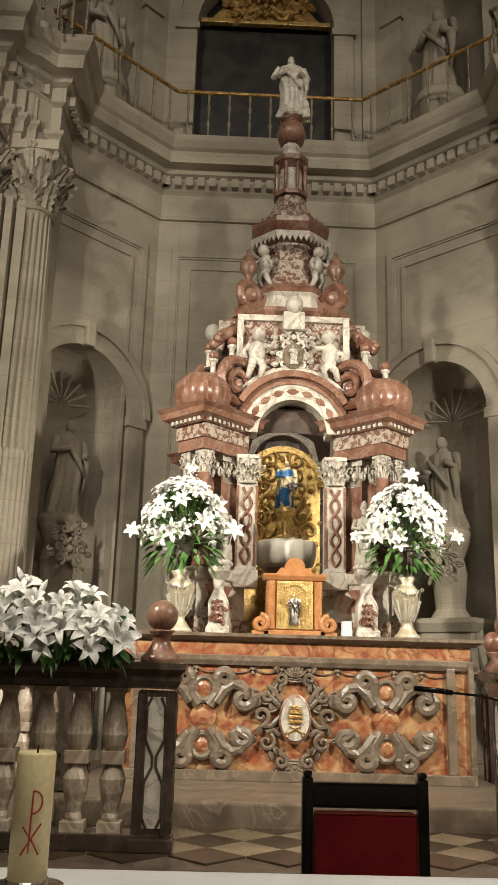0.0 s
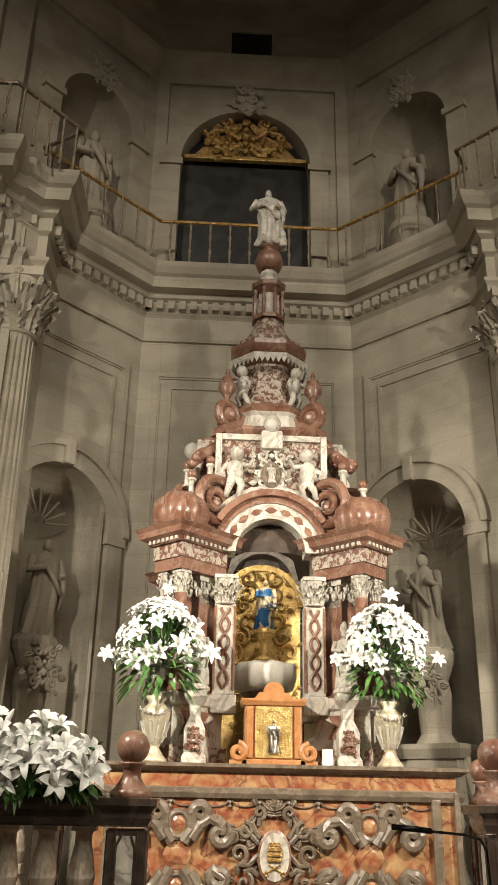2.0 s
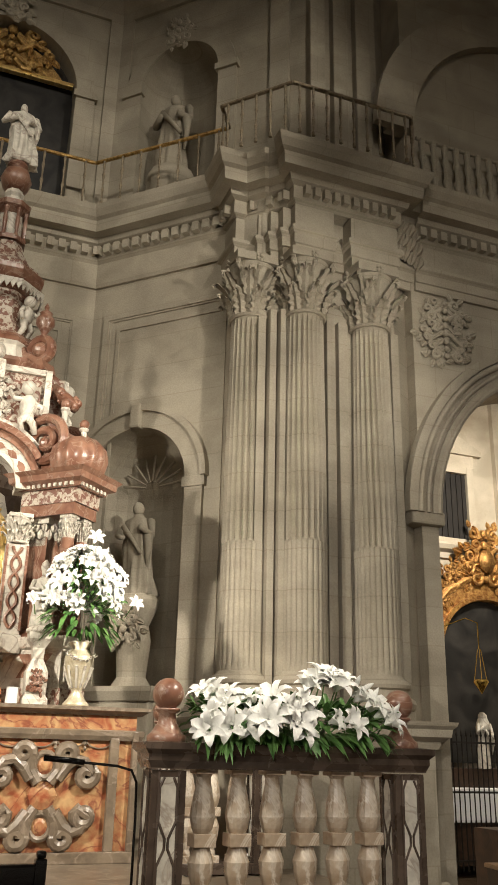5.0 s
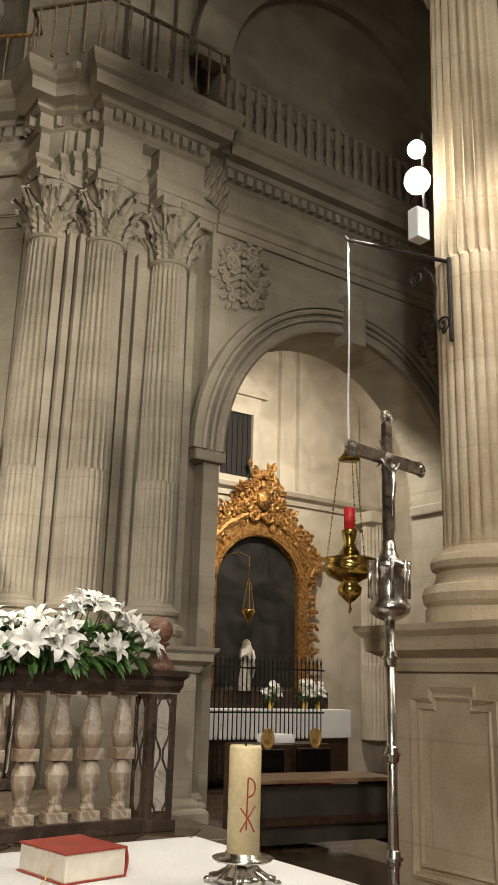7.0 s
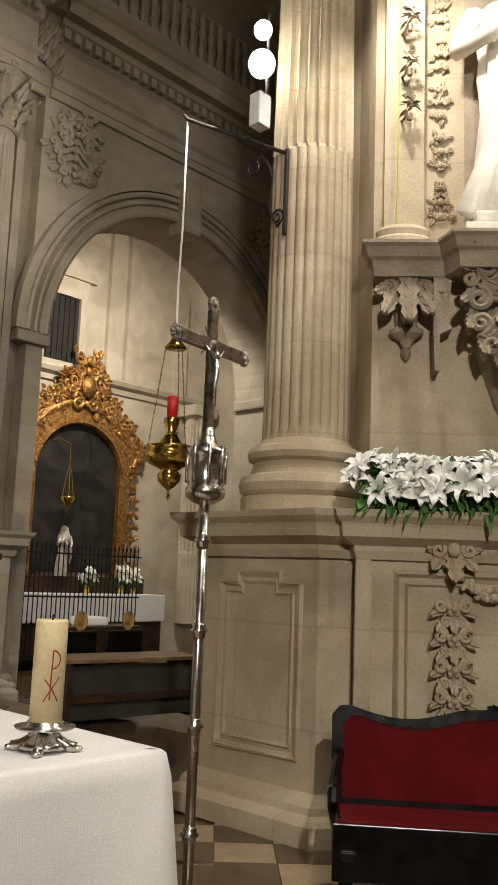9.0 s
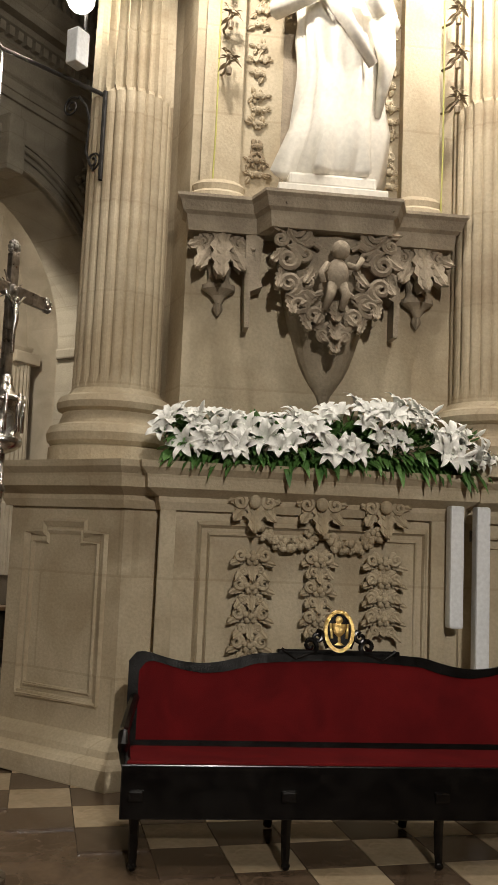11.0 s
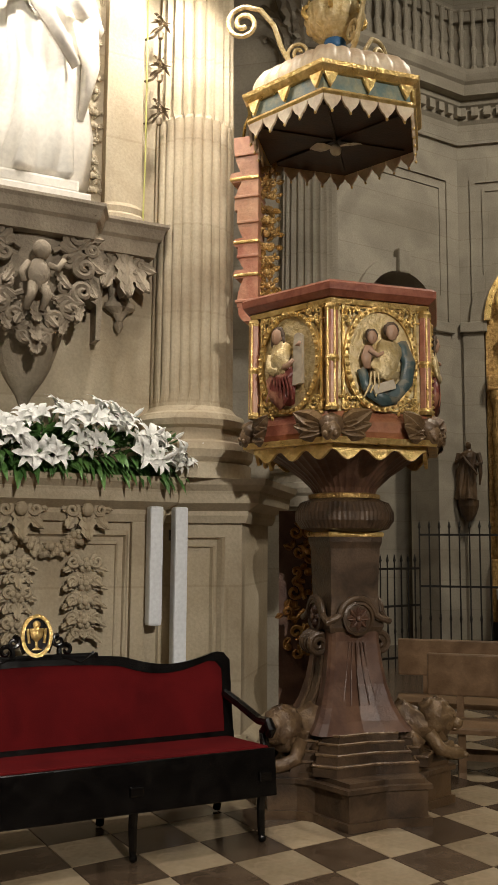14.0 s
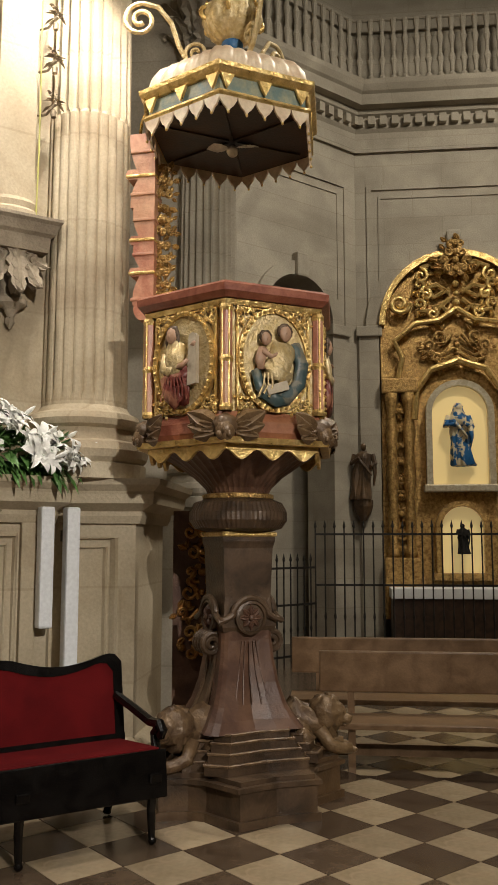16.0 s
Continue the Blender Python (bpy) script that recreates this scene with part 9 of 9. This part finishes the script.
bm = B()
figure(bm, 0.95, 4.4, (14.1, -0.55, 2.25), turn=-90)
lathe(bm, [(0.05, 1.9), (0.12, 2.0), (0.17, 2.15), (0.17, 2.25)], 14, (14.2, -0.55, 0))
tagged(part("wall_statuette", bm, LIMEWOOD), "small dark statue on a wall bracket", "statue")


def fence(p, q, z0, h, label, step=0.14, spikes=True):
    ob = thing("iron_fence", (*p, z0), label, "fence", "iron fences", turn=math.degrees(math.atan2(q[1] - p[1], q[0] - p[0])))
    w = (Vector(q) - Vector(p)).length
    for z in (0.12, h * 0.55, h - 0.16):
        part("rail", boxed(0, w, -0.012, 0.012, z, z + 0.03), IRON, ob)
    bm = B()
    lathe(bm, [(0.011, 0), (0.011, h * 0.3), (0.02, h * 0.33), (0.011, h * 0.36), (0.011, h - 0.06), (0.022, h - 0.03), (0.002, h + 0.06)], 6)
    me = bpy.data.meshes.new("bar")
    bm.to_mesh(me)
    bm.free()
    me.materials.append(IRON)
    for i in range(int(w / step) + 1):
        o = new("bar", me)
        o.parent = ob
        o.location = (i * step, 0, 0)
    return ob


fence((12.4, 0.2), (12.4, -4.4), -0.17, 1.98, "black iron chapel fence with pointed bars")
fence((10.4, 1.9), (12.4, 0.2), -0.17, 1.5, "black iron chapel fence with pointed bars")
tagged(part("picture_frame", boxed(0, 0.7, -0.05, 0.02, 1.5, 2.6, m=at_wall((12.4, 1.65), (13.3, 0.72)), bevel=0.01), DARK_WOOD), "dark framed picture on the wall", "picture")

# ---- side aisle seen through the arch ----
aw = thing("gilt_frame_altarpiece", (9.69, 14.1, 0.3), "gilt rococo frame round a dark altar painting", "altarpiece")
bm = B()
slab(bm, [(-1.0, 1.2), (1.0, 1.2), (1.0, 3.3)] + arc(0, 3.1, 1.05, 10, 170, 18) + [(-1.0, 3.3)], 0.05, Matrix.Translation((0, 0.0, 0)))
part("canvas", bm, CANVAS_DARK, aw, "dark oil painting")
bm = B()
ring_slab(bm, arc(0, 3.1, 1.5, 172, 8, 24), arc(0, 3.1, 1.0, 172, 8, 24), 0.12, Matrix.Translation((0, -0.1, 0)))
ring_slab(bm, arc(0, 3.1, 1.1, 172, 8, 24), arc(0, 3.1, 1.02, 172, 8, 24), 0.06, Matrix.Translation((0, -0.15, 0)))
part("gilt_arch", bm, RED_GOLD, aw, "moulded gilt arch")
for s in (-1, 1):
    part("gilt_pilaster", boxed(s * 1.12 - 0.12, s * 1.12 + 0.12, -0.12, 0.08, 1.0, 3.4, bevel=0.02), RED_GOLD, aw, "gilt pilaster")
    bm = B()
    foliage(bm, 0.3, 2.2, 91 + s, 0.03, Matrix.Translation((s * 1.4, -0.02, 2.3)), 8, 1.3)
    part("side_foliage", bm, RED_GOLD, aw, "gilt leaf carving")
    bm = B()
    tube(bm, [(s * 1.35, -0.05, 3.4), (s * 1.4, -0.05, 3.6), (s * 1.2, -0.05, 3.85), (s * 0.8, -0.05, 4.25), (s * 0.35, -0.05, 4.5), (0, -0.05, 4.55)], 0.1, 10)
    tube(bm, [(x, -0.06, z) for x, y, z in spiral(s * 1.45, 3.65, 0.17, 0.04, -s * 1.4, math.pi / 2, 20)], 0.06, 8)
    part("broken_pediment", bm, RED_GOLD, aw, "gilt curved pediment")
bm = B()
for k in range(-4, 5):
    foliage(bm, 0.5, 0.5, 120 + k, 0.035, Matrix.Translation((k * 0.34, -0.08, 4.75 - 0.062 * k * k)) @ Matrix.Rotation(k * 0.2, 4, "Y"), 4, 1.8)
foliage(bm, 0.9, 1.1, 96, 0.05, Matrix.Translation((0, -0.12, 4.95)), 5, 1.8)
part("crest", bm, RED_GOLD, aw, "gilt carved crest")
bm = B()
lathe(bm, [(0.16, 0), (0.16, 0.05), (0.0, 0.08)], 16, m=Matrix.Translation((0, -0.2, 4.85)) @ Matrix.Rotation(radians(90), 4, "X") @ Matrix.Diagonal((1, 1.4, 1, 1)), closed=False)
part("crest_medallion", bm, RED_GOLD, aw, "gilt medallion", True)
bm = B()
figure(bm, 0.9, 5.1, (8.86, 13.2, 1.42), veil=True, wide=0.72)
tagged(part("white_madonna", bm, WHITE_MARBLE, smooth=True), "white veiled statue on the side altar", "statue")
sa = thing("side_altar", (9.4, 13.3, 0.0), "side altar under a white lace cloth", "altar")
part("block", boxed(-1.5, 1.6, -0.45, 0.6, 0.0, 1.1), DARK_WOOD, sa)
part("cloth", boxed(-1.55, 1.65, -0.48, 0.62, 0.62, 1.12, bevel=0.01), LINEN, sa, "white lace cloth")
part("gradine", boxed(-1.4, 1.5, 0.0, 0.6, 1.12, 1.42, bevel=0.01), DARK_WOOD, sa)
rnd = random.Random(99)
for fx in (10.2, 9.4, 10.5):
    fv = thing("altar_bouquet", (fx, 13.15, 1.12), "small white bouquet on the side altar", "flowers", "side altar bouquets")
    bm = B()
    lathe(bm, [(0.05, 0), (0.06, 0.1), (0.04, 0.16)], 12)
    part("vase", bm, BRASS, fv)
    bunch(fv, [(Vector((rnd.uniform(-0.14, 0.14), rnd.uniform(-0.1, 0.1), rnd.uniform(0.2, 0.45))), Vector((rnd.uniform(-1, 1), -0.6, 0.8))) for _ in range(12)], 0.9,
          [(Vector((0, 0, 0.2)), Vector((rnd.uniform(-1, 1), rnd.uniform(-1, 1), rnd.uniform(0, 1))), 0.15, 0.02, 0.4) for _ in range(30)], rnd)
fence((7.0, 12.3), (9.95, 12.3), 0.0, 1.95, "black iron fence before the side altar", 0.09)
hl = thing("hanging_lamp", (8.75, 13.0, 2.6), "small brass hanging lamp before the painting", "lamp")
bm = B()
lathe(bm, [(0.0, 0.0), (0.02, 0.03), (0.08, 0.12), (0.13, 0.2), (0.12, 0.24)], 16)
part("bowl", bm, BRASS, hl, "", True)
bm = B()
for i in range(3):
    a = 2.1 * i
    tube(bm, [(0.12 * math.cos(a), 0.12 * math.sin(a), 0.22), (0.03 * math.cos(a), 0.03 * math.sin(a), 0.75)], 0.008, 5)
tube(bm, [(0, 0, 0.75), (0, 0, 1.2), (-0.1, 0.2, 1.3), (-0.3, 0.5, 1.2), (-0.4, 0.9, 1.15)], 0.012, 6)
part("chain", bm, BRASS, hl)
# window, cornice and pilasters of the aisle wall
bm = B()
sweep(bm, [(4.6, 14.2), (13.2, 14.2)], [(0, 5.2), (0.05, 5.2), (0.07, 5.3), (0.16, 5.36), (0.2, 5.44), (0.2, 5.48), (0, 5.48)])
tagged(part("aisle_cornice", bm, AISLE_STONE), "stained pale stone cornice in the side aisle", "cornice", kind="structure")
win = thing("window_1", (9.13, 14.2, 5.6), "dark barred window in the aisle wall", "window", kind="structure")
part("pane", boxed(-0.4, 0.4, -0.02, 0.0, 0.0, 1.35), VOID, win, "dark window pane")
bm = B()
for a in ((-0.55, -0.4, 0, 1.5), (0.4, 0.55, 0, 1.5), (-0.4, 0.4, 1.35, 1.5), (-0.6, 0.6, -0.12, 0.0)):
    box(bm, a[0], a[1], -0.1, 0.0, a[2], a[3], None, 0.01)
slab(bm, [(-0.75, 1.75), (0.75, 1.75), (0.75, 1.85), (0, 2.25), (-0.75, 1.85)], 0.14, Matrix.Translation((0, -0.14, 0)))
box(bm, -0.6, 0.6, -0.06, 0, 1.5, 1.75)
part("window_frame", bm, AISLE_STONE, win, "white pedimented frame")
for i in range(6):
    part("window_bar", boxed(-0.33 + 0.125 * i, -0.315 + 0.125 * i, -0.05, -0.035, 0, 1.35), IRON, win)
for x in (7.6, 10.4, 10.9, 12.3):
    tagged(part("aisle_pilaster", boxed(x - 0.17, x + 0.17, 14.08, 14.21, 5.48, 9.5), AISLE_STONE), "stained pale stone pilaster on the aisle wall", "pilaster", "aisle pilasters", "structure")
col = thing("aisle_column", (11.9, 13.9, 0), "white fluted half column in the side aisle", "column", kind="structure")
bm = B()
fluted(bm, 12.7, 13.9, 0.3, 0.5, 5.0)
box(bm, 12.35, 13.05, 13.6, 14.2, 5.0, 5.25, None, 0.03)
part("shaft", into(col, bm), AISLE_STONE, col)
# aisle vault rib and arch soffit
bm = B()
for y0 in (11.2, 12.8):
    ring_slab(bm, arc(9.0, 5.4, 4.25, 180, 0, 28), arc(9.0, 5.4, 4.0, 180, 0, 28), 0.3, Matrix.Translation((0, y0, 0)))
rib = tagged(part("aisle_vault_rib", bm, AISLE_STONE), "pale stone vault ribs of the side aisle", "rib", kind="structure")
bm = B()
rows = [[bm.verts.new((x, y, z)) for x, z in arc(9.0, 5.4, 4.2, 180, 0, 28)] for y in (10.5, 14.2)]
for i in range(28):
    bm.faces.new((rows[0][i], rows[0][i + 1], rows[1][i + 1], rows[1][i]))
tagged(part("ceiling_aisle", bm, AISLE_STONE), "stained pale stone barrel vault of the side aisle", "ceiling", kind="structure")
# dark choir desk, chairs and kneeler near the arch
desk = thing("choir_desk", (5.75, 7.5, -0.0), "dark wooden desk with a sloping brown top", "desk", turn=-8)
bm = B()
slab(bm, [(-0.28, 0.0), (0.28, 0.0), (0.28, 0.62), (-0.28, 0.6)], 0.05, Matrix.Translation((-0.75, 0, 0)) @ Matrix.Rotation(radians(90), 4, "Z"))
slab(bm, [(-0.28, 0.0), (0.28, 0.0), (0.28, 0.62), (-0.28, 0.6)], 0.05, Matrix.Translation((0.8, 0, 0)) @ Matrix.Rotation(radians(90), 4, "Z"))
part("side_board", bm, DARK_WOOD, desk)
part("front_board", boxed(-0.75, 0.75, -0.26, -0.22, 0.05, 0.58), OLIVE_BOARD, desk, "faded grey-green front panel")
part("desk_top", boxed(-0.82, 0.82, -0.33, 0.3, 0.61, 0.65, bevel=0.008), BROWN_WOOD, desk, "brown sloping top")
part("foot_bar", boxed(-0.75, 0.75, -0.3, -0.26, 0.22, 0.3), DARK_WOOD, desk)
for cx in (5.62, 6.3):
    ch = thing("choir_chair", (cx, 8.15, 0.0), "black chair with red seat and gilt oval crest", "chair", "choir chairs")
    part("seat", boxed(-0.24, 0.24, -0.45, 0.0, 0.4, 0.48, bevel=0.02), VELVET, ch, "red velvet seat")
    part("back", boxed(-0.24, 0.24, -0.02, 0.04, 0.48, 0.86, bevel=0.02), BLACK_WOOD, ch)
    for lx in (-0.22, 0.19):
        for ly in (-0.43, -0.01):
            part("leg", boxed(lx, lx + 0.035, ly, ly + 0.035, 0, 0.42), BLACK_WOOD, ch)
    bm = B()
    lathe(bm, [(0.085, 0), (0.085, 0.025), (0.066, 0.03), (0.06, 0.02)], 20, m=Matrix.Translation((0, -0.01, 0.97)) @ Matrix.Rotation(radians(90), 4, "X") @ Matrix.Diagonal((1, 1.3, 1, 1)))
    part("crest_medallion", bm, OLD_GOLD, ch, "gilt oval medallion")
tagged(part("folded_cloth", boxed(5.8, 6.15, 8.3, 8.6, 0.9, 1.0, bevel=0.03), LINEN), "white folded cloth on a low cupboard", "cloth")
tagged(part("low_cupboard", boxed(5.4, 6.6, 8.25, 8.65, 0.0, 0.9, bevel=0.01), DARK_WOOD), "low dark wooden cupboard by the pier", "cupboard")

# ---- niche statues, painting and upper figures in the apse ----
for s in (-1, 1):
    wp, wq = (Vector(APSE[2]), Vector(APSE[3])) if s > 0 else (Vector(APSE[0]), Vector(APSE[1]))
    c = wp.lerp(wq, NICHE_AT[2 if s > 0 else 0]) + Vector((0.16 * s, 0.16))
    t = -45 * s
    ped = thing("statue_pedestal", (c[0], c[1], 0.6), "grey carved stone pedestal in the niche", "pedestal", "niche pedestals", turn=t)
    bm = B()
    box(bm, -0.45, 0.45, -0.3, 0.35, 0.0, 1.6, None, 0.02)
    sweep(bm, [(-0.45, 0.3), (-0.45, -0.3), (0.45, -0.3), (0.45, 0.3)], [(-0.1, 1.55), (0.03, 1.55), (0.08, 1.66), (0.08, 1.72), (-0.1, 1.72)])
    part("block", bm, STONE, ped)
    bm = B()
    lathe(bm, [(0.3, 1.7), (0.2, 1.85), (0.24, 2.3), (0.2, 2.5), (0.3, 2.72), (0.32, 2.82), (0.28, 2.9)], 18, squash=(1, 0.8))
    foliage(bm, 0.5, 0.5, 5, 0.03, Matrix.Translation((0, -0.24, 2.5)), 4, 1.4)
    part("corbel", bm, STONE, ped, "carved stone corbel")
    for k in (-1, 1):
        bm = B()
        tube(bm, [(x, -0.1, z) for x, y, z in spiral(k * 0.55, 0.85, 0.2, 0.05, k * 1.4, math.pi / 2, 20)], 0.07, 8)
        tube(bm, [(k * 0.55, -0.1, 1.05), (k * 0.46, -0.1, 1.4), (k * 0.42, -0.1, 1.65)], 0.07, 8)
        part("side_scroll", bm, STONE, ped)
    bm = B()
    figure(bm, 1.3, 1.0 + s, (0, 0, 0), wide=1.0, m=ped.matrix_world @ Matrix.Translation((0, -0.02, 2.88)))
    tagged(part("niche_statue", bm, STONE, smooth=True), "grey stone statue standing in the niche", "statue", "niche statues")
    bm = B()
    for k in range(9):
        a = math.pi * (k + 0.5) / 9
        tube(bm, [(0.1 * math.cos(a), 0.22, 5.05 + 0.1 * math.sin(a)), (0.5 * math.cos(a), 0.27, 5.05 + 0.5 * math.sin(a))], 0.01, 6, Matrix.Translation((c[0], c[1], 0)) @ Matrix.Rotation(radians(t), 4, "Z"), 0.022)
    tagged(part("niche_shell", bm, STONE), "carved shell in the niche head", "shell", "niche shells", "structure")
    bm = B()
    figure(bm, 1.62, 3.0 + s, (2.62 * s - 0.18, 11.62, 10.3), turn=-45 * s, wide=0.95)
    lathe(bm, [(0.4, 9.42), (0.4, 10.2), (0.36, 10.31)], 16, (2.62 * s - 0.18, 11.62, 0))
    tagged(part("gallery_statue", bm, STONE, smooth=True), "grey stone statue in the gallery niche", "statue", "gallery statues")
    bm = B()
    foliage(bm, 0.5, 0.5, 6, 0.04, Matrix.Translation((2.56 * s - 0.18, 11.42, 13.1)) @ Matrix.Rotation(radians(-45 * s), 4, "Z"), 3, 1.5)
    tagged(part("arch_crest", bm, STONE), "carved crest over the gallery niche", "carving", "gallery crests", "structure")
pic = thing("gallery_painting", (WCL - 0.18, 12.6, 9.6), "dark arched oil painting with a gilt crest", "painting")
bm = B()
slab(bm, [(-1.13, 0), (1.13, 0), (1.13, 2.4)] + arc(0, 2.4, 1.13, 0, 180, 20) + [(-1.13, 2.4)], 0.06)
part("canvas", bm, CANVAS_DARK, pic, "dark oil painting")
part("gilt_bar", boxed(-1.1, 1.1, -0.2, -0.1, 2.6, 2.68, bevel=0.01), GOLD, pic, "gilt horizontal bar")
bm = B()
foliage(bm, 1.7, 0.8, 41, 0.05, Matrix.Translation((0, -0.18, 3.1)), 5, 1.6)
slab(bm, [(-0.95, 2.68), (0.95, 2.68), (0.6, 3.1), (0, 3.4), (-0.6, 3.1)], 0.04, Matrix.Translation((0, -0.14, 0)))
part("gilt_crest", bm, OLD_GOLD, pic, "carved gilt crest")
bm = B()
foliage(bm, 0.5, 0.6, 43, 0.04, Matrix.Translation((0, -0.42, 3.75)), 3, 1.4)
part("keystone_carving", bm, STONE, pic, "carved keystone")
# small window and vault over the apse, shafts over the piers
wn = thing("window_2", (-0.22, 12.3, 14.5), "small dark window under the vault", "window", kind="structure")
part("pane", boxed(-0.38, 0.38, -0.02, 0.0, 0, 0.62), VOID, wn, "dark opening")
bm = B()
for a in ((-0.46, -0.38, 0, 0.7), (0.38, 0.46, 0, 0.7), (-0.38, 0.38, 0.62, 0.7)):
    box(bm, a[0], a[1], -0.06, 0, a[2], a[3])
part("window_frame", bm, STONE, wn)
bm = B()
for k in range(3):
    a, b = Vector((*UP[k], 15.3)), Vector((*UP[k + 1], 15.3))
    apex = Vector((0, 8.2, 18.2))
    rows = []
    for j in range(9):
        e = math.pi / 2 * j / 8
        rows.append([(q.lerp(apex, 1 - math.cos(e)).x, q.lerp(apex, 1 - math.cos(e)).y, 15.3 + 2.9 * math.sin(e)) for q in (a, b)])
    for p, q in zip(rows, rows[1:]):
        vs = [bm.verts.new(p[0]), bm.verts.new(p[1]), bm.verts.new(q[1]), bm.verts.new(q[0])]
        bm.faces.new(vs)
tagged(part("ceiling_apse", bm, STONE), "grey stone vault over the apse", "ceiling", kind="structure")
for s in (1, -1):
    fx = (lambda pts: pts) if s == 1 else flip
    up = thing("pier_upper", (4.3 * s, 10.2, 9.4), "grey stone upper pier with flat pilaster strips", "pier", "upper piers", "structure")
    bm = B()
    prism(bm, fx([(3.75, 11.4), (3.75, 10.3), (4.1, 9.95), (5.3, 9.95), (5.6, 10.2), (5.6, 11.4)]), 9.35, 16.4)
    part("core", into(up, bm), STONE, up)
    for i, (x, y) in enumerate(((4.2, 9.93), (4.6, 9.93), (5.0, 9.93))):
        bm = B()
        box(bm, x * s - 0.13, x * s + 0.13, y - 0.12, y + 0.05, 9.4, 16.4, None, 0.02)
        part("strip", into(up, bm), STONE, up)
    bm = B()
    m = Matrix.Translation((8.0 * s, 9.45, 0))
    for r0, r1, d in ((2.75, 2.35, 0.25), (3.0, 2.75, 0.12)):
        ring_slab(bm, arc(0, 10.6, r0, 180, 0, 30), arc(0, 10.6, r1, 180, 0, 30), d, m)
    tagged(part("lunette_arch", bm, STONE), "stone arch band over the side gallery", "arch", "lunette arches", "structure")
    bm = B()
    for k in (-1, 1):
        foliage(bm, 0.95, 0.95, 47, 0.035, Matrix.Translation(((8.1 + k * 2.05) * s, 9.56, 7.3)), 8, 1.9)
    tagged(part("spandrel_carving", bm, STONE), "carved leaf relief in the arch corners", "carving", "spandrel carvings", "structure")
# ---- floor tiles ----
TS = 0.344
tile_me = []
for k, mt in enumerate((TILE_LIGHT, TILE_DARK)):
    bm = B()
    box(bm, -TS / 2 + 0.003, TS / 2 - 0.003, -TS / 2 + 0.003, TS / 2 - 0.003, -0.012, 0.0)
    me = bpy.data.meshes.new("tile")
    bm.to_mesh(me)
    bm.free()
    me.materials.append(mt)
    tile_me.append(me)


def tile_field(parent, x0, x1, y0, y1, z, cx, cy, limit=300):
    """Square tiles laid on the diagonal, light and dark by turns."""
    c = math.sqrt(0.5) * TS
    spots = []
    r = int(max(abs(x1 - cx), abs(x0 - cx), abs(y1 - cy), abs(y0 - cy)) / c) + 2
    for i in range(-r, r + 1):
        for j in range(-r, r + 1):
            x, y = cx + (i + j) * c, cy + (i - j) * c
            if x0 < x < x1 and y0 < y < y1:
                spots.append((x, y, (i + j) % 2))
    for x, y, k in spots[:limit]:
        o = new("tile", tile_me[k])
        o.parent = parent
        o.matrix_local = Matrix.Translation((x, y, z)) @ Matrix.Rotation(math.pi / 4, 4, "Z")


tile_field(dais, 3.0, 5.7, -1.9, 4.2, 0.0, 4.44, 0.155, 300)
tile_field(presbytery, -3.4, 3.4, 5.8, 7.2, 0.5, 0.0, 6.2, 120)
tile_field(ground, 5.9, 9.2, -3.4, 1.2, -0.158, 4.44, 0.155, 300)
